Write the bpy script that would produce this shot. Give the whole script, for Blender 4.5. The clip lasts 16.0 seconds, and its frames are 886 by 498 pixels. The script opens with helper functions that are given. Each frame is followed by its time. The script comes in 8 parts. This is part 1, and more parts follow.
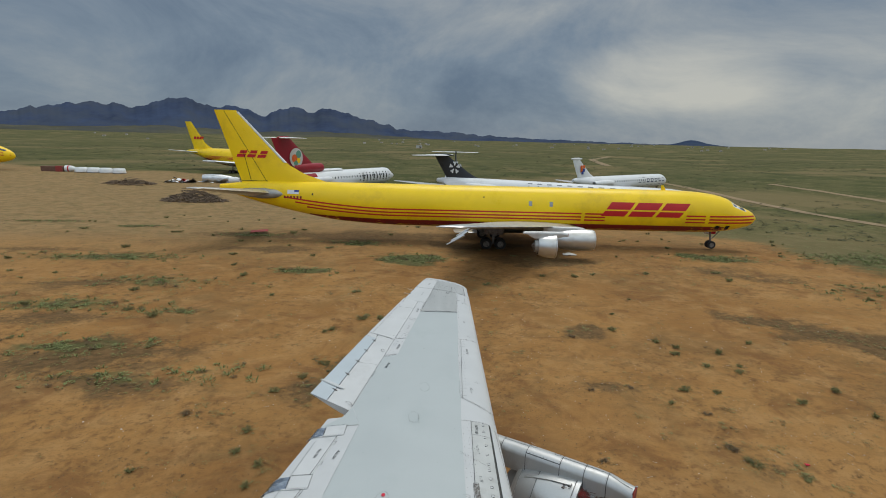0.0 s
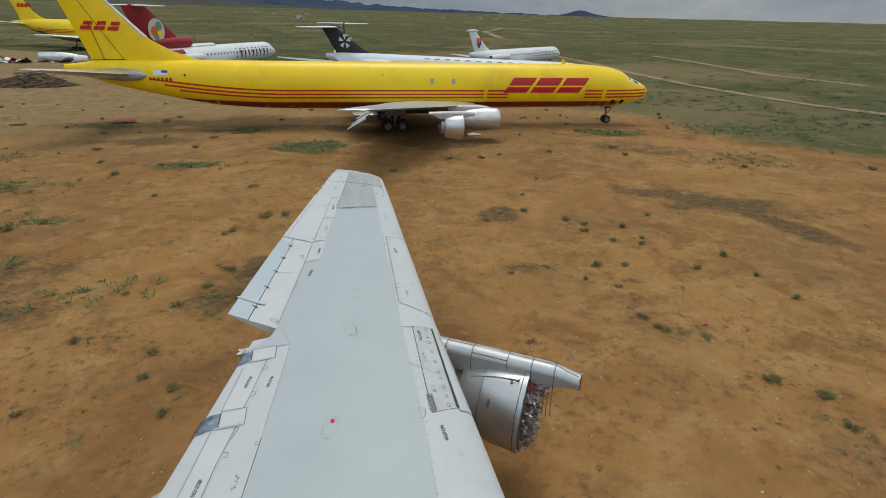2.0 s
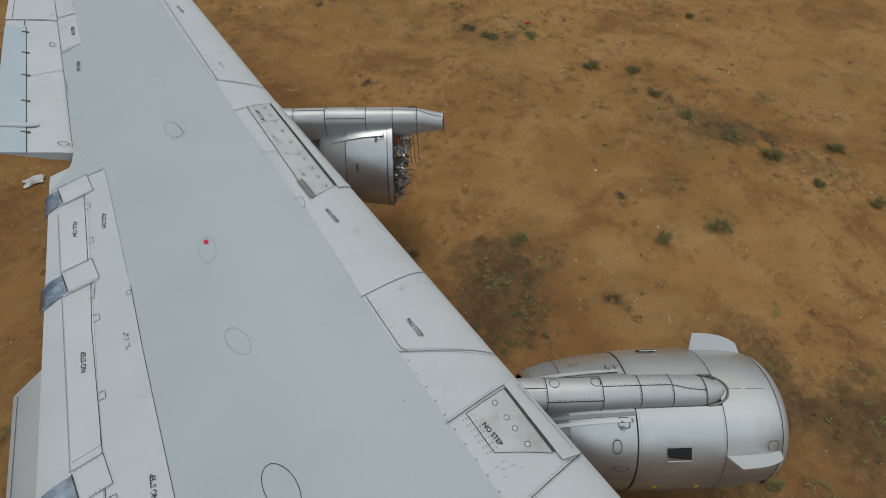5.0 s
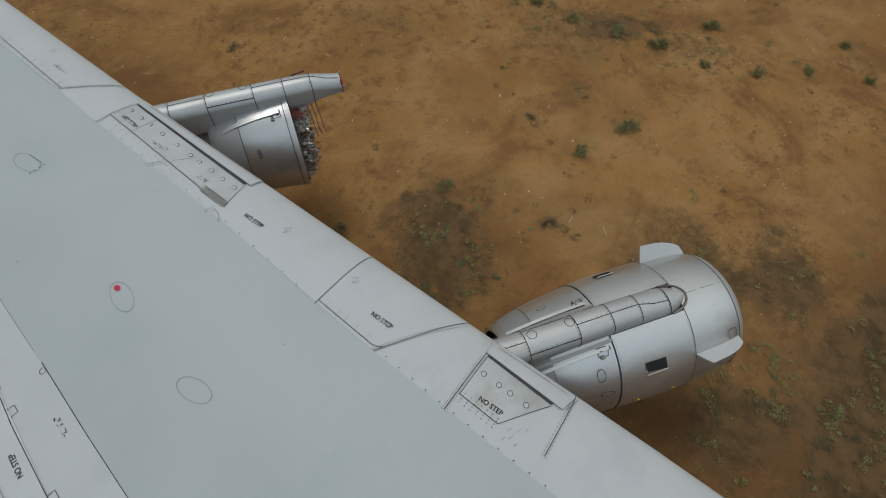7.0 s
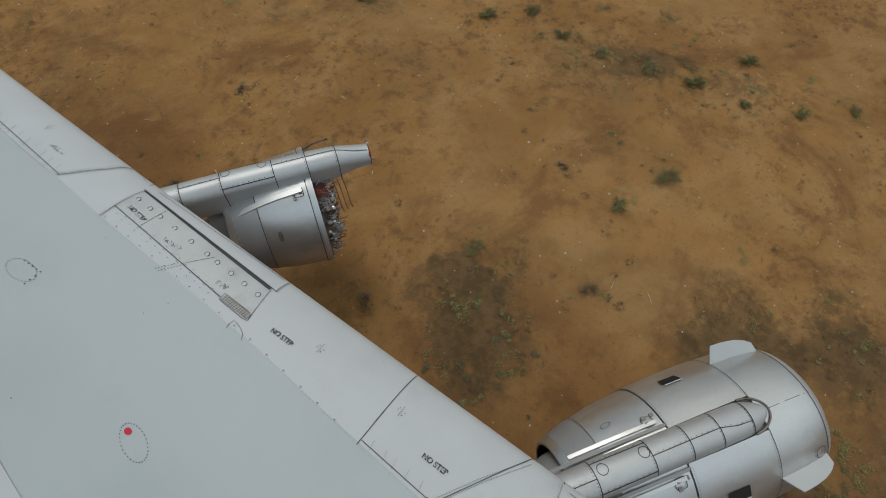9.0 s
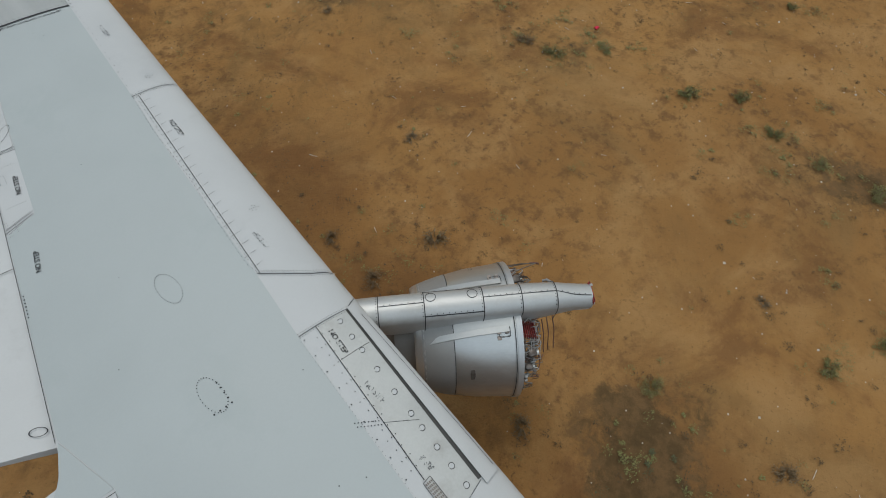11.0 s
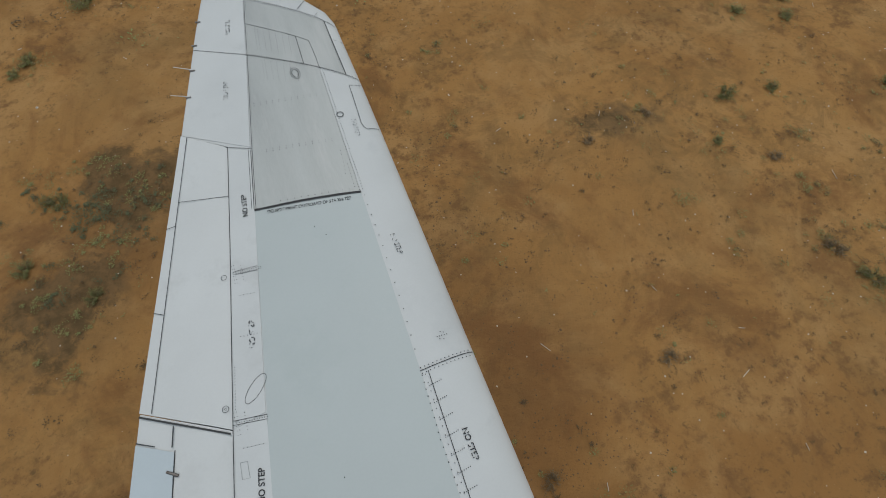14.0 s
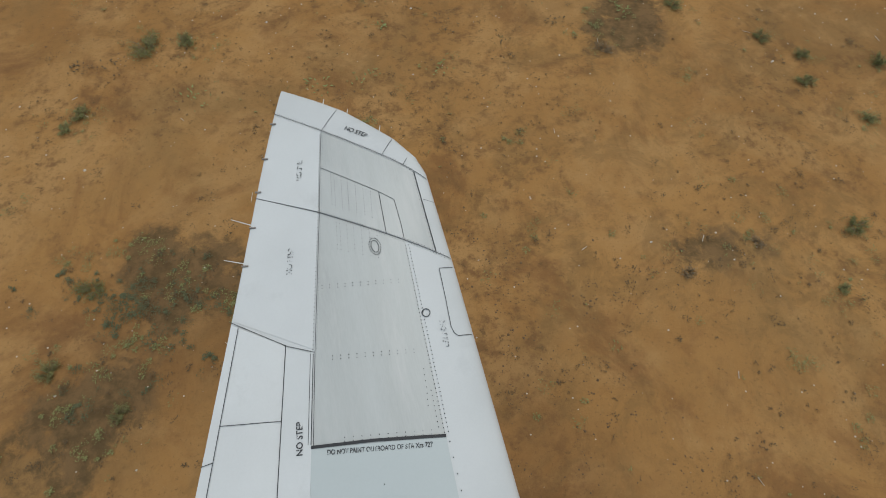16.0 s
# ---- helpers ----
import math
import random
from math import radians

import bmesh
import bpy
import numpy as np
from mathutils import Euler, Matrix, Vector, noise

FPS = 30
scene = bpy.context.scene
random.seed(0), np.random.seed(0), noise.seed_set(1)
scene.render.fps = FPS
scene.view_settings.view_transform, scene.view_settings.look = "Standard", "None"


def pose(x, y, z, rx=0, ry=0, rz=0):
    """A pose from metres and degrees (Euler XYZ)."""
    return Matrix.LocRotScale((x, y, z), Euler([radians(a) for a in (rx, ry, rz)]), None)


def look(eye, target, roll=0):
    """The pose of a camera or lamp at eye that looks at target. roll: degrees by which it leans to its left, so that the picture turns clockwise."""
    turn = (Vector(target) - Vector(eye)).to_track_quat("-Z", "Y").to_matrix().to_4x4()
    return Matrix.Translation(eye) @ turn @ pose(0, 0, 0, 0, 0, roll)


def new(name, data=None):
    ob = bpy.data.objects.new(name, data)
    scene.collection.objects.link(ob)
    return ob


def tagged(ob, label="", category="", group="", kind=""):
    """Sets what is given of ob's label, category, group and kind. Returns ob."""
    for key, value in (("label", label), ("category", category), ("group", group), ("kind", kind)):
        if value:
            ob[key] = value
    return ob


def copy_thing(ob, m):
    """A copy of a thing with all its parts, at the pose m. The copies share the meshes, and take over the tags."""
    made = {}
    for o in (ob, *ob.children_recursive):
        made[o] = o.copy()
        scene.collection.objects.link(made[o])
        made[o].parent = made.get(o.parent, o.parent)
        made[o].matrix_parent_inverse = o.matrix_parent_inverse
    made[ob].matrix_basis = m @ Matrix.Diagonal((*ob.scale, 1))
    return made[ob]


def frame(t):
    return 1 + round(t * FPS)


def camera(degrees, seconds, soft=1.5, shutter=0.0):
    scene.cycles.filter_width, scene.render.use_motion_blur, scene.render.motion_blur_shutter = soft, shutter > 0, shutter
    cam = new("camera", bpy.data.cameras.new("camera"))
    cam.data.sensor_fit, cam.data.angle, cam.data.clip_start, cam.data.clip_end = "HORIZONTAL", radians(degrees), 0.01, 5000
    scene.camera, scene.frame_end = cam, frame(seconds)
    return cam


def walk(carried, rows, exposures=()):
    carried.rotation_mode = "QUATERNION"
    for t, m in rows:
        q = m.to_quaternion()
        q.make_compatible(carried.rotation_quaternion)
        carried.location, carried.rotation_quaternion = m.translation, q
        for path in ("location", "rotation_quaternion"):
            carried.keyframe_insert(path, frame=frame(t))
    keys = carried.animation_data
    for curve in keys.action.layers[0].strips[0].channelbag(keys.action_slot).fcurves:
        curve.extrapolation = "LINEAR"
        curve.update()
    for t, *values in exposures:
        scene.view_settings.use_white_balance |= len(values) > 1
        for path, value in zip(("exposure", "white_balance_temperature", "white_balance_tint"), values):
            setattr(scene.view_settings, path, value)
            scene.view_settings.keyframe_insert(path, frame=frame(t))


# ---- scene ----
cam = camera(80.0, 16.0, soft=0.95)
METRES, EYE, TILT, LEAN, TURN = 17.0, 9.15, -1.05, 0.0, -0.7
ROWS = [
    (0.0, 0.0, 0.0, 0.0, 0.25, -10.35, -1.35),
    (0.5, -0.0117, 0.0402, -0.0007, -3.99, -12.02, -1.33),
    (1.0, -0.0238, 0.0707, -0.0014, -6.67, -14.14, -1.33),
    (1.5, -0.0318, 0.079, -0.0025, -8.25, -18.21, -1.33),
    (2.0, -0.0369, 0.0798, -0.0031, -11.21, -22.83, -1.25),
    (2.5, -0.0416, 0.0868, -0.0038, -15.12, -27.45, -1.22),
    (3.0, -0.0451, 0.0981, -0.0042, -19.07, -32.1, -1.21),
    (3.5, -0.0484, 0.11, -0.004, -23.1, -36.81, -1.17),
    (4.0, -0.0517, 0.1225, -0.0039, -26.47, -41.63, -1.13),
    (4.5, -0.0549, 0.1352, -0.0048, -30.24, -46.45, -1.12),
    (5.0, -0.0579, 0.1467, -0.0048, -34.96, -51.26, -1.04),
    (7.5, -0.0455, 0.2123, -0.0072, -54.15, -58.37, -0.83),
    (8.0, -0.0304, 0.2308, -0.0067, -54.91, -58.41, -0.83),
    (10.5, 0.0205, 0.4203, -0.0081, -42.82, -59.26, -1.31),
    (11.0, 0.0166, 0.4746, -0.0074, -39.0, -59.49, -1.36),
    (11.5, 0.0115, 0.5302, -0.0075, -35.55, -59.64, -1.37),
    (12.0, 0.0079, 0.584, -0.0077, -32.27, -59.85, -1.35),
    (12.5, 0.0047, 0.6367, -0.0073, -28.88, -60.0, -1.31),
    (13.0, 0.0039, 0.6887, -0.007, -25.68, -60.17, -1.3),
    (13.5, 0.0043, 0.741, -0.0071, -22.79, -60.27, -1.25),
    (14.0, 0.0051, 0.7929, -0.0079, -19.84, -60.43, -1.25),
    (14.5, 0.0057, 0.8426, -0.0078, -17.0, -60.58, -1.23),
    (15.0, 0.0062, 0.8887, -0.0077, -14.39, -60.7, -1.23),
    (15.5, 0.008, 0.93, -0.0076, -13.32, -60.74, -1.24),
    (16.0, 0.0115, 0.9674, -0.0076, -12.8, -60.79, -1.25),
]
EXPOSURES = [(0, -0.14), (1.5, -0.13), (3, -0.13), (4, -0.24), (5, -0.44), (7.3, -0.57), (8, -0.57), (10.5, -0.36), (12, -0.5), (13, -0.51), (14.5, -0.36), (15.5, -0.26), (16, -0.17)]
walk(cam, [(t, pose(0, 0, EYE, TILT, LEAN, TURN) @ pose(METRES * x, METRES * y, METRES * z, 90 + pitch, roll, yaw)) for t, x, y, z, yaw, pitch, roll in ROWS], exposures=EXPOSURES)

# ---- light and sky: overcast storm light ----
SUN_AZ, SUN_EL = 20.0, 68.0
world = bpy.data.worlds.new("overcast_sky")
scene.world = world
world.use_nodes = True
wt = world.node_tree
wt.nodes.clear()


def wnode(kind, **kw):
    nd = wt.nodes.new(kind)
    for k, v in kw.items():
        nd.inputs[k].default_value = v
    return nd


def wmath(op, a, b=None, clamp=False):
    nd = wt.nodes.new("ShaderNodeMath")
    nd.operation, nd.use_clamp = op, clamp
    for i, v in enumerate((a, b)):
        if v is None:
            continue
        if isinstance(v, (int, float)):
            nd.inputs[i].default_value = v
        else:
            wt.links.new(v, nd.inputs[i])
    return nd.outputs[0]


sky = wt.nodes.new("ShaderNodeTexSky")
sky.sky_type, sky.sun_disc = "NISHITA", False
sky.sun_elevation, sky.sun_rotation = radians(SUN_EL), radians(SUN_AZ)
sky_dim = wnode("ShaderNodeVectorMath")
sky_dim.operation = "SCALE"
wt.links.new(sky.outputs[0], sky_dim.inputs[0])
sky_dim.inputs["Scale"].default_value = 0.07
co = wt.nodes.new("ShaderNodeTexCoord").outputs["Generated"]
sep = wt.nodes.new("ShaderNodeSeparateXYZ")
wt.links.new(co, sep.inputs[0])
# cloud sheets, flattened towards the horizon
mp = wt.nodes.new("ShaderNodeMapping")
mp.inputs["Scale"].default_value = (2.6, 2.6, 5.0)
mp.inputs["Location"].default_value = (4.7, 8.3, 0.2)
wt.links.new(co, mp.inputs[0])
nz = wnode("ShaderNodeTexNoise", Scale=1.0, Detail=9.0, Roughness=0.64, Distortion=0.45)
wt.links.new(mp.outputs[0], nz.inputs["Vector"])
mp2 = wt.nodes.new("ShaderNodeMapping")
mp2.inputs["Scale"].default_value = (1.2, 1.2, 3.4)
mp2.inputs["Location"].default_value = (5.3, 2.4, 0.0)
wt.links.new(co, mp2.inputs[0])
nz2 = wnode("ShaderNodeTexNoise", Scale=1.0, Detail=3.0, Roughness=0.5)
wt.links.new(mp2.outputs[0], nz2.inputs["Vector"])
cl = wmath("ADD", wmath("MULTIPLY", nz.outputs["Fac"], 0.6), wmath("MULTIPLY", nz2.outputs["Fac"], 0.4))
# thin bright part of the cloud deck
dot = wt.nodes.new("ShaderNodeVectorMath")
dot.operation = "DOT_PRODUCT"
flat_sky = wt.nodes.new("ShaderNodeVectorMath")
flat_sky.operation = "MULTIPLY"
flat_sky.inputs[1].default_value = (1.0, 1.0, 2.8)
wt.links.new(co, flat_sky.inputs[0])
flat_dir = wt.nodes.new("ShaderNodeVectorMath")
flat_dir.operation = "NORMALIZE"
wt.links.new(flat_sky.outputs[0], flat_dir.inputs[0])
wt.links.new(flat_dir.outputs[0], dot.inputs[0])
bx, by, bz = math.sin(radians(22)), math.cos(radians(22)), 2.8 * math.tan(radians(6.4))
bl = math.sqrt(bx * bx + by * by + bz * bz)
dot.inputs[1].default_value = (bx / bl, by / bl, bz / bl)
glow = wt.nodes.new("ShaderNodeMapRange")
glow.interpolation_type = "SMOOTHERSTEP"
glow.inputs["From Min"].default_value, glow.inputs["From Max"].default_value = 0.978, 1.0
wt.links.new(dot.outputs["Value"], glow.inputs["Value"])
east = wt.nodes.new("ShaderNodeMapRange")
east.interpolation_type = "SMOOTHSTEP"
east.inputs["From Min"].default_value, east.inputs["From Max"].default_value = 0.0, 0.55
east.inputs["To Min"].default_value, east.inputs["To Max"].default_value = 0.0, 0.06
wt.links.new(sep.outputs["X"], east.inputs["Value"])
cl2 = wmath("ADD", wmath("ADD", cl, east.outputs[0]), wmath("MULTIPLY", glow.outputs[0], 0.17))
ramp = wt.nodes.new("ShaderNodeValToRGB")
wt.links.new(cl2, ramp.inputs[0])
el = ramp.color_ramp.elements
el[0].position, el[0].color = 0.37, (0.122, 0.175, 0.248, 1)
el[1].position, el[1].color = 0.74, (0.56, 0.56, 0.51, 1)
e = el.new(0.47)
e.color = (0.20, 0.258, 0.325, 1)
e = el.new(0.57)
e.color = (0.315, 0.355, 0.385, 1)
# the cloud deck is brighter overhead than near the horizon
up = wt.nodes.new("ShaderNodeMapRange")
up.interpolation_type = "SMOOTHSTEP"
up.inputs["From Min"].default_value, up.inputs["From Max"].default_value = 0.2, 0.75
up.inputs["To Min"].default_value, up.inputs["To Max"].default_value = 1.0, 2.5
wt.links.new(sep.outputs["Z"], up.inputs["Value"])
# and an unseen brighter part is added behind the first view as fill
south = wt.nodes.new("ShaderNodeMapRange")
south.interpolation_type = "SMOOTHSTEP"
south.inputs["From Min"].default_value, south.inputs["From Max"].default_value = 0.2, -0.8
south.inputs["To Min"].default_value, south.inputs["To Max"].default_value = 1.0, 2.0
wt.links.new(sep.outputs["Y"], south.inputs["Value"])
lift_ = wmath("MULTIPLY", up.outputs[0], south.outputs[0])
deck = wnode("ShaderNodeVectorMath")
deck.operation = "SCALE"
wt.links.new(ramp.outputs[0], deck.inputs[0])
wt.links.new(lift_, deck.inputs["Scale"])
tint = wt.nodes.new("ShaderNodeMapRange")
tint.interpolation_type = "SMOOTHSTEP"
tint.inputs["From Min"].default_value, tint.inputs["From Max"].default_value = 0.18, 0.55
wt.links.new(sep.outputs["Z"], tint.inputs["Value"])
tone = wt.nodes.new("ShaderNodeMix")
tone.data_type = "RGBA"
tone.inputs["A"].default_value, tone.inputs["B"].default_value = (1, 1, 1, 1), (1.03, 0.98, 0.90, 1)
wt.links.new(tint.outputs[0], tone.inputs["Factor"])
warm = wt.nodes.new("ShaderNodeVectorMath")
warm.operation = "MULTIPLY"
wt.links.new(deck.outputs[0], warm.inputs[0])
wt.links.new(tone.outputs["Result"], warm.inputs[1])
mix = wt.nodes.new("ShaderNodeMix")
mix.data_type = "RGBA"
mix.inputs["Factor"].default_value = 0.9
wt.links.new(sky_dim.outputs[0], mix.inputs["A"])
wt.links.new(warm.outputs[0], mix.inputs["B"])
bg = wt.nodes.new("ShaderNodeBackground")
bg.inputs["Strength"].default_value = 1.0
wt.links.new(mix.outputs["Result"], bg.inputs["Color"])
wout = wt.nodes.new("ShaderNodeOutputWorld")
wt.links.new(bg.outputs[0], wout.inputs["Surface"])

sun_data = bpy.data.lights.new("sun", "SUN")
sun_data.energy, sun_data.angle, sun_data.color = 1.3, radians(28), (1.0, 0.97, 0.92)
sun = new("sun", sun_data)
sd = Vector((math.sin(radians(SUN_AZ)) * math.cos(radians(SUN_EL)), math.cos(radians(SUN_AZ)) * math.cos(radians(SUN_EL)), math.sin(radians(SUN_EL))))
sun.matrix_world = look(sd * 200, (0, 0, 0))

# ---- materials ----


def material(name, base, rough=0.5, metal=0.0, vary=0.08, scale=3.0, fine=60.0, bump=0.0, dirt=None, dirt_at=0.62, streak=None, coat=0.0):
    """Painted, metal or mineral surface with two scales of variation, stains and fine relief."""
    m = bpy.data.materials.new(name)
    m.use_nodes = True
    nt = m.node_tree
    b = nt.nodes["Principled BSDF"]
    b.inputs["Roughness"].default_value, b.inputs["Metallic"].default_value = rough, metal
    b.inputs["Specular IOR Level"].default_value = 0.35
    b.inputs["Coat Weight"].default_value = coat
    tc = nt.nodes.new("ShaderNodeTexCoord").outputs["Object"]
    mpn = nt.nodes.new("ShaderNodeMapping")
    mpn.inputs["Scale"].default_value = streak or (1, 1, 1)
    nt.links.new(tc, mpn.inputs[0])
    n1 = nt.nodes.new("ShaderNodeTexNoise")
    n1.inputs["Scale"].default_value, n1.inputs["Detail"].default_value = scale, 5.0
    n2 = nt.nodes.new("ShaderNodeTexNoise")
    n2.inputs["Scale"].default_value, n2.inputs["Detail"].default_value = fine, 3.0
    for n in (n1, n2):
        nt.links.new(mpn.outputs[0], n.inputs["Vector"])
    add = nt.nodes.new("ShaderNodeMath")
    add.operation = "MULTIPLY_ADD"
    add.inputs[1].default_value = 0.35
    nt.links.new(n2.outputs["Fac"], add.inputs[0])
    nt.links.new(n1.outputs["Fac"], add.inputs[2])
    r = nt.nodes.new("ShaderNodeMapRange")
    r.inputs["From Min"].default_value, r.inputs["From Max"].default_value = 0.4, 0.95
    r.inputs["To Min"].default_value, r.inputs["To Max"].default_value = 1.0 - vary, 1.0 + vary
    nt.links.new(add.outputs[0], r.inputs["Value"])
    sc = nt.nodes.new("ShaderNodeVectorMath")
    sc.operation = "SCALE"
    sc.inputs[0].default_value = base
    nt.links.new(r.outputs[0], sc.inputs["Scale"])
    col = sc.outputs[0]
    if dirt:
        n3 = nt.nodes.new("ShaderNodeTexNoise")
        n3.inputs["Scale"].default_value, n3.inputs["Detail"].default_value, n3.inputs["Roughness"].default_value = scale * 0.8, 9.0, 0.7
        nt.links.new(mpn.outputs[0], n3.inputs["Vector"])
        rr = nt.nodes.new("ShaderNodeMapRange")
        rr.inputs["From Min"].default_value, rr.inputs["From Max"].default_value = dirt_at - 0.08, dirt_at + 0.1
        nt.links.new(n3.outputs["Fac"], rr.inputs["Value"])
        mx = nt.nodes.new("ShaderNodeMix")
        mx.data_type = "RGBA"
        mx.inputs["B"].default_value = (*dirt, 1)
        nt.links.new(rr.outputs[0], mx.inputs["Factor"])
        nt.links.new(col, mx.inputs["A"])
        col = mx.outputs["Result"]
    nt.links.new(col, b.inputs["Base Color"])
    r2 = nt.nodes.new("ShaderNodeMapRange")
    r2.inputs["From Min"].default_value, r2.inputs["From Max"].default_value = 0.4, 0.95
    r2.inputs["To Min"].default_value, r2.inputs["To Max"].default_value = max(0.05, rough - 0.08), min(1.0, rough + 0.1)
    nt.links.new(add.outputs[0], r2.inputs["Value"])
    nt.links.new(r2.outputs[0], b.inputs["Roughness"])
    if bump:
        bp = nt.nodes.new("ShaderNodeBump")
        bp.inputs["Strength"].default_value, bp.inputs["Distance"].default_value = bump, 0.01
        nt.links.new(add.outputs[0], bp.inputs["Height"])
        nt.links.new(bp.outputs[0], b.inputs["Normal"])
    return m


M_BOX = material("blue_grey_wing_paint", (0.414, 0.447, 0.450), 0.5, 0.0, 0.04, 0.9, 40, 0.02, dirt=(0.388, 0.426, 0.427), dirt_at=0.62)
M_SKIN = material("pale_grey_wing_paint", (0.50, 0.510, 0.515), 0.5, 0.0, 0.05, 1.4, 50, 0.02, dirt=(0.445, 0.456, 0.466), dirt_at=0.62)
M_WHITE_SKIN = material("off_white_control_surface", (0.522, 0.531, 0.535), 0.55, 0.0, 0.05, 1.6, 45, 0.02, dirt=(0.46, 0.466, 0.468), dirt_at=0.64)
M_TAB = material("pale_blue_tab_paint", (0.42, 0.47, 0.505), 0.5, 0.0, 0.05, 1.6, 45, 0.02)
M_GREY = material("worn_grey_panel", (0.382, 0.394, 0.39), 0.5, 0.2, 0.12, 1.2, 22, 0.03, dirt=(0.43, 0.435, 0.43), dirt_at=0.56, streak=(3.5, 0.5, 1))
M_SLOT = material("beige_slot_panel", (0.47, 0.48, 0.47), 0.5, 0.1, 0.1, 2.0, 40, 0.02, dirt=(0.36, 0.355, 0.34), dirt_at=0.6)
M_METAL = material("weathered_aluminium", (0.60, 0.60, 0.60), 0.34, 0.85, 0.14, 1.5, 30, 0.02, dirt=(0.45, 0.43, 0.41), dirt_at=0.6, streak=(0.6, 2, 2))
M_BRIGHT = material("bright_aluminium", (0.55, 0.552, 0.552), 0.42, 0.7, 0.06, 1.0, 30)
M_SLEEVE = material("dull_grey_sleeve", (0.33, 0.33, 0.325), 0.5, 0.4, 0.1, 2.0, 30)
M_COWL = material("silver_cowl_paint", (0.585, 0.585, 0.572), 0.36, 0.8, 0.11, 1.2, 26, 0.02, dirt=(0.50, 0.48, 0.455), dirt_at=0.57, streak=(0.7, 1.6, 1.6))
M_STRUT = material("grey_strut_paint", (0.50, 0.505, 0.50), 0.44, 0.45, 0.10, 1.6, 30, 0.02, dirt=(0.43, 0.425, 0.41), dirt_at=0.56)
M_TAPE = material("crinkled_foil_tape", (0.36, 0.40, 0.46), 0.25, 0.9, 0.45, 6.0, 18, 0.5)
M_SEAM = material("dark_sealant", (0.045, 0.046, 0.048), 0.8, 0.0, 0.2, 8, 60)
M_INK = material("black_stencil_paint", (0.035, 0.035, 0.038), 0.7, 0.0, 0.25, 30, 90)
M_FADED = material("faded_stencil_paint", (0.23, 0.245, 0.25), 0.7, 0.0, 0.3, 40, 90)


def worn_paint(name, base, gone):
    """Stencil paint that has flaked off in patches, the skin showing through."""
    m = material(name, base, 0.7, 0.0, 0.25, 30, 90)
    nt = m.node_tree
    tc = nt.nodes.new("ShaderNodeTexCoord").outputs["Object"]
    n = nt.nodes.new("ShaderNodeTexNoise")
    n.inputs["Scale"].default_value, n.inputs["Detail"].default_value, n.inputs["Roughness"].default_value = 24.0, 6.0, 0.65
    oi = nt.nodes.new("ShaderNodeObjectInfo")
    shift = nt.nodes.new("ShaderNodeVectorMath")
    shift.operation = "ADD"
    nt.links.new(tc, shift.inputs[0])
    sc = nt.nodes.new("ShaderNodeMath")
    sc.operation, sc.inputs[1].default_value = "MULTIPLY", 31.0
    nt.links.new(oi.outputs["Random"], sc.inputs[0])
    nt.links.new(sc.outputs[0], shift.inputs[1])
    nt.links.new(shift.outputs[0], n.inputs["Vector"])
    r = nt.nodes.new("ShaderNodeMapRange")
    r.inputs["From Min"].default_value, r.inputs["From Max"].default_value = gone - 0.02, gone + 0.02
    nt.links.new(n.outputs["Fac"], r.inputs["Value"])
    nt.links.new(r.outputs[0], nt.nodes["Principled BSDF"].inputs["Alpha"])
    return m


M_WORN = worn_paint("worn_stencil_paint", (0.035, 0.035, 0.038), 0.43)
M_FLAKED = worn_paint("flaked_stencil_paint", (0.06, 0.062, 0.066), 0.515)
M_GHOST = worn_paint("last_flecks_of_stencil_paint", (0.14, 0.145, 0.15), 0.53)
WORN = (M_INK, M_WORN, M_FLAKED, M_GHOST)
M_GAP = material("shadowed_slot_metal", (0.075, 0.073, 0.07), 0.8, 0.1, 0.25, 3, 40)
M_DARK = material("dark_cavity", (0.018, 0.017, 0.017), 0.9, 0.0, 0.2, 4, 40)
M_STEEL = material("sooty_engine_steel", (0.22, 0.2, 0.185), 0.5, 0.75, 0.35, 5, 30, 0.1, dirt=(0.09, 0.07, 0.06), dirt_at=0.55)
M_RED = material("red_primer", (0.32, 0.045, 0.04), 0.6, 0.0, 0.3, 5, 30, dirt=(0.16, 0.05, 0.045), dirt_at=0.56)
M_RUST = material("brown_pipe", (0.17, 0.09, 0.065), 0.7, 0.3, 0.3, 8, 50)
M_REDTAG = material("red_tag", (0.55, 0.02, 0.05), 0.6, 0.0, 0.15, 8, 50)
M_YELLOW = material("yellow_airline_paint", (0.90, 0.605, 0.008), 0.33, 0.0, 0.07, 0.35, 12, 0.01, dirt=(0.74, 0.48, 0.015), dirt_at=0.62)
M_ARED = material("red_airline_paint", (0.52, 0.018, 0.022), 0.4, 0.0, 0.1, 0.8, 15)
M_BELLY = material("dark_red_belly_paint", (0.26, 0.022, 0.018), 0.5, 0.0, 0.15, 0.6, 12, dirt=(0.18, 0.04, 0.03), dirt_at=0.6)
M_PLANE_WHITE = material("white_airliner_paint", (0.72, 0.73, 0.74), 0.38, 0.0, 0.05, 0.4, 10, dirt=(0.62, 0.62, 0.61), dirt_at=0.62)
M_MAROON = material("maroon_tail_paint", (0.27, 0.012, 0.022), 0.4, 0.0, 0.1, 0.6, 12)
M_BLACK = material("black_tail_paint", (0.03, 0.032, 0.035), 0.45, 0.0, 0.1, 0.8, 12)
M_GLASS = material("cockpit_glass", (0.05, 0.06, 0.075), 0.08, 0.0, 0.1, 4, 30, coat=0.6)
M_TYRE = material("perished_rubber", (0.025, 0.024, 0.023), 0.85, 0.0, 0.25, 4, 40)
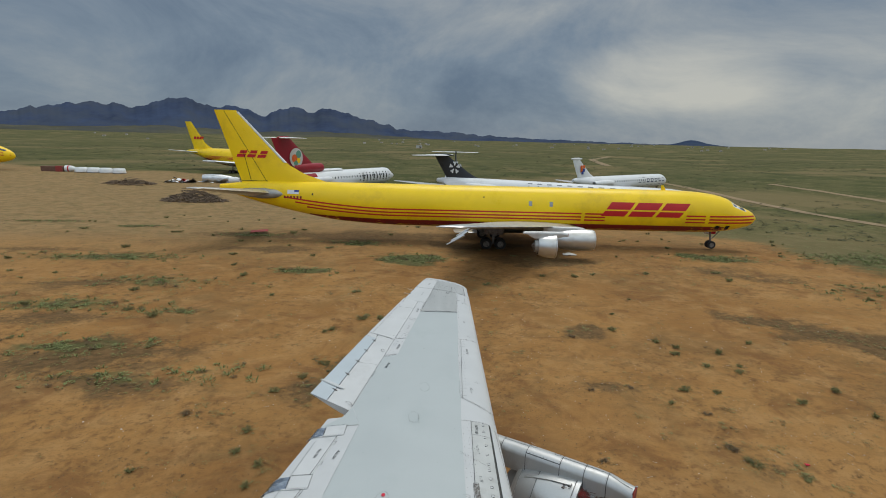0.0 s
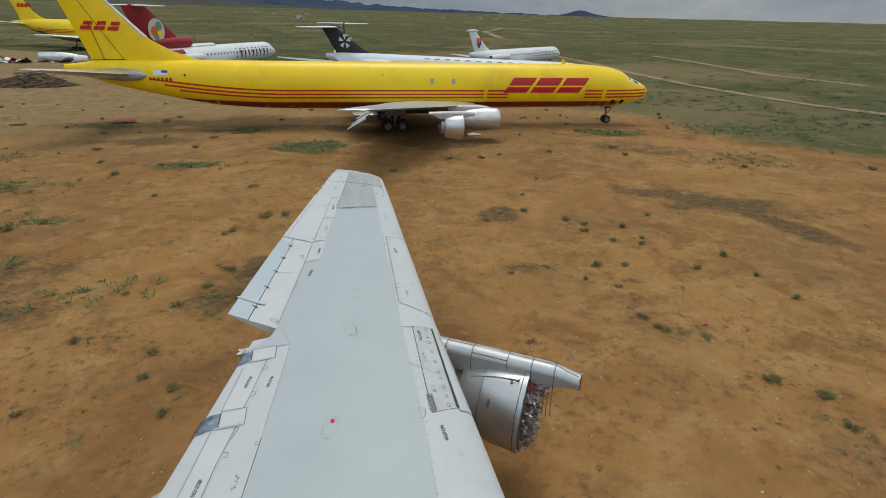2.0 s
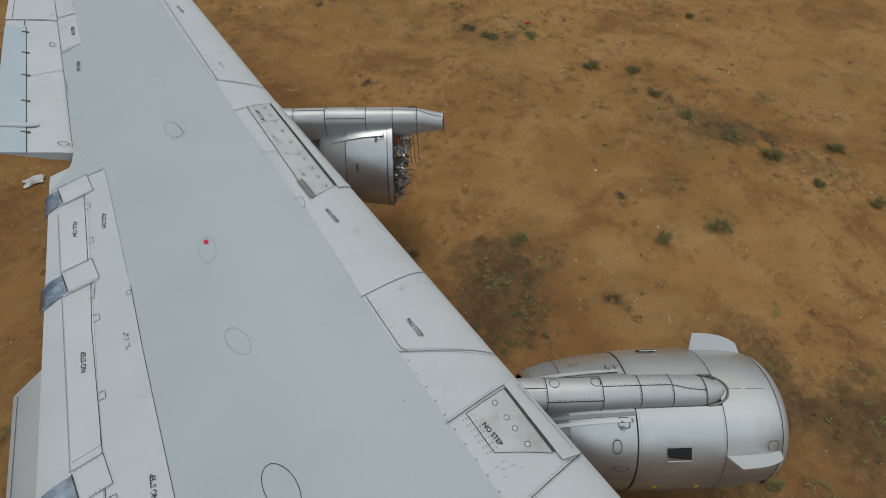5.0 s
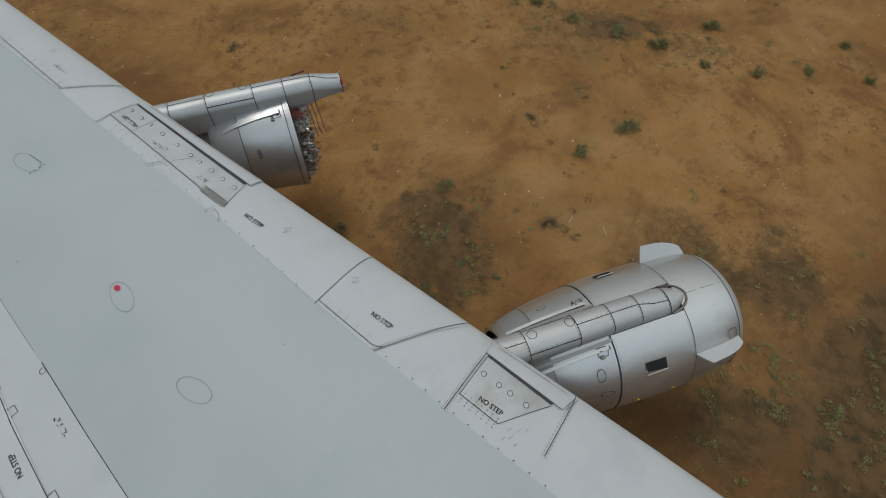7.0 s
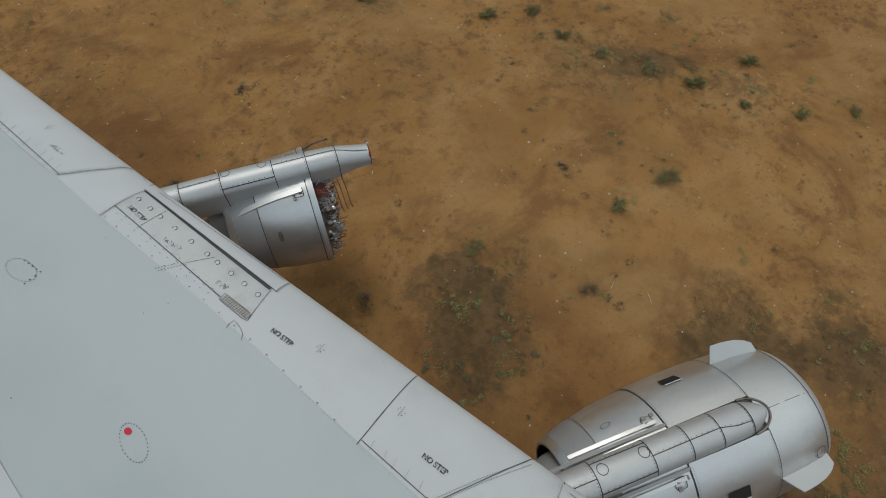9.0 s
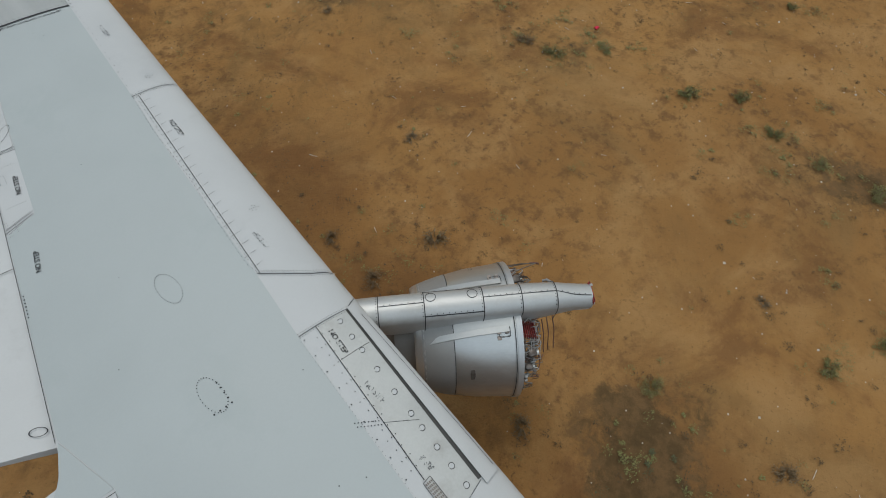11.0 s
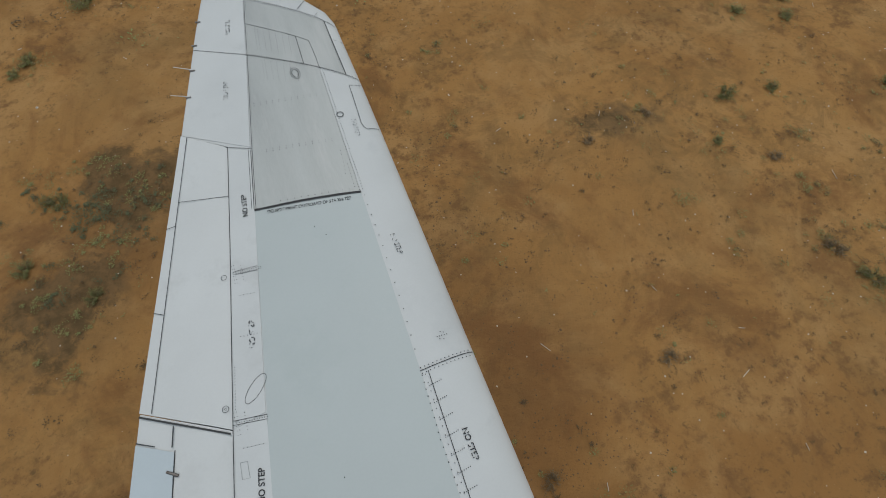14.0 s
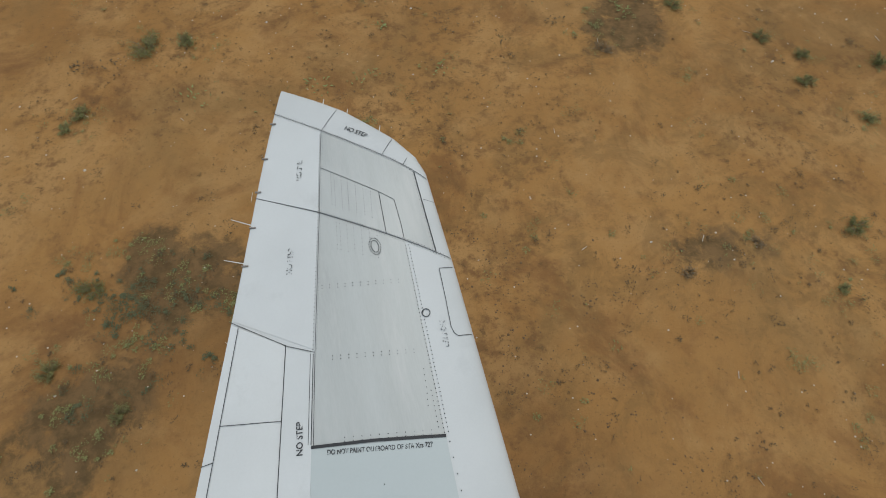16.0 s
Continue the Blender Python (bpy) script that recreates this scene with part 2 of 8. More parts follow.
M_NAVY = material("navy_lettering_paint", (0.012, 0.018, 0.07), 0.5, 0.0, 0.1, 3, 20)
M_BLUE = material("blue_emblem_paint", (0.03, 0.06, 0.30), 0.45, 0.0, 0.1, 3, 20)
M_ORANGE = material("orange_emblem_paint", (0.72, 0.13, 0.02), 0.45, 0.0, 0.1, 3, 20)
M_TEAL = material("green_emblem_paint", (0.12, 0.30, 0.22), 0.5, 0.0, 0.2, 3, 20)
M_WOOD = material("weathered_branches", (0.16, 0.115, 0.08), 0.9, 0.0, 0.35, 4, 40)
M_PLASTIC = material("white_plastic_sheet", (0.56, 0.555, 0.53), 0.6, 0.0, 0.1, 6, 40)
M_CONC = material("pale_building_wall", (0.5, 0.48, 0.45), 0.85, 0.0, 0.12, 0.5, 8)
M_ROOFING = material("grey_roofing", (0.2, 0.18, 0.17), 0.9, 0.0, 0.15, 0.5, 8)
M_CLOD = material("dark_dry_clods", (0.118, 0.072, 0.037), 0.95, 0.0, 0.35, 8, 50)
M_STONE = material("pale_pebble", (0.56, 0.50, 0.42), 0.9, 0.0, 0.25, 5, 30)


def leaf_material(name, a, b_, trans=0.15):
    m = bpy.data.materials.new(name)
    m.use_nodes = True
    nt = m.node_tree
    b = nt.nodes["Principled BSDF"]
    b.inputs["Roughness"].default_value = 0.75
    b.inputs["Specular IOR Level"].default_value = 0.2
    oi = nt.nodes.new("ShaderNodeObjectInfo")
    ge = nt.nodes.new("ShaderNodeNewGeometry")
    ad = nt.nodes.new("ShaderNodeMath")
    ad.operation = "MULTIPLY_ADD"
    ad.inputs[1].default_value = 0.55
    nt.links.new(ge.outputs["Random Per Island"], ad.inputs[0])
    ml = nt.nodes.new("ShaderNodeMath")
    ml.operation = "MULTIPLY"
    ml.inputs[1].default_value = 0.45
    nt.links.new(oi.outputs["Random"], ml.inputs[0])
    nt.links.new(ml.outputs[0], ad.inputs[2])
    mx = nt.nodes.new("ShaderNodeMix")
    mx.data_type = "RGBA"
    mx.inputs["A"].default_value, mx.inputs["B"].default_value = (*a, 1), (*b_, 1)
    nt.links.new(ad.outputs[0], mx.inputs["Factor"])
    nt.links.new(mx.outputs["Result"], b.inputs["Base Color"])
    return m


M_LEAF = leaf_material("grey_green_leaves", (0.118, 0.122, 0.044), (0.275, 0.265, 0.108))
M_SHRUB = leaf_material("dark_plain_shrubs", (0.035, 0.042, 0.018), (0.085, 0.09, 0.04))
M_TWIG = leaf_material("pale_dry_twigs", (0.13, 0.095, 0.055), (0.27, 0.195, 0.115))
M_DRY = leaf_material("dry_brown_stems", (0.076, 0.052, 0.027), (0.162, 0.106, 0.053))
M_GRASS = leaf_material("green_grass_blades", (0.105, 0.135, 0.045), (0.225, 0.245, 0.095))
M_WEED = leaf_material("blue_green_weed_leaves", (0.068, 0.074, 0.037), (0.132, 0.134, 0.07))

# ---- mesh tools ----


class Geo:
    """Vertices and faces of one mesh in the making."""

    def __init__(self):
        self.v, self.f = [], []

    def add(self, verts, faces):
        k = len(self.v)
        self.v += [tuple(p) for p in verts]
        self.f += [tuple(i + k for i in f) for f in faces]
        return self

    def loft(self, rings, cap0=True, cap1=True, closed=True):
        n = len(rings[0])
        vs = [p for r in rings for p in r]
        fs = []
        for i in range(len(rings) - 1):
            for j in range(n if closed else n - 1):
                a, b = i * n + j, i * n + (j + 1) % n
                fs.append((a, b, b + n, a + n))
        if cap0:
            fs.append(tuple(range(n))[::-1])
        if cap1:
            fs.append(tuple((len(rings) - 1) * n + j for j in range(n)))
        return self.add(vs, fs)

    def box(self, c, s, rz=0.0, bevel=0.0):
        b = min(bevel, 0.45 * min(s))
        vs, cs, sn = [], math.cos(rz), math.sin(rz)
        hx, hy, hz = s[0] / 2, s[1] / 2, s[2] / 2
        rings = []
        for z, k in ((-hz, b), (-hz + b, 0), (hz - b, 0), (hz, b)) if b else ((-hz, 0), (hz, 0)):
            x, y = hx - k, hy - k
            pts = [(-x, -y + b), (-x + b, -y), (x - b, -y), (x, -y + b), (x, y - b), (x - b, y), (-x + b, y), (-x, y - b)] if b else [(-x, -y), (x, -y), (x, y), (-x, y)]
            rings.append([(c[0] + px * cs - py * sn, c[1] + px * sn + py * cs, c[2] + z) for px, py in pts])
        return self.loft(rings)

    def tube(self, path, r, n=8, cap=True):
        rings = []
        for i, p in enumerate(path):
            p = Vector(p)
            d = (Vector(path[min(i + 1, len(path) - 1)]) - Vector(path[max(i - 1, 0)])).normalized()
            u = d.cross(Vector((0, 0, 1)) if abs(d.z) < 0.9 else Vector((1, 0, 0))).normalized()
            w = u.cross(d)
            rr = r[i] if isinstance(r, (list, tuple)) else r
            rings.append([tuple(p + rr * (math.cos(2 * math.pi * j / n) * u + math.sin(2 * math.pi * j / n) * w)) for j in range(n)])
        return self.loft(rings, cap, cap)

    def turn(self, prof, n=32, axis="x", c=(0, 0, 0), cap0=False, cap1=False):
        """Surface of revolution: prof holds (along, radius)."""
        rings = []
        for a, r in prof:
            ring = []
            for j in range(n):
                q = 2 * math.pi * j / n
                p = (a, r * math.cos(q), r * math.sin(q)) if axis == "x" else ((r * math.cos(q), a, r * math.sin(q)) if axis == "y" else (r * math.cos(q), r * math.sin(q), a))
                ring.append((p[0] + c[0], p[1] + c[1], p[2] + c[2]))
            rings.append(ring)
        return self.loft(rings, cap0, cap1)

    def patch(self, fn, us, vs, thick=0.0):
        """Sheet fn(u, v); thick drops a skirt along -z."""
        nu, nv = len(us), len(vs)
        top = [fn(u, v) for u in us for v in vs]
        fs = [(i * nv + j, (i + 1) * nv + j, (i + 1) * nv + j + 1, i * nv + j + 1) for i in range(nu - 1) for j in range(nv - 1)]
        if thick:
            rim = [j for j in range(nv)] + [i * nv + nv - 1 for i in range(1, nu)] + [(nu - 1) * nv + j for j in range(nv - 2, -1, -1)] + [i * nv for i in range(nu - 2, 0, -1)]
            k, low = len(top), [(top[i][0], top[i][1], top[i][2] - thick) for i in rim]
            fs += [(rim[i], rim[(i + 1) % len(rim)], k + (i + 1) % len(rim), k + i) for i in range(len(rim))]
            top = top + low
        return self.add(top, fs)


def build(name, g, mat_, parent=None, label="", smooth=40):
    """Links a Geo as one mesh object, under parent if given."""
    me = bpy.data.meshes.new(name)
    me.from_pydata(g.v, [], g.f)
    me.validate()
    b = bmesh.new()
    b.from_mesh(me)
    bmesh.ops.recalc_face_normals(b, faces=b.faces)
    b.to_mesh(me)
    b.free()
    if smooth:
        me.polygons.foreach_set("use_smooth", [True] * len(me.polygons))
        me.set_sharp_from_angle(angle=radians(smooth))
    me.materials.append(mat_)
    ob = new(name, me)
    if parent:
        ob.parent = parent
    if label:
        ob["label"] = label
    return ob


def part(name, g, mat_, parent, label="", smooth=40):
    return build(name, g, mat_, parent, label, smooth)


def empty(name, m, label, category, group="", kind=""):
    ob = new(name)
    ob.matrix_world = m
    return tagged(ob, label, category, group, kind)


def steps(a, b, n):
    return [a + (b - a) * i / n for i in range(n + 1)]


def lerp(a, b, t):
    return a + (b - a) * t


def table(pairs, t):
    """Piecewise linear value at t."""
    if t <= pairs[0][0]:
        return pairs[0][1]
    for (a, u), (b, w) in zip(pairs, pairs[1:]):
        if t <= b:
            return u + (w - u) * (t - a) / (b - a)
    return pairs[-1][1]


def sstep(a, b, x):
    t = min(1.0, max(0.0, (x - a) / (b - a)))
    return t * t * (3 - 2 * t)


def smooth_table(pairs, sub=4):
    out = []
    for i in range(len(pairs) - 1):
        p0, p1, p2, p3 = pairs[max(0, i - 1)], pairs[i], pairs[i + 1], pairs[min(len(pairs) - 1, i + 2)]
        for k in range(sub):
            t = k / sub
            m1 = (p2[1] - p0[1]) / (p2[0] - p0[0]) * (p2[0] - p1[0])
            m2 = (p3[1] - p1[1]) / (p3[0] - p1[0]) * (p2[0] - p1[0])
            h = p1[1] * (2 * t ** 3 - 3 * t ** 2 + 1) + m1 * (t ** 3 - 2 * t ** 2 + t) + p2[1] * (-2 * t ** 3 + 3 * t ** 2) + m2 * (t ** 3 - t ** 2)
            out.append((lerp(p1[0], p2[0], t), h))
    return out + [pairs[-1]]


# ---- ground ----


def ground_z(x, y):
    """The apron falls gently away from the wing, then levels out and climbs to the far hills."""
    z = table([(-60, 1.0), (0, -0.1), (55, -1.12), (80, -2.05), (100, -2.3), (135, -2.5), (165, -2.0), (210, -1.75)], y + 0.15 * abs(x))
    d = math.hypot(x, y)
    z += 0.00085 * max(0.0, d - 220)
    z += sstep(1700, 3600, d) * 24
    n = noise.noise(Vector((x * 0.16, y * 0.16, 0.3))) * 0.06 + noise.noise(Vector((x * 0.7, y * 0.7, 2.0))) * 0.022
    if d > 150:
        n += noise.noise(Vector((x * 0.004, y * 0.004, 5.0))) * min(4.0, (d - 150) * 0.004)
    return z + n


# patches of scrub: x, y, half length, half width, turn in degrees, strength
# the first and tenth hold stain and painted shade under the freighter, no plants
SCRUB_AND_SHADE = [(4.5, 53.5, 5.5, 2.6, 0, 1.0), (4.2, 0.4, 1.6, 1.0, -40, 0.8), (4.6, -1.6, 2.6, 1.6, 10, 0.95), (7.0, -1.6, 2.0, 1.3, 20, 0.8), (2.6, -0.6, 1.6, 1.2, 0, 0.7), (4.1, 6.8, 1.5, 1.1, 30, 1.0), (3.2, 5.9, 1.2, 0.8, -20, 0.8), (5.6, 2.2, 2.2, 1.3, 15, 0.9), (7.2, 0.8, 1.6, 1.2, 0, 0.7), (9.5, 46.5, 6.5, 3.2, 0, 0.85), (-3.3, 21.6, 1.5, 1.1, -30, 1.0), (-4.7, 19.4, 1.8, 1.2, 60, 0.7), (-15.5, 22.4, 4.5, 2.2, 15, 0.9),
         (-12.5, 19.4, 4.0, 1.3, 0, 0.7), (21.0, 27.6, 5.5, 1.9, -38, 1.0), (8.0, 26.8, 1.6, 1.4, 30, 0.8), (7.2, 20.0, 1.8, 0.7, 0, 0.6),
         (12.4, 6.8, 3.6, 1.0, -68, 0.55), (22.8, 22.3, 3.8, 1.2, -72, 0.9), (24.4, 15.5, 4.4, 1.1, -88, 0.85), (10.5, 14.4, 2.0, 1.0, 20, 0.5), (-10, 58, 20, 5, 3, 0.75), (5, 38, 9, 4, -20, 0.3), (25, 42, 10, 3, -30, 0.5), (-50, 67, 7, 1.8, 2, 0.6), (-36, 63.5, 5, 1.8, 0, 0.7), (-22, 58, 6, 2.0, 4, 0.75), (-16, 49, 7, 2.2, 0, 0.7), (-36, 47, 9, 2, 3, 0.5), (-24, 35, 7, 1.8, 5, 0.6), (-21, 27.5, 6, 1.6, 5, 0.6), (-9, 53, 6, 2, 0, 0.6)]
GREEN = [(-36, 63.5, 3.5, 1.5, 0, 0.6), (-49, 67, 5, 1.5, 0, 0.5), (-20, 57.5, 4, 1.6, 0, 0.55), (-8, 53, 4, 1.4, 0, 0.5), (44, 50, 9, 4, 20, 0.75), (32, 37, 5, 3, 30, 0.22), (-17, 23.5, 4, 1.5, 10, 0.42), (-13.5, 20, 4, 1.0, 0, 0.36), (-22, 30, 6, 2, 10, 0.4), (-14.5, 29, 2.2, 0.8, 0, 0.45), (-9.5, 20.5, 2.5, 0.9, 20, 0.3), (-2.0, 45.5, 3.4, 2.2, 4, 1.0), (-10.3, 40.0, 3.0, 1.2, 5, 0.6), (-20, 36, 6, 2, 8, 0.35), (-28, 44, 8, 2, 5, 0.45), (26.5, 49, 4, 2, -20, 0.7), (33, 20, 5, 3.5, 60, 0.55)]


# dark soil, with the shade below engines, wing and freighter put into its colour
SHADE_AND_DARK_SOIL = [(6.0, -0.8, 5.0, 2.8, -15, 0.75), (3.2, 1.6, 2.4, 2.2, 0, 0.9), (3.0, 5.6, 2.2, 2.0, 30, 0.8), (2.4, 11.5, 1.3, 2.6, 20, 0.65), (-4.0, 20.2, 2.6, 2.0, 20, 0.5), (2.2, 15.0, 1.4, 3.5, 0, 0.5), (-4.5, 13.0, 2.0, 3.5, 0, 0.35), (10.5, 50.5, 9.0, 3.6, 0, 0.8)]


def in_patch(p, x, y):
    cx, cy, a, b, turn, s = p
    k = min(a, b)
    if math.hypot(x - cx, y - cy) > 1.4 * max(a, b) + 1.6 * k:
        return 0.0
    x += 0.75 * k * noise.noise(Vector((x / k * 0.9, y / k * 0.9, cx))) + 0.4 * k * noise.noise(Vector((x / k * 2.3, y / k * 2.3, cy)))
    y += 0.75 * k * noise.noise(Vector((x / k * 0.9, y / k * 0.9, cx + 9))) + 0.4 * k * noise.noise(Vector((x / k * 2.3, y / k * 2.3, cy + 9)))
    c, sn = math.cos(radians(turn)), math.sin(radians(turn))
    u, w = ((x - cx) * c + (y - cy) * sn) / a, (-(x - cx) * sn + (y - cy) * c) / b
    return s * max(0.0, 1.35 - math.hypot(u, w))


def cover(x, y):
    """How much dead scrub, with the freighter's painted shade, and green grass a place has, 0 to 1."""
    d = max((in_patch(p, x, y) for p in SCRUB_AND_SHADE), default=0)
    g = max((in_patch(p, x, y) for p in GREEN), default=0)
    wob = 9 * noise.noise(Vector((x * 0.03, y * 0.03, 7))) + 4 * noise.noise(Vector((x * 0.11, y * 0.11, 9)))
    east = sstep(-19, 17, x - (40 - 0.12 * (y - 50)) + 1.3 * wob)
    west = sstep(-12, 16, y - (table([(-200, 205), (-90, 170), (-40, 135), (0, 92), (40, 80), (90, 60)], x)) + 1.6 * wob)
    return min(1.0, d), min(1.0, max(g, east * sstep(26, 50, y + 0.4 * (x - 40)), west))


def ground_lines(dense, outer, a, b, step, grow):
    lines, s, x = steps(a, b, int((b - a) / step)), step, b
    while x < outer:
        s *= grow
        x += s
        lines.append(x)
    s, x = step, a
    while x > dense:
        s *= grow
        x -= s
        lines.insert(0, x)
    return lines


gx = ground_lines(-4600, 4600, -14, 22, 0.3, 1.08)
gy = ground_lines(-900, 4600, -2, 40, 0.3, 1.07)
gv = [(x, y, ground_z(x, y)) for x in gx for y in gy]
gn = len(gy)
gf = [(i * gn + j, (i + 1) * gn + j, (i + 1) * gn + j + 1, i * gn + j + 1) for i in range(len(gx) - 1) for j in range(gn - 1)]
gme = bpy.data.meshes.new("ground")
gme.from_pydata(gv, [], gf)
gme.polygons.foreach_set("use_smooth", [True] * len(gme.polygons))
ca = gme.attributes.new("cover", "FLOAT_COLOR", "POINT")
flat = []
for x, y, z in gv:
    a_, b_ = cover(x, y)
    far = sstep(34, 92, y - 0.35 * x + 14 * noise.noise(Vector((x * 0.05, y * 0.05, 3.0))))
    flat += [a_, b_, far, min(1.0, max(in_patch(p, x, y) for p in SHADE_AND_DARK_SOIL))]
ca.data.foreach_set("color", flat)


def ground_material():
    m = bpy.data.materials.new("desert_soil")
    m.use_nodes = True
    nt = m.node_tree
    b = nt.nodes["Principled BSDF"]
    b.inputs["Roughness"].default_value = 0.95
    b.inputs["Specular IOR Level"].default_value = 0.05
    co_ = nt.nodes.new("ShaderNodeTexCoord").outputs["Object"]

    def nse(scale, detail, rough=0.6, dist=0.0, off=0.0):
        mp_ = nt.nodes.new("ShaderNodeMapping")
        mp_.inputs["Location"].default_value = (off, off * 1.7, 0)
        nt.links.new(co_, mp_.inputs[0])
        n = nt.nodes.new("ShaderNodeTexNoise")
        n.inputs["Scale"].default_value, n.inputs["Detail"].default_value = scale, detail
        n.inputs["Roughness"].default_value, n.inputs["Distortion"].default_value = rough, dist
        nt.links.new(mp_.outputs[0], n.inputs["Vector"])
        return n.outputs["Fac"]

    def rng(v, a, b2, lo=0.0, hi=1.0):
        r = nt.nodes.new("ShaderNodeMapRange")
        r.interpolation_type = "SMOOTHSTEP"
        r.inputs["From Min"].default_value, r.inputs["From Max"].default_value = a, b2
        r.inputs["To Min"].default_value, r.inputs["To Max"].default_value = lo, hi
        nt.links.new(v, r.inputs["Value"])
        return r.outputs[0]

    def mixc(f, a, b2):
        x = nt.nodes.new("ShaderNodeMix")
        x.data_type = "RGBA"
        for key, val in (("Factor", f), ("A", a), ("B", b2)):
            if isinstance(val, tuple):
                x.inputs[key].default_value = (*val, 1)
            elif isinstance(val, float):
                x.inputs[key].default_value = val
            else:
                nt.links.new(val, x.inputs[key])
        return x.outputs["Result"]

    def mth(op, a, b2):
        n = nt.nodes.new("ShaderNodeMath")
        n.operation, n.use_clamp = op, True
        for i, v in enumerate((a, b2)):
            if isinstance(v, (int, float)):
                n.inputs[i].default_value = v
            else:
                nt.links.new(v, n.inputs[i])
        return n.outputs[0]

    at = nt.nodes.new("ShaderNodeAttribute")
    at.attribute_name = "cover"
    sp = nt.nodes.new("ShaderNodeSeparateColor")
    nt.links.new(at.outputs["Color"], sp.inputs[0])
    dead, green, pale = sp.outputs[0], sp.outputs[1], sp.outputs[2]
    broad, mid, small, grit = nse(0.09, 4), nse(0.55, 6, 0.65, 0.4), nse(2.6, 8, 0.7), nse(26, 5, 0.7)
    soil = mixc(rng(broad, 0.36, 0.62), (0.330, 0.176, 0.063), (0.257, 0.130, 0.046))
    soil = mixc(rng(nse(0.16, 7, 0.65, 0.5, 90.0), 0.5, 0.66, 0.0, 0.5), soil, (0.19, 0.122, 0.055))
    soil = mixc(rng(mid, 0.42, 0.68, 0.0, 0.6), soil, (0.388, 0.226, 0.094))
    soil = mixc(rng(nse(0.33, 7, 0.7, 0.6, 13.0), 0.50, 0.66, 0.0, 0.75), soil, (0.185, 0.090, 0.036))
    weedy = rng(nse(0.22, 5, 0.6, 0.6, 77.0), 0.42, 0.60)
    soil = mixc(mth("MULTIPLY", rng(small, 0.48, 0.66, 0.0, 0.8), mth("ADD", mth("MULTIPLY", weedy, 0.8), 0.2)), soil, (0.155, 0.082, 0.036))
    soil = mixc(mth("MULTIPLY", rng(nse(6.0, 7, 0.75, 0.3, 4.0), 0.57, 0.65, 0.0, 0.75), mth("ADD", mth("MULTIPLY", weedy, 0.9), 0.1)), soil, (0.105, 0.066, 0.032))
    soil = mixc(rng(nse(15.0, 4, 0.7, 0.3, 8.0), 0.58, 0.68, 0.0, 0.5), soil, (0.135, 0.078, 0.036))
    soil = mixc(rng(grit, 0.60, 0.76, 0.0, 0.4), soil, (0.46, 0.30, 0.155))
    # alpha holds the dark soil and the painted shade under the jets
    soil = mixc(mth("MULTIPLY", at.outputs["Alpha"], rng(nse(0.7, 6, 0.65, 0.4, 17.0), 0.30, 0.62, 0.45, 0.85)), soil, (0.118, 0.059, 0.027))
    crust = mth("MULTIPLY", rng(nse(0.75, 10, 0.8, 0.8, 33.0), 0.47, 0.60), rng(nse(0.07, 3, 0.5, 0.3, 27.0), 0.40, 0.60, 0.08, 0.42))
    soil = mixc(crust, soil, (0.160, 0.096, 0.040))
    tan = mixc(rng(mid, 0.42, 0.62), (0.292, 0.203, 0.105), (0.225, 0.154, 0.076))
    soil = mixc(rng(pale, 0.0, 1.0, 0.0, 0.8), soil, tan)
    scrub = mixc(rng(small, 0.38, 0.62), (0.078, 0.054, 0.028), (0.155, 0.095, 0.046))
    ragged = mth("ADD", mth("MULTIPLY", nse(0.9, 8, 0.75, 0.5, 41.0), 0.65), mth("MULTIPLY", nse(4.5, 8, 0.75, 0.4, 53.0), 0.75))
    soil = mixc(mth("MULTIPLY", pale, rng(nse(0.5, 10, 0.8, 0.9, 66.0), 0.46, 0.60, 0.0, 0.6)), soil, (0.125, 0.105, 0.048))
    fd = rng(mth("ADD", mth("MULTIPLY", dead, 0.5), mth("SUBTRACT", ragged, 0.32)), 0.50, 0.72, 0.0, 0.85)
    fd = mth("MULTIPLY", fd, rng(dead, 0.02, 0.6))
    soil = mixc(fd, soil, scrub)
    gr = mixc(rng(nse(0.05, 5, 0.6, 0.5, 31.0), 0.38, 0.62), (0.112, 0.104, 0.044), (0.070, 0.077, 0.029))
    gr = mixc(rng(nse(0.22, 6, 0.65, 0.5, 50.0), 0.5, 0.68, 0.0, 0.75), gr, (0.18, 0.15, 0.075))
    gr = mixc(rng(nse(1.4, 6, 0.7, 0.2, 61.0), 0.48, 0.66, 0.0, 0.8), gr, (0.045, 0.052, 0.021))
    gr = mixc(rng(nse(0.012, 4, 0.6, 0.8, 70.0), 0.50, 0.62, 0.0, 0.7), gr, (0.19, 0.145, 0.072))
    fg = rng(mth("ADD", mth("MULTIPLY", green, 0.8), mth("MULTIPLY", mth("SUBTRACT", nse(0.8, 7, 0.7, 0.3, 22.0), 0.2), 0.6)), 0.36, 0.62)
    fg = mth("MULTIPLY", fg, rng(green, 0.03, 0.35))
    nt.links.new(mixc(fg, soil, gr), b.inputs["Base Color"])
    bp = nt.nodes.new("ShaderNodeBump")
    bp.inputs["Strength"].default_value, bp.inputs["Distance"].default_value = 0.75, 0.06
    nt.links.new(mth("ADD", mth("MULTIPLY", small, 0.7), mth("MULTIPLY", grit, 0.3)), bp.inputs["Height"])
    nt.links.new(bp.outputs[0], b.inputs["Normal"])
    return m


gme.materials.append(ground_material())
ground = tagged(new("ground", gme), "orange-brown desert soil with scrub and distant green grassland", "ground", kind="structure")


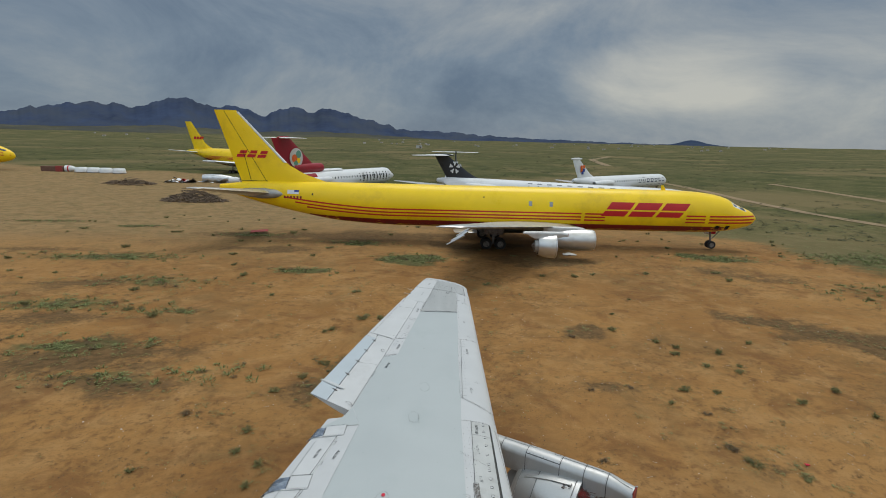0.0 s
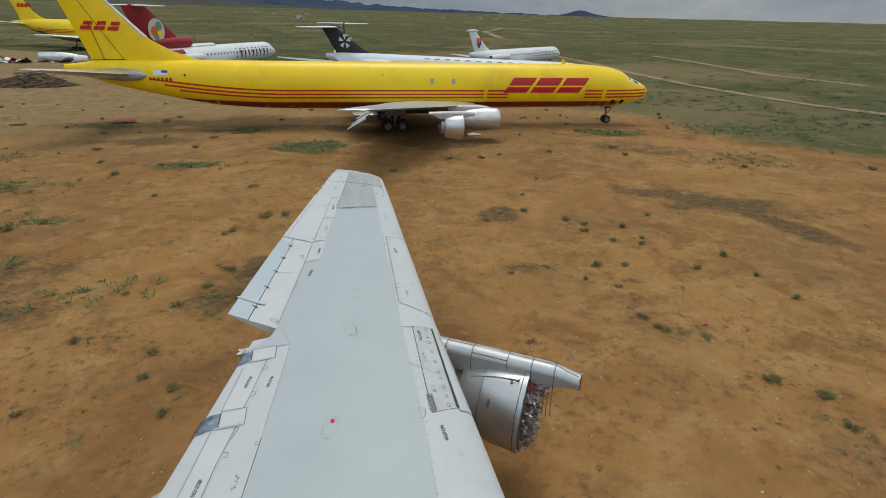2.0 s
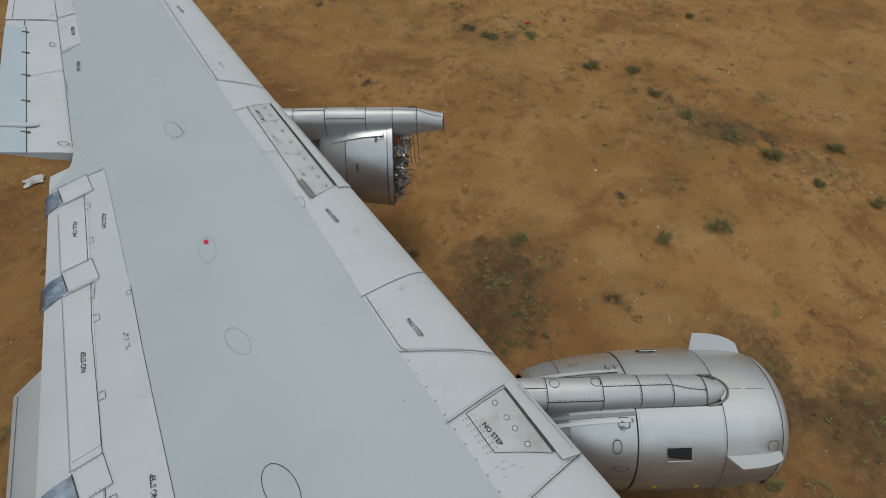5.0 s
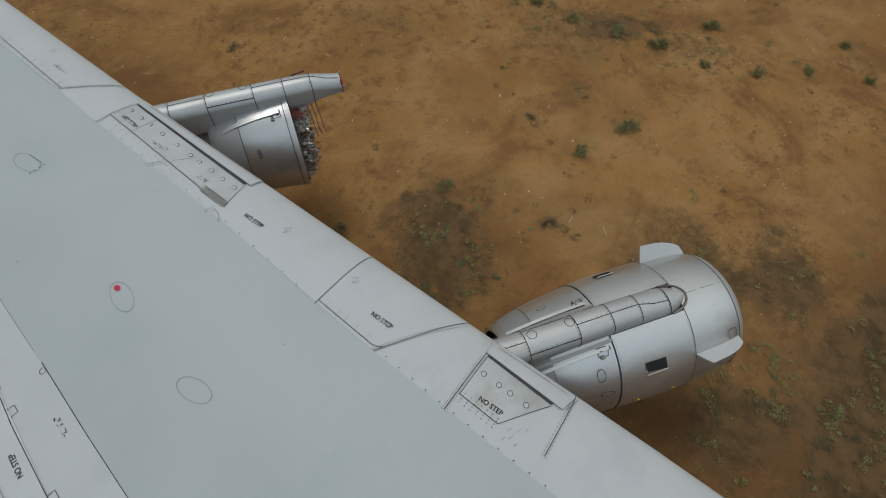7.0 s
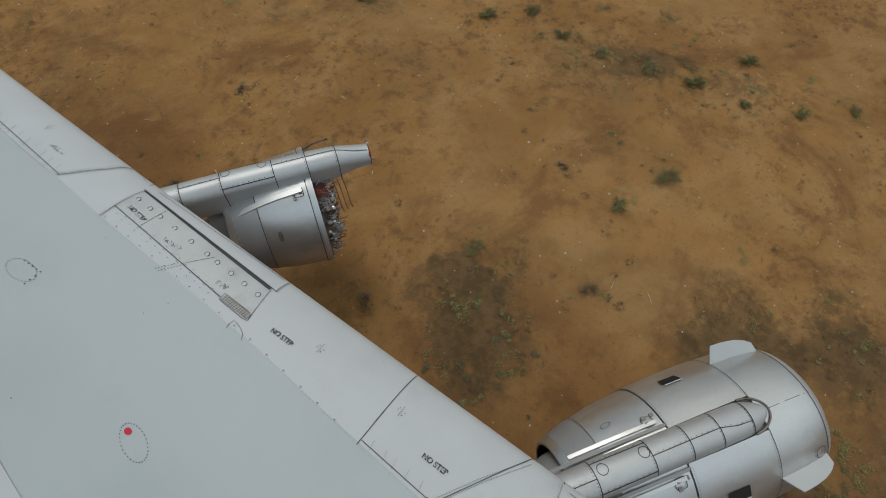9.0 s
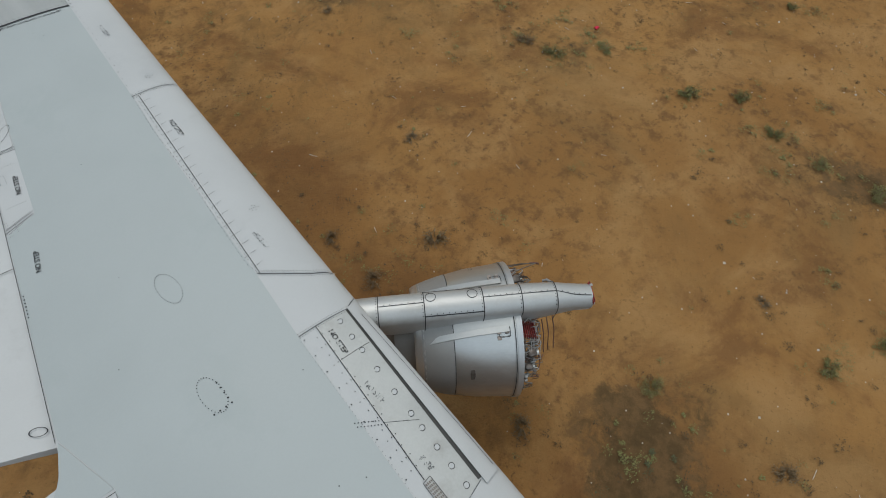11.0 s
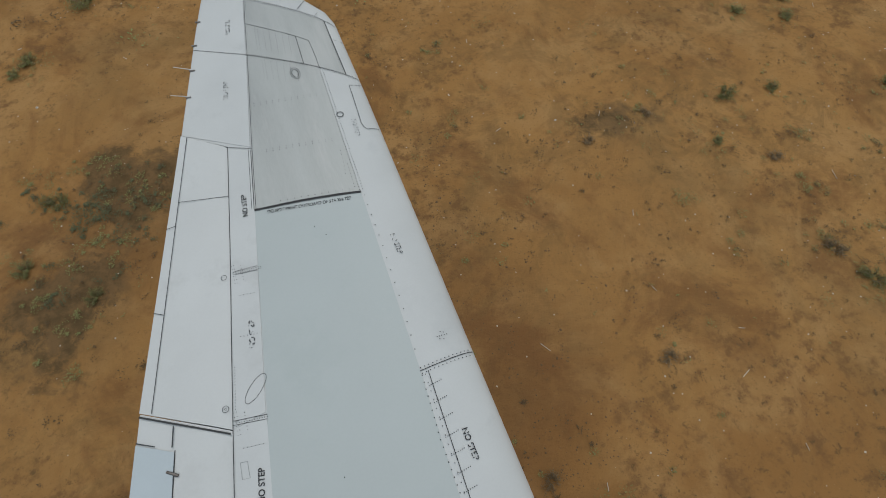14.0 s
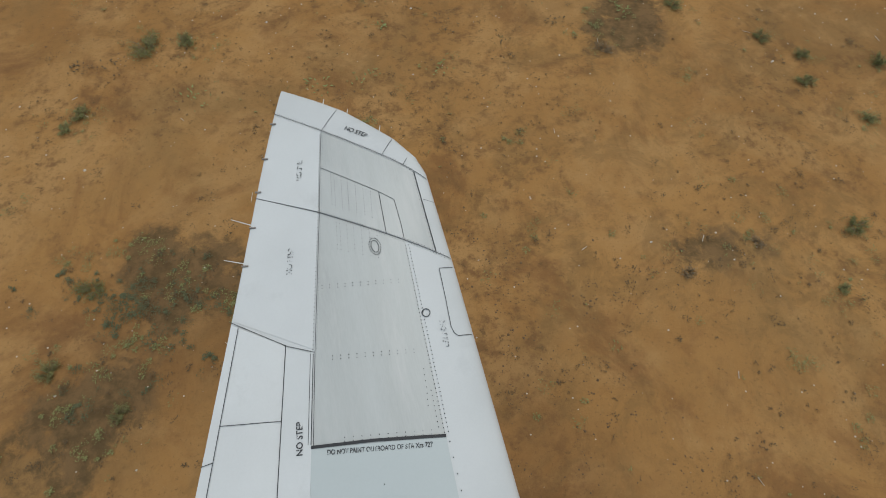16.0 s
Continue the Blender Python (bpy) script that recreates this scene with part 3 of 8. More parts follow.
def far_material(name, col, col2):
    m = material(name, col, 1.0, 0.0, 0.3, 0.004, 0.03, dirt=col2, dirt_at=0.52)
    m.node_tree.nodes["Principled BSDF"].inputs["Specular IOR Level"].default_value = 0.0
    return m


def ridge(name, dist, a0, a1, n, summits, rough, mat_, label):
    """A range of hills along an arc, drawn through a few summits and saddles, broken by fine noise."""
    g, rings = Geo(), []
    line = smooth_table(summits, 5)
    for i in range(n + 1):
        az = lerp(a0, a1, i / n)
        h = table(line, az)
        h += rough * noise.fractal(Vector((az * 0.8, 0.2, dist * 0.01)), 0.9, 2.0, 7) * min(1.0, h / 120)
        ring = []
        for k in range(13):
            u = k / 12
            spur = noise.fractal(Vector((az * 0.45 + 0.12 * k, u * 5.0, 3.3)), 1.0, 2.1, 3)
            d = dist - 700 * (1 - u)
            z = h * (u ** 1.25) * (1 + 0.11 * spur * math.sin(math.pi * u)) - (14 if k == 0 else 0)
            ring.append((d * math.sin(radians(az)), d * math.cos(radians(az)), z))
        ring.append(((dist + 300) * math.sin(radians(az)), (dist + 300) * math.cos(radians(az)), -10))
        rings.append(ring)
    g.loft(rings, False, False, closed=False)
    return tagged(build(name, g, mat_, smooth=180), label, "mountain", kind="structure")


# distance haze is put into the base colours of range and hill as blue
M_FAR = far_material("mountain_rock_with_blue_haze", (0.044, 0.06, 0.104), (0.058, 0.07, 0.096))
M_FAR2 = far_material("hill_rock_with_blue_haze", (0.04, 0.058, 0.10), (0.045, 0.06, 0.09))
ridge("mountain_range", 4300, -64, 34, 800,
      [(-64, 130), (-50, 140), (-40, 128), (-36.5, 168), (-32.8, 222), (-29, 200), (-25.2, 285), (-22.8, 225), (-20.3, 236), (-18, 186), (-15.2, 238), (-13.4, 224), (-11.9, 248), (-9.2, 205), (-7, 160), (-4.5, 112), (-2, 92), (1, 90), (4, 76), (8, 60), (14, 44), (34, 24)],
      24, M_FAR, "jagged mountain range on the horizon, blue haze in its colour")
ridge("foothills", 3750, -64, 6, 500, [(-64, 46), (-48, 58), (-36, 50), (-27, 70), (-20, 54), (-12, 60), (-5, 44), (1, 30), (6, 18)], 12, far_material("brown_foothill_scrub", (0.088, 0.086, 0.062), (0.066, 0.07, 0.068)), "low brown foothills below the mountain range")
ridge("far_hill", 4000, 16, 48, 400, [(16, 8), (21, 18), (23.6, 38), (25.2, 64), (26.8, 40), (29, 24), (33, 20), (48, 14)], 4, M_FAR2, "low cone-shaped hill on the horizon, blue haze in its colour")


def track(name, pts, w, label):
    """A worn wheel track laid along the ground."""
    path = []
    for (ax, ay), (bx_, by_) in zip(pts, pts[1:]):
        path += [(lerp(ax, bx_, i / 12), lerp(ay, by_, i / 12)) for i in range(12)]
    vs, fs = [], []
    for i, (x, y) in enumerate(path):
        p, q = path[max(0, i - 1)], path[min(len(path) - 1, i + 1)]
        dx, dy = q[0] - p[0], q[1] - p[1]
        d = math.hypot(dx, dy)
        ww = w / 2 * (1 + 0.35 * noise.noise(Vector((x * 0.1, y * 0.1, 2))))
        for sg in (-1, 1):
            px, py = x - sg * dy / d * ww, y + sg * dx / d * ww
            vs.append((px, py, ground_z(px, py) + 0.07))
        if i:
            fs.append((2 * i - 2, 2 * i - 1, 2 * i + 1, 2 * i))
    tagged(build(name, Geo().add(vs, fs), material("pale_track_soil", (0.27, 0.19, 0.105), 0.95, 0.0, 0.2, 0.4, 6, dirt=(0.17, 0.13, 0.07), dirt_at=0.55)), label, "road", kind="structure")


track("dirt_track", [(71, 190), (72, 160), (72, 128), (70, 98), (71, 80), (74, 55)], 2.6, "pale wheel track through the grass")
track("dirt_track", [(95, 300), (120, 420), (180, 560)], 5.0, "pale dirt road across the plain")
track("dirt_track", [(110, 175), (109, 150), (108, 120), (112, 95)], 3.0, "pale wheel track through the grass")

# ---- the wing that the camera follows: x towards the nose side, y outboard along the front spar ----
FWD, OUT = (0.838, -0.546), (0.546, 0.838)


def x_le(y):
    return table([(-3, 1.80), (2.1, 1.69), (4.4, 1.61), (8, 1.51), (11, 1.41), (15, 1.33), (19, 1.265), (20.2, 1.225), (20.46, 1.15), (20.8, 0.935), (21.07, 0.695), (21.39, 0.39), (21.66, 0.05), (21.94, -0.34)], y)


def x_hinge(y):
    return table([(10.5, -1.975), (11.13, -1.865), (13.33, -1.482), (14.97, -1.212), (17.0, -0.868), (18.4, -0.642), (19.0, -0.54)], y)


def x_spoil(y):
    return -2.17 + 0.2 * (y - 11.0)


def x_roll(y):
    return -2.36 + 0.272 * (y - 11.1)


def x_te(y):
    return -0.37 + 0.256 * (y - 21.92)


def nose_drop(y):
    return max(0.02, table([(0, 0.5), (4, 0.46), (12, 0.38), (20, 0.22), (21, 0.14), (21.92, 0.03)], y))


CROWN = smooth_table([(-2.2, 0.0), (-1.5, 0.035), (-0.8, 0.045), (-0.2, 0.0), (0.6, -0.10), (1.0, -0.12), (1.4, -0.125)], 6)


def top_z(x, y):
    """Upper skin of the wing."""
    z = 2.975 + 0.0756 * x + 0.029 * y
    # the box is crowned and falls away towards the nose, most of all at the inner engines
    z += table(CROWN, x) * table([(0, 0.8), (5, 0.95), (9, 1.1), (10.5, 0.95), (11.5, 0.75), (14, 0.4), (17, 0.12), (20, 0.0)], y)
    le = x_le(y)
    x0 = min(0.0, le - 1.3) if y < 20.2 else le - 1.3
    if x > x0:
        u = min(1.0, (x - x0) / (le - x0))
        z -= nose_drop(y) * (1 - math.sqrt(max(0.0, 1 - u * u * u)))
    if y < 11.12 and x < x_spoil(y):
        u = min(1.0, (x_spoil(y) - x) / (x_spoil(y) - x_roll(y)))
        z -= table([(2, 0.5), (11, 0.3)], y) * (1 - math.sqrt(max(0.0, 1 - u ** 3.4)))
    tip = max(0.0, y - 20.3) / 1.6
    return z - 0.10 * tip * tip


def wing_section(y, xt):
    le = x_le(y)
    nd, n = nose_drop(y), 44
    top = []
    for i in range(n + 1):
        u = i / n
        u = 1 - (1 - u) ** 1.6 if u < 1 else 1.0
        x = xt + (le - xt) * u
        top.append((x, y, top_z(x, y)))
    zn = top[-1][2]
    chord = le - xt
    low = []
    for i in range(1, n):
        u = 1 - (i / n) ** 1.5
        x = xt + (le - xt) * u
        t = table([(0, 0.78), (11, 0.55), (20, 0.24), (21.92, 0.02)], y)
        k = math.sqrt(max(0.0, 1 - u ** 4)) * min(1.0, 0.25 + 1.5 * u)
        low.append((x, y, min(top_z(x, y) - 0.03, zn - (t - nd) * k if t > nd else zn - 0.02 * k)))
    return top + low


def on_wing(x, y, dz=0.0):
    return (x, y, top_z(x, y) + dz)


jet = empty("cargo_jet", pose(0, 0, 0), "grey four-engined cargo jet parked on bare soil, cowlings missing", "airplane")

g = Geo()
ys = steps(-2.4, 10.72, 44)
g.loft([wing_section(y, x_roll(y)) for y in ys])
ys = steps(10.66, 18.42, 26)
g.loft([wing_section(y, x_hinge(y)) for y in ys])
ys = steps(18.42, 20.2, 4) + [20.46, 20.8, 21.07, 21.39, 21.66, 21.85, 21.94]
g.loft([wing_section(y, x_te(y)) for y in ys])
wing = part("wing", g, M_SKIN, jet, "long swept grey metal wing", 30)


def panel(name, quad, mat_, dz=0.004, label="", nu=6, nv=6, thick=0.004, parent=None):
    """A sheet of skin between four corners, lying on the wing."""
    (ax, ay), (bx_, by_), (cx, cy), (dx, dy) = quad

    def at(u, v):
        x = lerp(lerp(ax, bx_, u), lerp(dx, cx, u), v)
        y = lerp(lerp(ay, by_, u), lerp(dy, cy, u), v)
        return on_wing(x, y, dz)
    return part(name, Geo().patch(at, steps(0, 1, nu), steps(0, 1, nv), thick), mat_, parent or wing, label)


# blue-grey painted wing box, sheet by sheet
BOX = [((-2.9, 1.0), (0.46, 1.0)), ((-2.315, 5.17), (0.495, 5.16)), ((-1.925, 8.0), (0.60, 7.9)), ((-1.575, 10.35), (0.612, 10.55)), ((-1.84, 11.15), (0.645, 11.5)), ((-1.405, 13.75), (0.655, 13.6)),
       ((-1.06, 13.86), (0.66, 13.9)), ((-0.86, 15.03), (0.70, 14.9)), ((-0.51, 17.36), (0.742, 17.17))]
for (a0, b0), (a1, b1) in zip(BOX, BOX[1:]):
    if a1[1] - a0[1] < 0.3:
        a0, a1 = (a0[0], a0[1]), (a1[0], a1[1])
    panel("skin_panel", (a0, b0, b1, a1), M_BOX, 0.005, nu=28, nv=max(2, int((a1[1] - a0[1]) * 4)), label="blue-grey painted skin")
panel("skin_panel", ((x_roll(10.4) + 0.16, 10.39), (-1.585, 10.36), (-1.845, 11.12), (-1.99, 10.74)), M_BOX, 0.0055, "blue-grey painted skin", 10, 6)
# bare grey outer panel
panel("skin_panel", ((-0.49, 17.38), (0.742, 17.19), (0.78, 19.29), (-0.10, 19.87)), M_GREY, 0.0045, "worn unpainted grey skin", 8, 8)
panel("skin_panel", ((-0.095, 19.88), (1.09, 19.11), (1.07, 20.2), (0.075, 21.04)), M_GREY, 0.0055, "worn unpainted grey skin", 8, 6)
# beige slot panels behind the leading edge
panel("slot_panel", ((0.785, 8.05), (1.235, 8.17), (1.225, 10.54), (0.828, 10.54)), M_SLOT, 0.007, "beige panel behind a leading-edge slot", 5, 8)
panel("slot_panel", ((0.71, 3.55), (1.29, 3.18), (1.31, 4.09), (0.717, 4.09)), M_SLOT, 0.007, "beige panel behind a leading-edge slot", 5, 5)
# no slot is cut; a dark strip on the skin gives its shade
panel("slot_shade_strip", ((1.215, 8.18), (1.285, 8.18), (1.268, 10.54), (1.218, 10.54)), M_GAP, 0.010, "dark strip drawn as the shade of an open slot", 2, 10)
panel("slot_shade_strip", ((1.275, 3.19), (1.33, 3.16), (1.35, 4.08), (1.30, 4.08)), M_GAP, 0.010, "dark strip drawn as the shade of an open slot", 2, 6)
panel("slot_lip", ((1.262, 8.1), (1.475, 8.13), (1.385, 10.6), (1.246, 10.55)), M_SKIN, 0.038, "raised slot lip", 6, 10, 0.03)
panel("slot_lip", ((1.312, 3.06), (1.56, 3.0), (1.55, 4.14), (1.332, 4.12)), M_SKIN, 0.036, "raised slot lip", 6, 6, 0.03)
# spoilers and the lighter skin ahead of the flap
def spoiler(y0, y1):
    panel("spoiler", ((x_spoil(y0) + 0.02, y0), (lerp(-2.83, -1.86, (y0 - 6.05) / 4.35), y0), (lerp(-2.83, -1.86, (y1 - 6.05) / 4.35), y1), (x_spoil(y1) + 0.02, y1)), M_WHITE_SKIN, 0.010, "off-white spoiler panel", 4, 6, 0.01)


for y0, y1 in ((2.2, 5.75), (6.15, 8.28), (8.78, 9.92)):
    spoiler(y0, y1)
panel("shroud_panel", ((lerp(-2.83, -1.86, -0.8), 2.6), (-2.68, 2.6), (-1.58, 10.33), (-1.83, 10.35)), M_SKIN, 0.006, "pale grey skin ahead of the spoilers", 4, 14)
panel("shroud_panel", ((-0.64, 18.38), (-0.37, 18.25), (-0.87, 15.05), (-1.19, 15.0)), M_WHITE_SKIN, 0.006, "off-white skin ahead of the aileron", 3, 8)
panel("shroud_panel", ((-1.19, 15.0), (-0.865, 15.02), (-1.03, 13.86), (-1.385, 13.78)), M_WHITE_SKIN, 0.006, "off-white skin ahead of the aileron", 3, 5)
panel("tip_panel", ((x_te(18.8) + 0.015, 18.8), (-0.37, 18.3), (-0.11, 19.86), (x_te(20.24) + 0.015, 20.24)), M_WHITE_SKIN, 0.006, "off-white trailing edge skin", 4, 5)
panel("tip_panel", ((x_te(20.25) + 0.015, 20.25), (-0.11, 19.89), (0.07, 21.05), (-0.45, 21.48)), M_WHITE_SKIN, 0.006, "off-white trailing edge skin", 4, 5)


# foil-taped hinge straps running over the rolled edge
def strap(y, w):
    xf = lerp(-2.83, -1.86, (y - 6.05) / 4.35)
    panel("hinge_strap", ((x_spoil(y) - 0.02, y - w / 2), (xf + 0.06, y - w / 2), (xf + 0.06, y + w / 2), (x_spoil(y) - 0.02, y + w / 2)), M_WHITE_SKIN, 0.016, "riveted hinge cover", 3, 3, 0.012)
    panel("foil_tape", ((x_roll(y) + 0.008, y - w * 0.62), (x_spoil(y) + 0.06, y - w * 0.42), (x_spoil(y) + 0.06, y + w * 0.42), (x_roll(y) + 0.008, y + w * 0.3)), M_TAPE, 0.020, "crinkled silver foil tape", 10, 4, 0.012)


for y, w in ((10.18, 0.37), (8.56, 0.39), (5.85, 0.38)):
    strap(y, w)


def solid(stations, thick):
    """A tapered control surface from (front x, rear x, y, front z, rear z) stations."""
    rings = []
    for xf, xr, y0, y1, zf, zr in stations:
        rings.append([(xr, y1, zr - 0.012), (xr, y1, zr), (lerp(xr, xf, 0.35), lerp(y1, y0, 0.35), lerp(zr, zf, 0.36)), (lerp(xr, xf, 0.8), lerp(y1, y0, 0.8), lerp(zr, zf, 0.82) + 0.012), (xf, y0, zf - 0.01), (xf + 0.02, y0, zf - thick * 0.5), (xf, y0, zf - thick), (lerp(xr, xf, 0.5), lerp(y1, y0, 0.5), lerp(zr, zf, 0.5) - thick * 0.6)])
    return Geo().loft(rings)


def hinge_z(y):
    return top_z(x_hinge(y), y) + 0.004


# ailerons: the inner one stands up from its hinge
part("aileron", solid([(x_hinge(y) - 0.004, lerp(-2.02, -1.154, (y - 15.0) / 3.40), y, y + lerp(0.45, 0.33, (y - 15) / 3.4), hinge_z(y), hinge_z(y) + 0.05) for y in steps(15.0, 18.40, 8)], 0.12), M_WHITE_SKIN, wing, "white outer aileron")
AIL = [(x_hinge(y) - 0.006, lerp(-2.87, -2.02, (y - 11.1) / 3.88), y, y + lerp(0.33, 0.45, (y - 11.1) / 3.88), hinge_z(y) - lerp(0.1, 0.0, (y - 11.1) / 3.88), hinge_z(y) + lerp(0.16, 0.04, (y - 11.1) / 3.88)) for y in steps(11.12, 14.99, 9)]
part("aileron", solid(AIL, 0.2), M_WHITE_SKIN, wing, "white inner aileron, raised")


def ail(u, v, dz=0.0):
    """A place on the inner aileron: u from the hinge to the rear edge, v outboard."""
    y = 11.12 + 3.86 * v
    xf, xr, y0, y1, zf, zr = (x_hinge(y) - 0.015, lerp(-2.87, -2.02, (y - 11.1) / 3.88), y, y + lerp(0.33, 0.45, (y - 11.1) / 3.88), hinge_z(y) - lerp(0.1, 0.0, (y - 11.1) / 3.88), hinge_z(y) + lerp(0.16, 0.04, (y - 11.1) / 3.88))
    return (lerp(xf, xr, u), lerp(y0, y1, u), lerp(zf, zr, u) + dz + 0.012 * min(1, u * 5) * (1 - u))


part("trim_tab", Geo().patch(lambda u, v: ail(u, v, 0.012), steps(0.60, 1.004, 4), steps(-0.004, 0.93, 8), 0.012), M_TAB, wing, "pale blue trim tab")
part("tab_gap", Geo().patch(lambda u, v: ail(u, v, 0.008), steps(0.591, 0.598, 1), steps(-0.004, 0.935, 8), 0.006), M_SEAM, wing)
for v in (0.12, 0.33, 0.52, 0.70, 0.88):
    g = Geo().tube([ail(0.54, v, 0.016), ail(0.66, v + 0.004, 0.02)], [0.014, 0.012], 6)
    part("tab_hinge", g, M_STEEL, wing, "small dark hinge fitting")
g = Geo()
rings = []
rod_way = (Vector(ail(1.0, 0.166, 0.0)) - Vector(ail(0.42, 0.166, 0.0))).normalized()
rod_side = Vector((-rod_way.y, rod_way.x, 0.0)).normalized()
for u, r in ((0.42, 0.010), (0.445, 0.030), (0.50, 0.046), (0.60, 0.054), (0.80, 0.054), (0.96, 0.045), (1.04, 0.025)):
    c = Vector(ail(u, 0.166, 0.012))
    rings.append([tuple(c + rod_side * (r * math.cos(t)) + Vector((0, 0, 0.7 * r * math.sin(t)))) for t in steps(0, 2 * math.pi * 13 / 14, 13)])
part("tab_fairing", g.loft(rings), M_SKIN, wing, "rounded grey fairing over the tab's push rod")
part("seam", Geo().tube([tuple(Vector(r[0]) + rod_side * 0.004) for r in rings[:-1]], 0.0035, 5), M_SEAM, wing)
part("seam", Geo().tube([tuple(Vector(r[7]) - rod_side * 0.004) for r in rings[:-1]], 0.0035, 5), M_SEAM, wing)

# flap hanging below the rolled edge, its outer end in view
FL = []
for y in steps(-2.0, 7.87, 8):
    xr = x_roll(y)
    zt = top_z(xr, y)
    FL.append([(xr + 0.25, y, zt - 0.05), (xr + 0.02, y, zt - 0.06), (xr - 0.70, y + 0.3, zt - 0.74), (xr - 0.71, y + 0.3, zt - 0.76), (xr - 0.3, y + 0.15, zt - 0.62), (xr + 0.2, y, zt - 0.4)])
part("flap", Geo().loft(FL), M_WHITE_SKIN, wing, "pale lowered wing flap")
part("flap_seam", Geo().patch(lambda u, v: (x_roll(lerp(-2.0, 7.8, v)) - 0.60 + 0.012 * u, lerp(-2.0, 7.8, v) + 0.26, top_z(x_roll(lerp(-2, 7.8, v)), lerp(-2, 7.8, v)) - 0.638 + 0.013 * u), [0, 1], steps(0, 1, 6)), M_SEAM, wing)


# seams and sealant lines
def seam(pts, w=0.012, dz=0.011, mat_=None, parent=None, name="seam"):
    w *= 0.82
    path = []
    for (ax, ay), (bx_, by_) in zip(pts, pts[1:]):
        n = max(1, int(math.hypot(bx_ - ax, by_ - ay) / (0.04 if max(ax, bx_) > 0.6 or min(ax, bx_) < -2 else 0.2)))
        path += [(lerp(ax, bx_, i / n), lerp(ay, by_, i / n)) for i in range(n)]
    path.append(pts[-1])
    g = Geo()
    vs, fs = [], []
    for i, (x, y) in enumerate(path):
        p, q = path[max(0, i - 1)], path[min(len(path) - 1, i + 1)]
        dx, dy = q[0] - p[0], q[1] - p[1]
        d = math.hypot(dx, dy) or 1
        ox, oy = -dy / d * w / 2, dx / d * w / 2
        vs += [on_wing(x + ox, y + oy, dz), on_wing(x - ox, y - oy, dz)]
        if i:
            k = 2 * i
            fs.append((k - 2, k - 1, k + 1, k))
    return part(name, g.add(vs, fs), mat_ or M_SEAM, parent or wing)


def rivets(pts, step, r=0.006, dz=0.012, name="rivets", mat_=None):
    g = Geo()
    for (ax, ay), (bx_, by_) in zip(pts, pts[1:]):
        n = max(1, int(math.hypot(bx_ - ax, by_ - ay) / step))
        for i in range(n):
            x, y = lerp(ax, bx_, i / n), lerp(ay, by_, i / n)
            g.add([on_wing(x + r * math.cos(k * 1.0472), y + r * math.sin(k * 1.0472), dz) for k in range(6)], [(0, 1, 2, 3, 4, 5)])
    ob = part(name, g, mat_ or M_SEAM, wing, smooth=0)
    ob["kind"] = "stuff"


# leading edge
for line, w in (([(0.694, 14.90), (x_le(14.95) - 0.02, 14.95)], 0.010), ([(0.776, 14.88), (0.683, 11.49)], 0.009), ([(0.652, 11.507), (0.80, 11.40), (0.955, 11.295), (1.15, 11.17), (x_le(11.09) - 0.02, 11.09)], 0.011),
                ([(0.614, 10.55), (0.828, 10.552), (1.24, 10.545), (x_le(10.66) - 0.02, 10.66)], 0.009), ([(0.828, 10.55), (0.82, 10.05), (0.80, 9.22), (0.781, 8.52)], 0.010), ([(0.82, 10.05), (1.21, 10.05)], 0.006), ([(0.80, 9.22), (1.115, 9.02)], 0.005),
                ([(0.547, 8.15), (0.60, 8.165), (0.676, 8.158), (0.658, 8.03), (0.62, 7.95), (0.561, 7.91)], 0.006), ([(0.503, 6.11), (x_le(6.1) - 0.02, 6.115)], 0.010), ([(0.567, 6.10), (0.54, 5.227), (0.565, 5.15), (0.60, 5.115)], 0.009)):
    seam(line, w)
for line, w in (([(0.491, 5.166), (1.0, 4.87), (x_le(4.53) - 0.02, 4.533)], 0.009), ([(0.463, 4.108), (x_le(4.12) - 0.02, 4.126)], 0.010), ([(0.717, 4.075), (1.32, 4.085)], 0.008), ([(0.717, 4.09), (0.709, 3.547), (0.937, 3.40), (1.28, 3.17)], 0.007),
                ([(0.74, 2.96), (x_le(3.0) - 0.03, 3.0)], 0.010), ([(1.33, 3.02), (1.56, 2.96)], 0.007), ([(0.785, 8.05), (1.0, 8.10), (1.24, 8.165)], 0.006), ([(1.34, 10.40), (1.362, 10.0), (1.43, 8.75), (1.45, 8.2)], 0.006), ([(1.50, 4.05), (1.53, 3.1)], 0.006)):
    seam(line, w, 0.042 if line[0][0] > 1.32 else 0.011)
# wing tip
for line, w in (([(x_te(20.25), 20.25), (-0.107, 19.875), (0.788, 19.29), (1.10, 19.09), (x_le(19.02) - 0.02, 19.02)], 0.009), ([(-0.015, 20.487), (0.609, 19.981), (0.765, 19.841), (0.78, 19.504), (0.777, 19.301)], 0.007), ([(0.609, 19.981), (0.595, 19.423)], 0.009),
                ([(-0.473, 21.50), (0.078, 21.055), (0.97, 20.31), (1.10, 20.19), (x_le(20.1) - 0.02, 20.1)], 0.009), ([(0.078, 21.055), (0.31, 21.40)], 0.007), ([(0.752, 20.513), (0.91, 20.75)], 0.007), ([(0.969, 20.319), (1.03, 20.41)], 0.006), ([(1.073, 20.2), (1.095, 19.1)], 0.014),
                ([(1.1, 19.80), (1.22, 19.77)], 0.005), ([(x_le(18.9) - 0.03, 18.905), (1.08, 18.895), (1.07, 18.6), (1.05, 18.22), (1.065, 18.15), (1.102, 18.11), (x_le(18.1) - 0.02, 18.117)], 0.008)):
    seam(line, w)
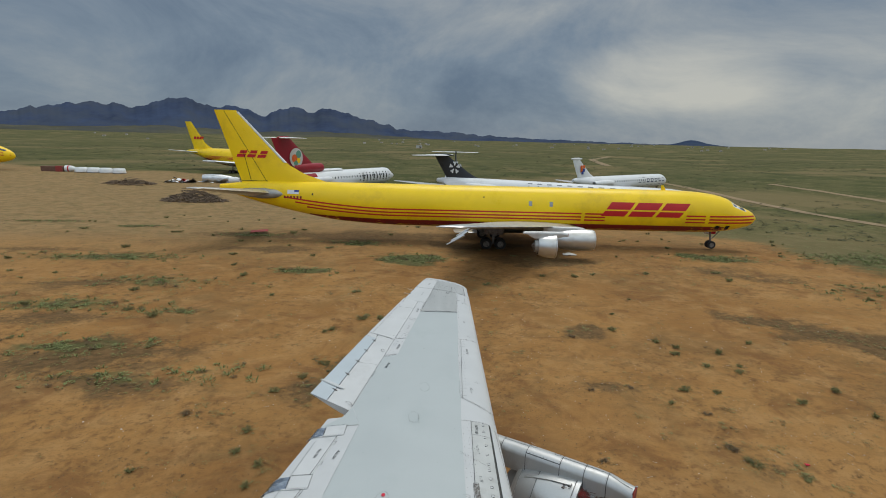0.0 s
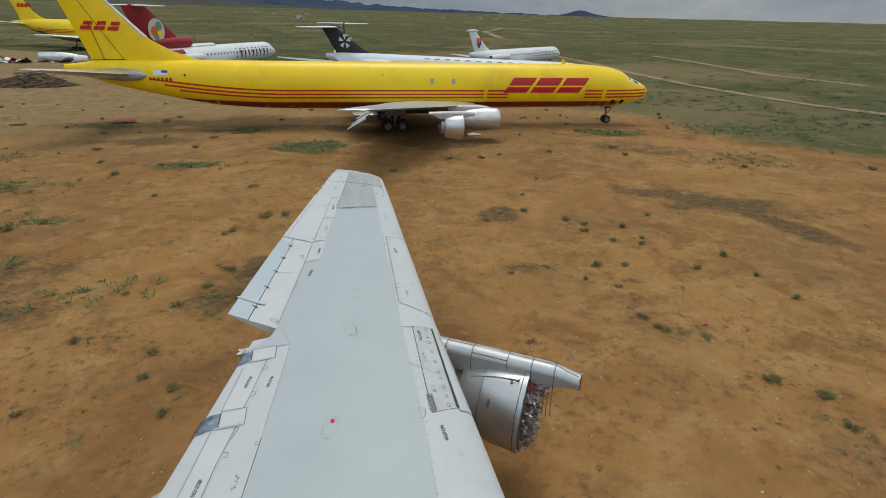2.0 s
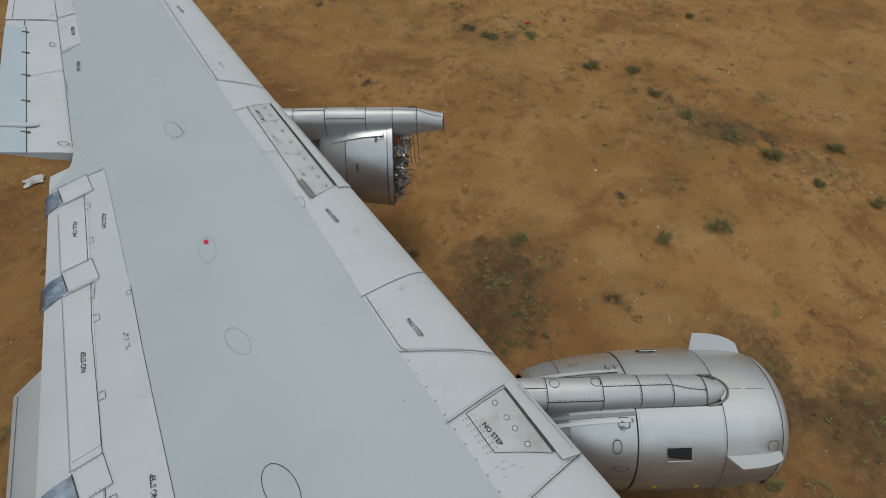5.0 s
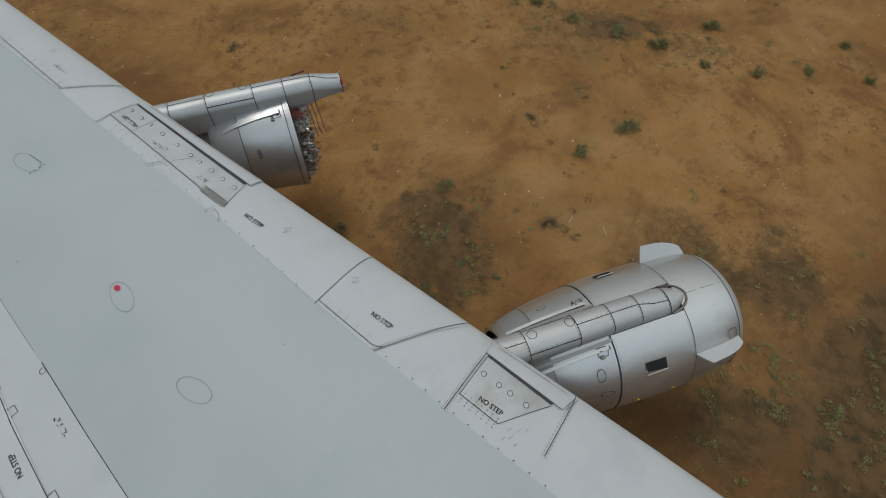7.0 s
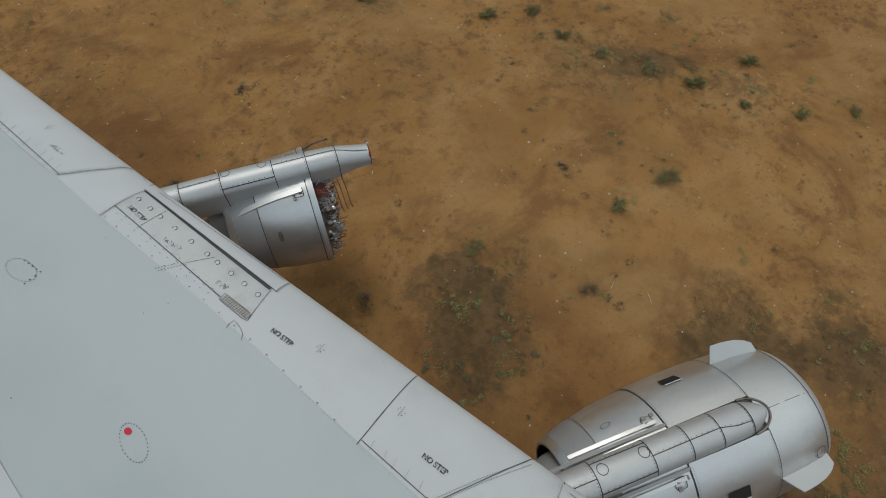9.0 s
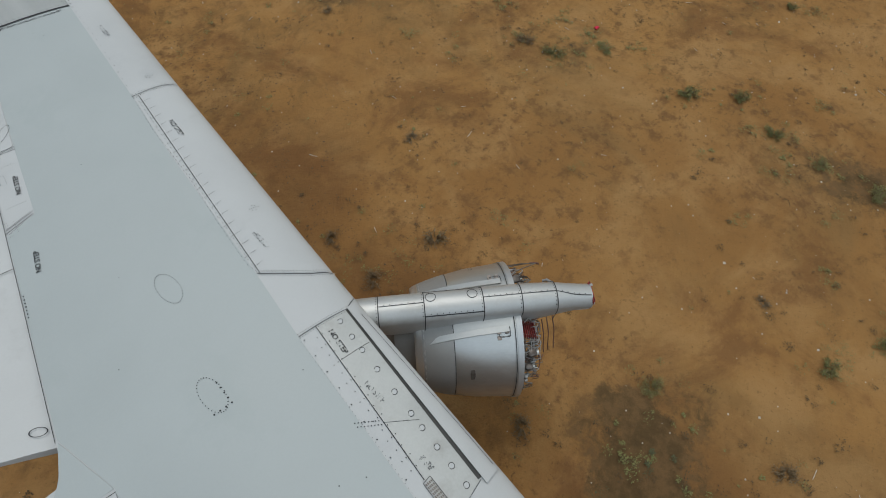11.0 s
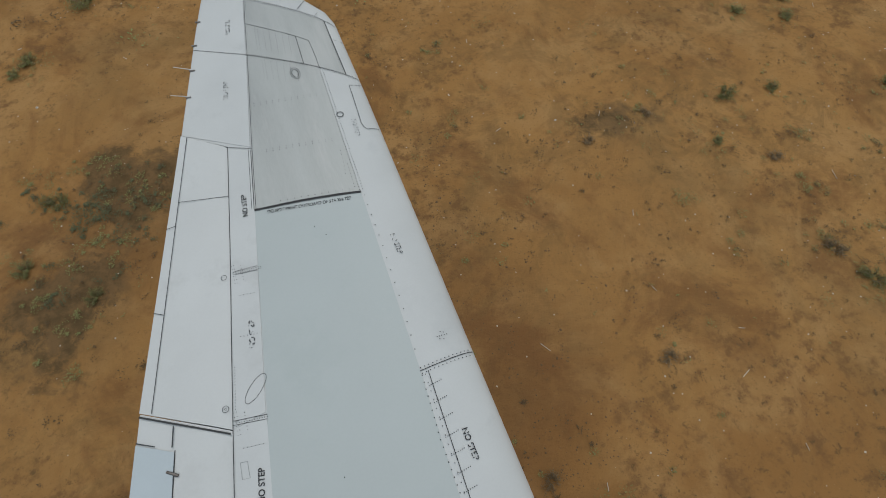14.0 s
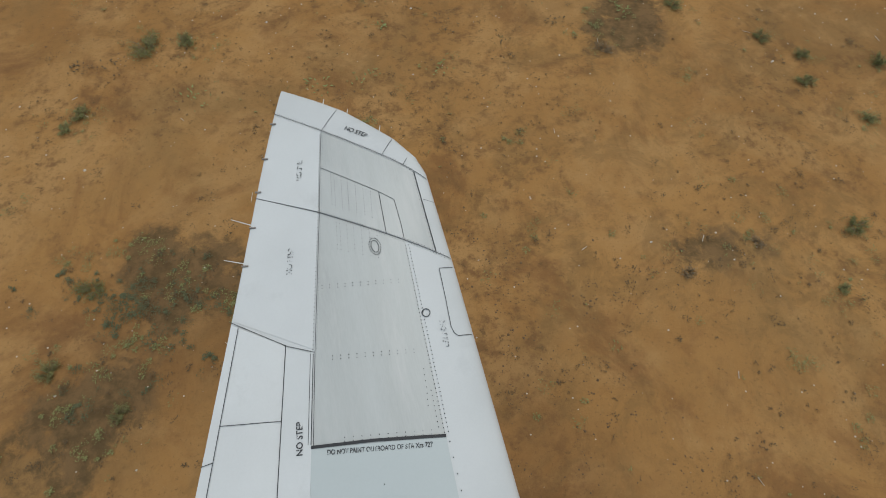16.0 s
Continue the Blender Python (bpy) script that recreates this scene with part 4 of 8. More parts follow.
# trailing edge
for line, w in (([(-0.49, 17.37), (-0.356, 18.28), (-0.10, 19.87), (0.07, 21.04)], 0.006), ([(-0.36, 18.265), (-0.627, 18.394), (x_te(18.8) - 0.02, 18.80)], 0.007), ([(-0.378, 18.25), (-0.508, 17.395)], 0.009), ([(-0.405, 18.26), (-0.535, 17.40)], 0.006),
                ([(x_hinge(y), y) for y in (18.4, 17.0, 15.6, 14.2, 12.8, 11.13)], 0.009), ([(-1.192, 15.075), (-0.86, 15.022)], 0.006), ([(-1.20, 15.035), (-0.87, 14.978)], 0.006), ([(-0.876, 16.67), (-0.624, 16.648)], 0.006), ([(-0.885, 16.63), (-0.634, 16.598)], 0.006),
                ([(-1.40, 13.80), (-1.04, 13.87)], 0.008), ([(-1.39, 13.84), (-1.03, 13.91)], 0.005), ([(-1.58, 10.32), (-1.84, 10.345)], 0.008)):
    seam(line, w)
seam([(-1.195, 14.671), (-1.128, 14.66), (-1.133, 14.506), (-1.205, 14.52), (-1.195, 14.671)], 0.005, 0.012, M_FADED)
SPOILER_FRONT = [(-1.85, 10.345), (-1.985, 9.98), (-2.25, 8.80), (-2.325, 8.36), (-2.50, 7.66), (-2.805, 6.1), (-2.95, 5.4)]
seam(SPOILER_FRONT, 0.010, 0.014)
for y in (10.18, 8.56, 5.85):
    xf = lerp(-2.83, -1.86, (y - 6.05) / 4.35)
    for s in (-0.19, 0.19):
        seam([(x_spoil(y) + 0.05, y + s), (xf + 0.07, y + s)], 0.008, 0.03)
    seam([(xf + 0.07, y - 0.19), (xf + 0.07, y + 0.19)], 0.008, 0.03)
    seam([(x_spoil(y) + 0.055, y - 0.16), (x_spoil(y) + 0.055, y + 0.16)], 0.014, 0.034)
# small latch plates along the spoilers, and a long one beside the second strap
for x, y in ((-2.005, 9.74), (-2.143, 9.09), (-2.41, 7.797), (-2.64, 6.717), (-2.86, 5.5)):
    seam([(x - 0.045, y - 0.05), (x + 0.035, y - 0.055), (x + 0.05, y + 0.04), (x - 0.03, y + 0.05)], 0.008, 0.014, None, None, "latch_plate")
seam([(-2.33, 8.37), (-2.275, 8.33), (-2.352, 8.109), (-2.40, 8.133)], 0.008, 0.014, None, None, "latch_plate")
seam([(x_spoil(9.85), 9.85), (x_spoil(2.2), 2.2)], 0.008, 0.012, M_FADED)
seam([(-1.585, 10.30), (-1.72, 9.3), (-1.88, 8.19)], 0.005, 0.012, M_FADED)
seam([(-1.90, 8.0), (-2.06, 7.0), (-2.17, 6.23), (-2.32, 5.15), (-2.6, 3.4)], 0.009, 0.012)
# aileron seams
for a_, b_, w in (((0.0, 0.57), (0.58, 0.51), 0.008), ((0.80, 0.935), (1.0, 0.935), 0.010), ((0.0, 0.995), (1.0, 0.995), 0.018), ((0.62, 0.94), (0.62, 0.99), 0.012)):
    g = Geo()
    p, q = Vector(ail(*a_, 0.02)), Vector(ail(*b_, 0.02))
    d = (q - p).normalized()
    s_ = Vector((-d.y, d.x, 0)) * w / 2
    part("seam", g.add([p - s_, q - s_, q + s_, p + s_], [(0, 1, 2, 3)]), M_SEAM, wing)


def outer_ail(u, v, dz=0.012):
    y = 15.02 + 3.38 * v
    return (lerp(x_hinge(y), lerp(-2.02, -1.154, v), u), y + u * lerp(0.45, 0.33, v), hinge_z(y) + 0.05 * u + dz + 0.012 * min(1, u * 5) * (1 - u))


for a_, b_, w in (((0.0, 0.785), (0.86, 0.715), 0.007), ((0.86, 0.0), (0.86, 1.0), 0.007), ((0.86, 0.30), (1.0, 0.30), 0.007), ((0.86, 0.62), (1.0, 0.6), 0.007)):
    g = Geo()
    p, q = Vector(outer_ail(*a_)), Vector(outer_ail(*b_))
    d = (q - p).normalized()
    s_ = Vector((-d.y, d.x, 0)) * w / 2
    part("seam", g.add([p - s_, q - s_, q + s_, p + s_], [(0, 1, 2, 3)]), M_SEAM, wing)

# rivet rows on the leading edge
rivets([(0.70, 14.85), (0.66, 14.2), (0.675, 13.2), (0.63, 12.3), (0.62, 11.6)], 0.07, 0.0065)
rivets([(0.735, 14.85), (0.66, 11.55)], 0.087, 0.0055)
for i in range(19):
    y = 14.74 - i * 0.174
    x = lerp(0.776, 0.683, (14.88 - y) / 3.39)
    rivets([(x - 0.04, y - 0.012), (x + 0.12, y + 0.014)], 0.022, 0.0055)
for o in (0.03, -0.03):
    rivets([(0.71, 14.90 + o), (1.31, 14.945 + o)], 0.045, 0.0065)
for o in (0.045, 0.02, -0.03):
    rivets([(0.66, 11.505 + o), (0.955, 11.295 + o), (1.15, 11.17 + o), (1.38, 11.09 + o)], 0.03, 0.005)
for o in (0.028, -0.022):
    rivets([(0.62, 10.55 + o), (1.22, 10.545 + o)], 0.032, 0.005)
    rivets([(0.56, 9.37 + o), (0.80, 9.22 + o)], 0.035, 0.007)
    rivets([(0.50, 5.166 + o), (1.0, 4.87 + o), (1.52, 4.53 + o)], 0.028, 0.006)
    rivets([(0.46, 4.108 + o), (1.30, 4.12 + o)], 0.035, 0.005)
    rivets([(0.74, 2.96 + o), (1.5, 3.0 + o)], 0.05, 0.006)
rivets([(1.40, 11.0), (1.37, 10.72)], 0.035, 0.005)
rivets([(0.60, 10.48), (0.618, 9.0), (0.606, 7.84), (0.56, 7.0), (0.50, 6.05), (0.485, 5.2)], 0.055, 0.0045, mat_=M_FADED)
rivets([(0.64, 10.48), (0.645, 8.9), (0.63, 7.84), (0.585, 7.0), (0.53, 6.2)], 0.22, 0.008)
rivets([(0.53, 5.0), (0.50, 4.2), (0.49, 2.0)], 0.2, 0.008)
for i in range(15):
    y = 10.42 - 0.125 * i
    x = lerp(0.826, 0.783, (10.55 - y) / 2.0)
    rivets([(x - 0.055 - 0.02 * (i % 2), y), (x + 0.09, y + 0.015)], 0.05, 0.0065)
for y in (5.97, 5.80, 5.67, 5.50, 5.32):
    rivets([(0.54, y), (0.66, y + 0.02)], 0.022, 0.0045)
for x, y in ((1.058, 5.964), (1.045, 7.152), (1.09, 12.367), (1.04, 15.193)):
    for dx, dy in ((-0.05, 0.0), (-0.025, 0.0), (0.0, 0.0), (0.03, 0.0), (0.06, 0.0), (0.0, 0.045), (0.01, -0.045), (0.03, 0.03), (-0.03, -0.03)):
        rivets([(x + dx, y + dy), (x + dx + 0.01, y + dy)], 0.02, 0.006)
for k in range(7):
    y = 4.03 - 0.075 * k
    rivets([(0.64, y), (0.80, y - 0.01)], 0.04, 0.0065)
for x, y in ((0.60, 3.42), (0.66, 3.36), (0.72, 3.42), (0.78, 3.33), (0.63, 3.28), (0.84, 3.26)):
    rivets([(x, y), (x + 0.06, y - 0.02)], 0.02, 0.0045)
# on the bare outer panel and the tip
for o in (0.022, -0.016):
    rivets([(0.752 + o, 17.21), (0.79 + o, 19.27)], 0.042, 0.006)
rivets([(-0.375, 18.3), (-0.115, 19.86), (0.055, 21.02)], 0.045, 0.006)
rivets([(-0.34, 18.3), (-0.08, 19.86), (0.09, 21.0)], 0.045, 0.0045, mat_=M_FADED)
for o in (0.02, -0.022):
    rivets([(-0.44, 21.475 + o), (0.078, 21.055 + o), (0.97, 20.31 + o), (1.09, 20.2 + o)], 0.034, 0.005)
    rivets([(-0.1, 19.875 + o), (0.788, 19.29 + o), (1.2, 19.03 + o)], 0.032, 0.0045)
rivets([(-0.40, 18.285), (-0.60, 18.38)], 0.035, 0.006)
rivets([(1.055, 20.15), (1.075, 19.15)], 0.05, 0.004)
for x in (0.10, 0.136, 0.21, 0.279, 0.36, 0.444, 0.52):
    rivets([(x, 20.36 - 0.75 * (x - 0.1)), (x - 0.045, 19.9 - 0.68 * (x - 0.1))], 0.04, 0.0045)
    rivets([(x - 0.03, 19.76 - 0.66 * x), (x - 0.07, 19.35 - 0.5 * x)], 0.05, 0.0045)
for y in (18.185, 18.97, 17.385):
    for dx in steps(-0.19, 0.62, 10):
        rivets([(dx, y - 0.157 * (dx + 0.19)), (dx - 0.01, y - 0.07 - 0.157 * (dx + 0.19))], 0.035, 0.0055, mat_=M_FADED if dx > 0.4 else None)
rivets([(0.675, 17.844), (0.655, 17.6), (0.63, 17.43)], 0.05, 0.005)
rivets([(0.70, 17.62), (0.69, 17.22)], 0.05, 0.005)
rivets([(0.765, 17.12), (0.77, 16.4), (0.75, 15.6), (0.71, 14.98)], 0.14, 0.0065)
# on the trailing edge
for y0, o in ((15.045, -0.05), (16.64, -0.04), (13.84, 0.06)):
    for k in (0.0, 0.022):
        rivets([(x_hinge(y0) + 0.04, y0 + k), (x_hinge(y0) + 0.36, y0 + k + o)], 0.024, 0.005)
    for k in range(6):
        rivets([(x_hinge(y0) + 0.03, y0 - 0.12 + 0.045 * k), (x_hinge(y0) + 0.08, y0 - 0.12 + 0.045 * k)], 0.024, 0.0045)
        rivets([(x_hinge(y0) + 0.13, y0 - 0.1 + 0.035 * k), (x_hinge(y0) + 0.15, y0 - 0.1 + 0.035 * k)], 0.02, 0.0045)
rivets([(x_hinge(15.6) + 0.03, 15.6), (x_hinge(15.15) + 0.03, 15.15)], 0.03, 0.0045)
for x0, x1, y in ((-0.873, -0.687, 16.365), (-0.955, -0.75, 15.90), (-1.14, -0.915, 14.79), (-1.255, -1.015, 14.13)):
    rivets([(x0, y), (x1, y - 0.032)], 0.034, 0.005)
rivets([(x_hinge(12.88) + 0.03, 12.88), (x_hinge(12.55) + 0.03, 12.55)], 0.045, 0.010)
for y in (10.18, 8.56, 5.85):
    xf = lerp(-2.83, -1.86, (y - 6.05) / 4.35)
    for s in (-0.165, 0.165):
        rivets([(x_spoil(y) + 0.1, y + s), (xf + 0.05, y + s)], 0.05, 0.005, 0.03)


def oval(x, y, a, b_, turn=0.0, dots=False, dz=0.012, r=0.006, w=0.006, name="access_panel"):
    """Outline of an access cover, as a groove or as a ring of fasteners."""
    n = 30
    pts = []
    for i in range(n + 1):
        q = 2 * math.pi * i / n
        u, v = a * math.cos(q), b_ * math.sin(q)
        pts.append((x + u * math.cos(turn) - v * math.sin(turn), y + u * math.sin(turn) + v * math.cos(turn)))
    if dots:
        rivets(pts, 0.04, r, dz)
    else:
        seam(pts, w, dz, M_SEAM, None, name)


for x, y, q in ((-0.86, 7.91, -0.5), (-1.065, 6.386, 0.35), (-0.225, 11.93, 0.2), (-0.42, 10.543, 0.2)):
    oval(x, y, 0.115, 0.225, q * 0.5, True)
oval(-1.37, 4.55, 0.16, 0.30, 0.1, False, 0.012, 0.006, 0.009)
rivets([(-0.5, 10.35), (-0.3, 10.35), (-0.33, 10.7)], 0.06, 0.01)
oval(0.443, 19.29, 0.04, 0.075, 0.1, False, 0.012, 0.006, 0.009)
oval(0.443, 19.29, 0.062, 0.105, 0.1, True)
oval(0.825, 18.413, 0.042, 0.042, 0, False, 0.012, 0.006, 0.012)
oval(-1.235, 15.21, 0.032, 0.032, 0, False, 0.03)
oval(-1.235, 15.21, 0.008, 0.008, 0, False, 0.03)
oval(-1.0, 16.627, 0.03, 0.03, 0, False, 0.03)
oval(-0.915, 15.31, 0.165, 0.062, 0.77, False, 0.012, 0.006, 0.005)
oval(-1.953, 7.905, 0.035, 0.035, 0)
for x, y in [(1.083, y) for y in (10.445, 10.21, 10.012, 9.732, 9.416, 9.123, 8.934, 8.686, 8.452, 8.217)] + [(1.084, y) for y in (3.996, 3.781, 3.628, 3.41)]:
    ob = part("bolt_cover", Geo().turn([(0, 0.032), (0.003, 0.032), (0.004, 0.026), (0.004, 0.0)], 14, "z", on_wing(x, y, 0.006)), M_SKIN, wing)
    part("bolt_ring", Geo().turn([(0.0, 0.034), (0.004, 0.035), (0.0055, 0.0325), (0.0055, 0.029)], 14, "z", on_wing(x, y, 0.008)), M_SEAM, ob)
for x, y in ((0.45, 10.2), (-1.35, 9.3), (-1.05, 11.4), (0.1, 9.0), (0.35, 8.9), (-0.1, 6.0), (0.2, 4.6), (-0.3, 14.2), (0.1, 16.9), (0.2, 16.75), (-0.6, 12.4)):
    rivets([(x, y), (x + 0.05, y + 0.02)], 0.03, 0.0065)
g = Geo()
for q in ((-1.46, 14.14),):
    for i in range(20):
        t = 2 * math.pi * i / 20
        t1 = 2 * math.pi * (i + 1) / 20
        g.add([ail(0.13 + 0.055 * k * math.cos(s), 0.775 + 0.020 * k * math.sin(s), 0.02) for s, k in ((t, 1), (t1, 1), (t1, 0.85), (t, 0.85))], [(0, 1, 2, 3)])
part("access_panel", g, M_SEAM, wing)["kind"] = "stuff"
g = Geo()
for i in range(20):
    t0, t1 = 2 * math.pi * i / 20, 2 * math.pi * (i + 1) / 20
    g.add([ail(0.125 + r * math.cos(t), 0.052 + 0.17 * r * math.sin(t), 0.02) for t, r in ((t0, 0.068), (t1, 0.068), (t1, 0.078), (t0, 0.078))], [(0, 1, 2, 3)])
part("access_panel", g, M_SEAM, wing)["kind"] = "stuff"
# step grate
g = Geo()
for i in range(12):
    for j in range(4):
        g.box(on_wing(0.768 + 0.022 * j + 0.001 * i, 8.47 - 0.036 * i, 0.013), (0.012, 0.022, 0.008), 0.15)
part("step_grate", g, M_STEEL, wing, "perforated step grate")
seam([(0.752, 8.50), (0.85, 8.513), (0.858, 8.12), (0.84, 8.06), (0.77, 8.04), (0.752, 8.10), (0.752, 8.50)], 0.008)
# red filler cap mark
g = Geo()
for i in range(12):
    t0, t1 = 2 * math.pi * i / 12, 2 * math.pi * (i + 1) / 12
    g.add([on_wing(-0.825, 8.045, 0.013), on_wing(-0.825 + 0.034 * math.cos(t0), 8.045 + 0.044 * math.sin(t0), 0.013), on_wing(-0.825 + 0.034 * math.cos(t1), 8.045 + 0.044 * math.sin(t1), 0.013)], [(0, 1, 2)])
part("filler_mark", g, M_REDTAG, wing, "worn red filler mark", 0)
# static dischargers on the rear edge and tip
for x, y in ((-0.52, 21.32), (-0.66, 20.78), (-0.78, 20.32), (-0.88, 19.86), (-1.0, 19.40)):
    part("discharger", Geo().tube([on_wing(x + 0.05, y, 0.01), (x - 0.02, y + 0.01, top_z(x, y) + 0.015)], 0.012, 6), M_STEEL, wing)
for x, y, dx, dy in ((0.14, 21.52, 0.03, 0.12), (0.42, 21.28, 0.03, 0.11), (0.78, 20.93, 0.03, 0.10), (-0.82, 19.88, -0.28, 0.16), (-0.93, 19.42, -0.28, 0.12)):
    part("discharger", Geo().tube([on_wing(x, y, -0.01), (x + dx, y + dy, top_z(x, y) - 0.01)], [0.008, 0.004], 5), M_PLASTIC, wing, "thin static wick")


# stencilled words
def stencil(body, x0, y0, x1, y1, size, mat_=None, parent=None, lift=0.014):
    cu = bpy.data.curves.new("stencil", "FONT")
    cu.body, cu.size, cu.align_y, cu.offset = body, size, "CENTER", 0.0016
    cu.materials.append(mat_ or M_INK)
    ob = new("stencil", cu)
    p, q = Vector(on_wing(x0, y0)), Vector(on_wing(x1, y1))
    ux = (q - p).normalized()
    e_ = 0.04
    nrm = Vector((-(top_z(x0 + e_, y0) - top_z(x0 - e_, y0)) / (2 * e_), -0.029, 1)).normalized()
    uz = (nrm - nrm.dot(ux) * ux).normalized()
    uy = uz.cross(ux)
    m = Matrix((ux, uy, uz)).transposed().to_4x4()
    length = (q - p).length
    # letters keep their height while the words fill the given run
    deps = bpy.context.evaluated_depsgraph_get()
    deps.update()
    wdt = max(0.01, ob.evaluated_get(deps).dimensions.x)
    me = bpy.data.meshes.new_from_object(ob.evaluated_get(deps))
    bpy.data.objects.remove(ob)
    ob = new("stencil", me)
    ob.parent = parent or wing
    ob.matrix_basis = Matrix.Translation(p + nrm * lift) @ m @ Matrix.Diagonal((length / wdt, 1.0, 1.0, 1.0))
    ob["label"] = "stencilled words " + body
    return ob

for x0, y0, x1, y1, worn in ((-1.07, 14.25, -1.012, 14.55, 0), (-1.277, 13.055, -1.205, 13.34, 0), (-0.62, 17.32, -0.587, 17.62, 1), (-0.278, 20.36, -0.226, 20.665, 2), (-0.52, 19.18, -0.466, 19.485, 2), (0.368, 21.034, 0.609, 20.847, 1), (-0.86, 15.73, -0.81, 16.03, 2),
                             (0.915, 14.23, 0.921, 13.92, 1), (0.905, 12.03, 0.933, 11.75, 2), (0.917, 16.519, 0.931, 16.258, 2), (0.967, 18.30, 0.945, 18.02, 3), (0.812, 3.876, 0.826, 3.574, 0), (0.84, 5.499, 0.85, 5.191, 1)):
    stencil("NO STEP", x0, y0, x1, y1, 0.085, WORN[worn])
for x0, y0, x1, y1, worn in ((0.862, 7.745, 0.875, 7.433, 1), (0.93, 10.414, 0.92, 10.089, 1), (0.894, 9.686, 0.925, 9.404, 3), (0.885, 8.737, 0.907, 8.549, 3), (-2.295, 9.28, -2.222, 9.56, 1), (-1.915, 9.175, -1.835, 9.435, 1), (-2.73, 7.13, -2.665, 7.405, 0), (-2.20, 7.11, -2.16, 7.36, 2), (-2.50, 5.24, -2.435, 5.50, 1)):
    stencil("NO STEP", x0, y0, x1, y1, 0.085, WORN[worn])
stencil("DO NOT PAINT OUTBOARD OF STA Xrs 727", -0.37, 17.29, 0.60, 17.13, 0.062, M_WORN)
seam([(-0.51, 17.37), (0.07, 17.295), (0.745, 17.178)], 0.035, 0.013, M_INK, None, "paint_limit_line")

# ---- engines: local x forward, y outboard, z up, origin on the axis ----
COWL = [(-0.7, 0.691), (-0.62, 0.735), (-0.3, 0.826), (0.1, 0.902), (0.63, 0.951), (1.2, 0.972), (1.8, 0.972), (2.15, 0.96), (2.439, 0.934), (2.596, 0.898), (2.707, 0.84), (2.73, 0.768)]


def cowl_r(a):
    return table(COWL, a)


def shell(a0, a1, n=44, extra=0.0, thick=0.05, q0=0.0, q1=2 * math.pi):
    """A thick cowl ring or sector between two stations."""
    sts = [a0] + [a for a, _ in COWL if a0 < a < a1] + [a1]
    full = q1 - q0 > 6.28
    m = n if full else max(4, int(n * (q1 - q0) / 6.283))
    g = Geo()
    rings = []
    for a in sts:
        rings.append([(a, (cowl_r(a) + extra) * math.cos(q0 + (q1 - q0) * j / m), (cowl_r(a) + extra) * math.sin(q0 + (q1 - q0) * j / m)) for j in range(m if full else m + 1)])
    for a in reversed(sts):
        rings.append([(a, (cowl_r(a) + extra - thick) * math.cos(q0 + (q1 - q0) * j / m), (cowl_r(a) + extra - thick) * math.sin(q0 + (q1 - q0) * j / m)) for j in range(m if full else m + 1)])
    rings.append(rings[0])
    g.loft(rings, False, False, closed=full)
    if not full:
        k = len(sts)
        for side in (0, m):
            g.add([r[side] for r in rings[:-1]], [tuple(range(2 * k))])
    return g


def band(a, w=0.012, extra=0.003, q0=0.0, q1=2 * math.pi, n=48):
    rings = []
    full = q1 - q0 > 6.28
    for aa in (a - w / 2, a + w / 2):
        rings.append([(aa, (cowl_r(aa) + extra) * math.cos(q0 + (q1 - q0) * j / n), (cowl_r(aa) + extra) * math.sin(q0 + (q1 - q0) * j / n)) for j in range(n if full else n + 1)])
    return Geo().loft(rings, False, False, closed=full)


def along(q, a0, a1, w=0.012, extra=0.004):
    """A thin line along the cowl at angle q."""
    return Geo().patch(lambda u, v: (a0 + (a1 - a0) * u, (cowl_r(a0 + (a1 - a0) * u) + extra) * math.cos(q + v), (cowl_r(a0 + (a1 - a0) * u) + extra) * math.sin(q + v)), steps(0, 1, 8), [-w / 2, w / 2])


def spine(y, hw):
    """Height of the strut's rounded back over its shoulders."""
    return 0.16 * max(0.0, 1 - abs(y / hw) ** 2.3) ** 0.62


def pylon_geo(a0, a1, z0, w, top, nose=True, tail_top=None, cut=0.0):
    """Strut: rounded spine of width w from a0 aft to a1, its top at height top, its foot at z0."""
    rings = []
    n = 14
    for a in steps(a0, a1 - 0.5, 10) + steps(a1 - 0.42, a1, 8):
        k = (a1 - a) / 0.45
        s = math.sqrt(max(0.0, 1 - (1 - min(1, k)) ** 2)) if nose else 1.0
        s = max(0.03, s)
        hw = w / 2 * s * (1 - 0.2 * cut * sstep(0.7, 1.6, a))
        foot = z0 + cut * 0.20 * sstep(0.5, 1.55, a) + 0.34 * (1 - sstep(-1.7, -1.0, a))
        t = lerp(tail_top if tail_top is not None else top, top, min(1.0, (a - a0) / 1.4)) - (0.10 * (1 - s) if nose else 0)
        t -= (0.09 * sstep(0.9, 1.9, a)) if nose else 0.11 * sstep(1.0, 1.7, a)
        ring = [(a, -hw * 0.85, foot), (a, hw * 0.85, foot)]
        for j in range(n + 1):
            y = hw * math.cos(math.pi * j / n)
            ring.append((a, y, t - 0.16 + spine(y, hw)))
        rings.append(ring)
    return Geo().loft(rings)


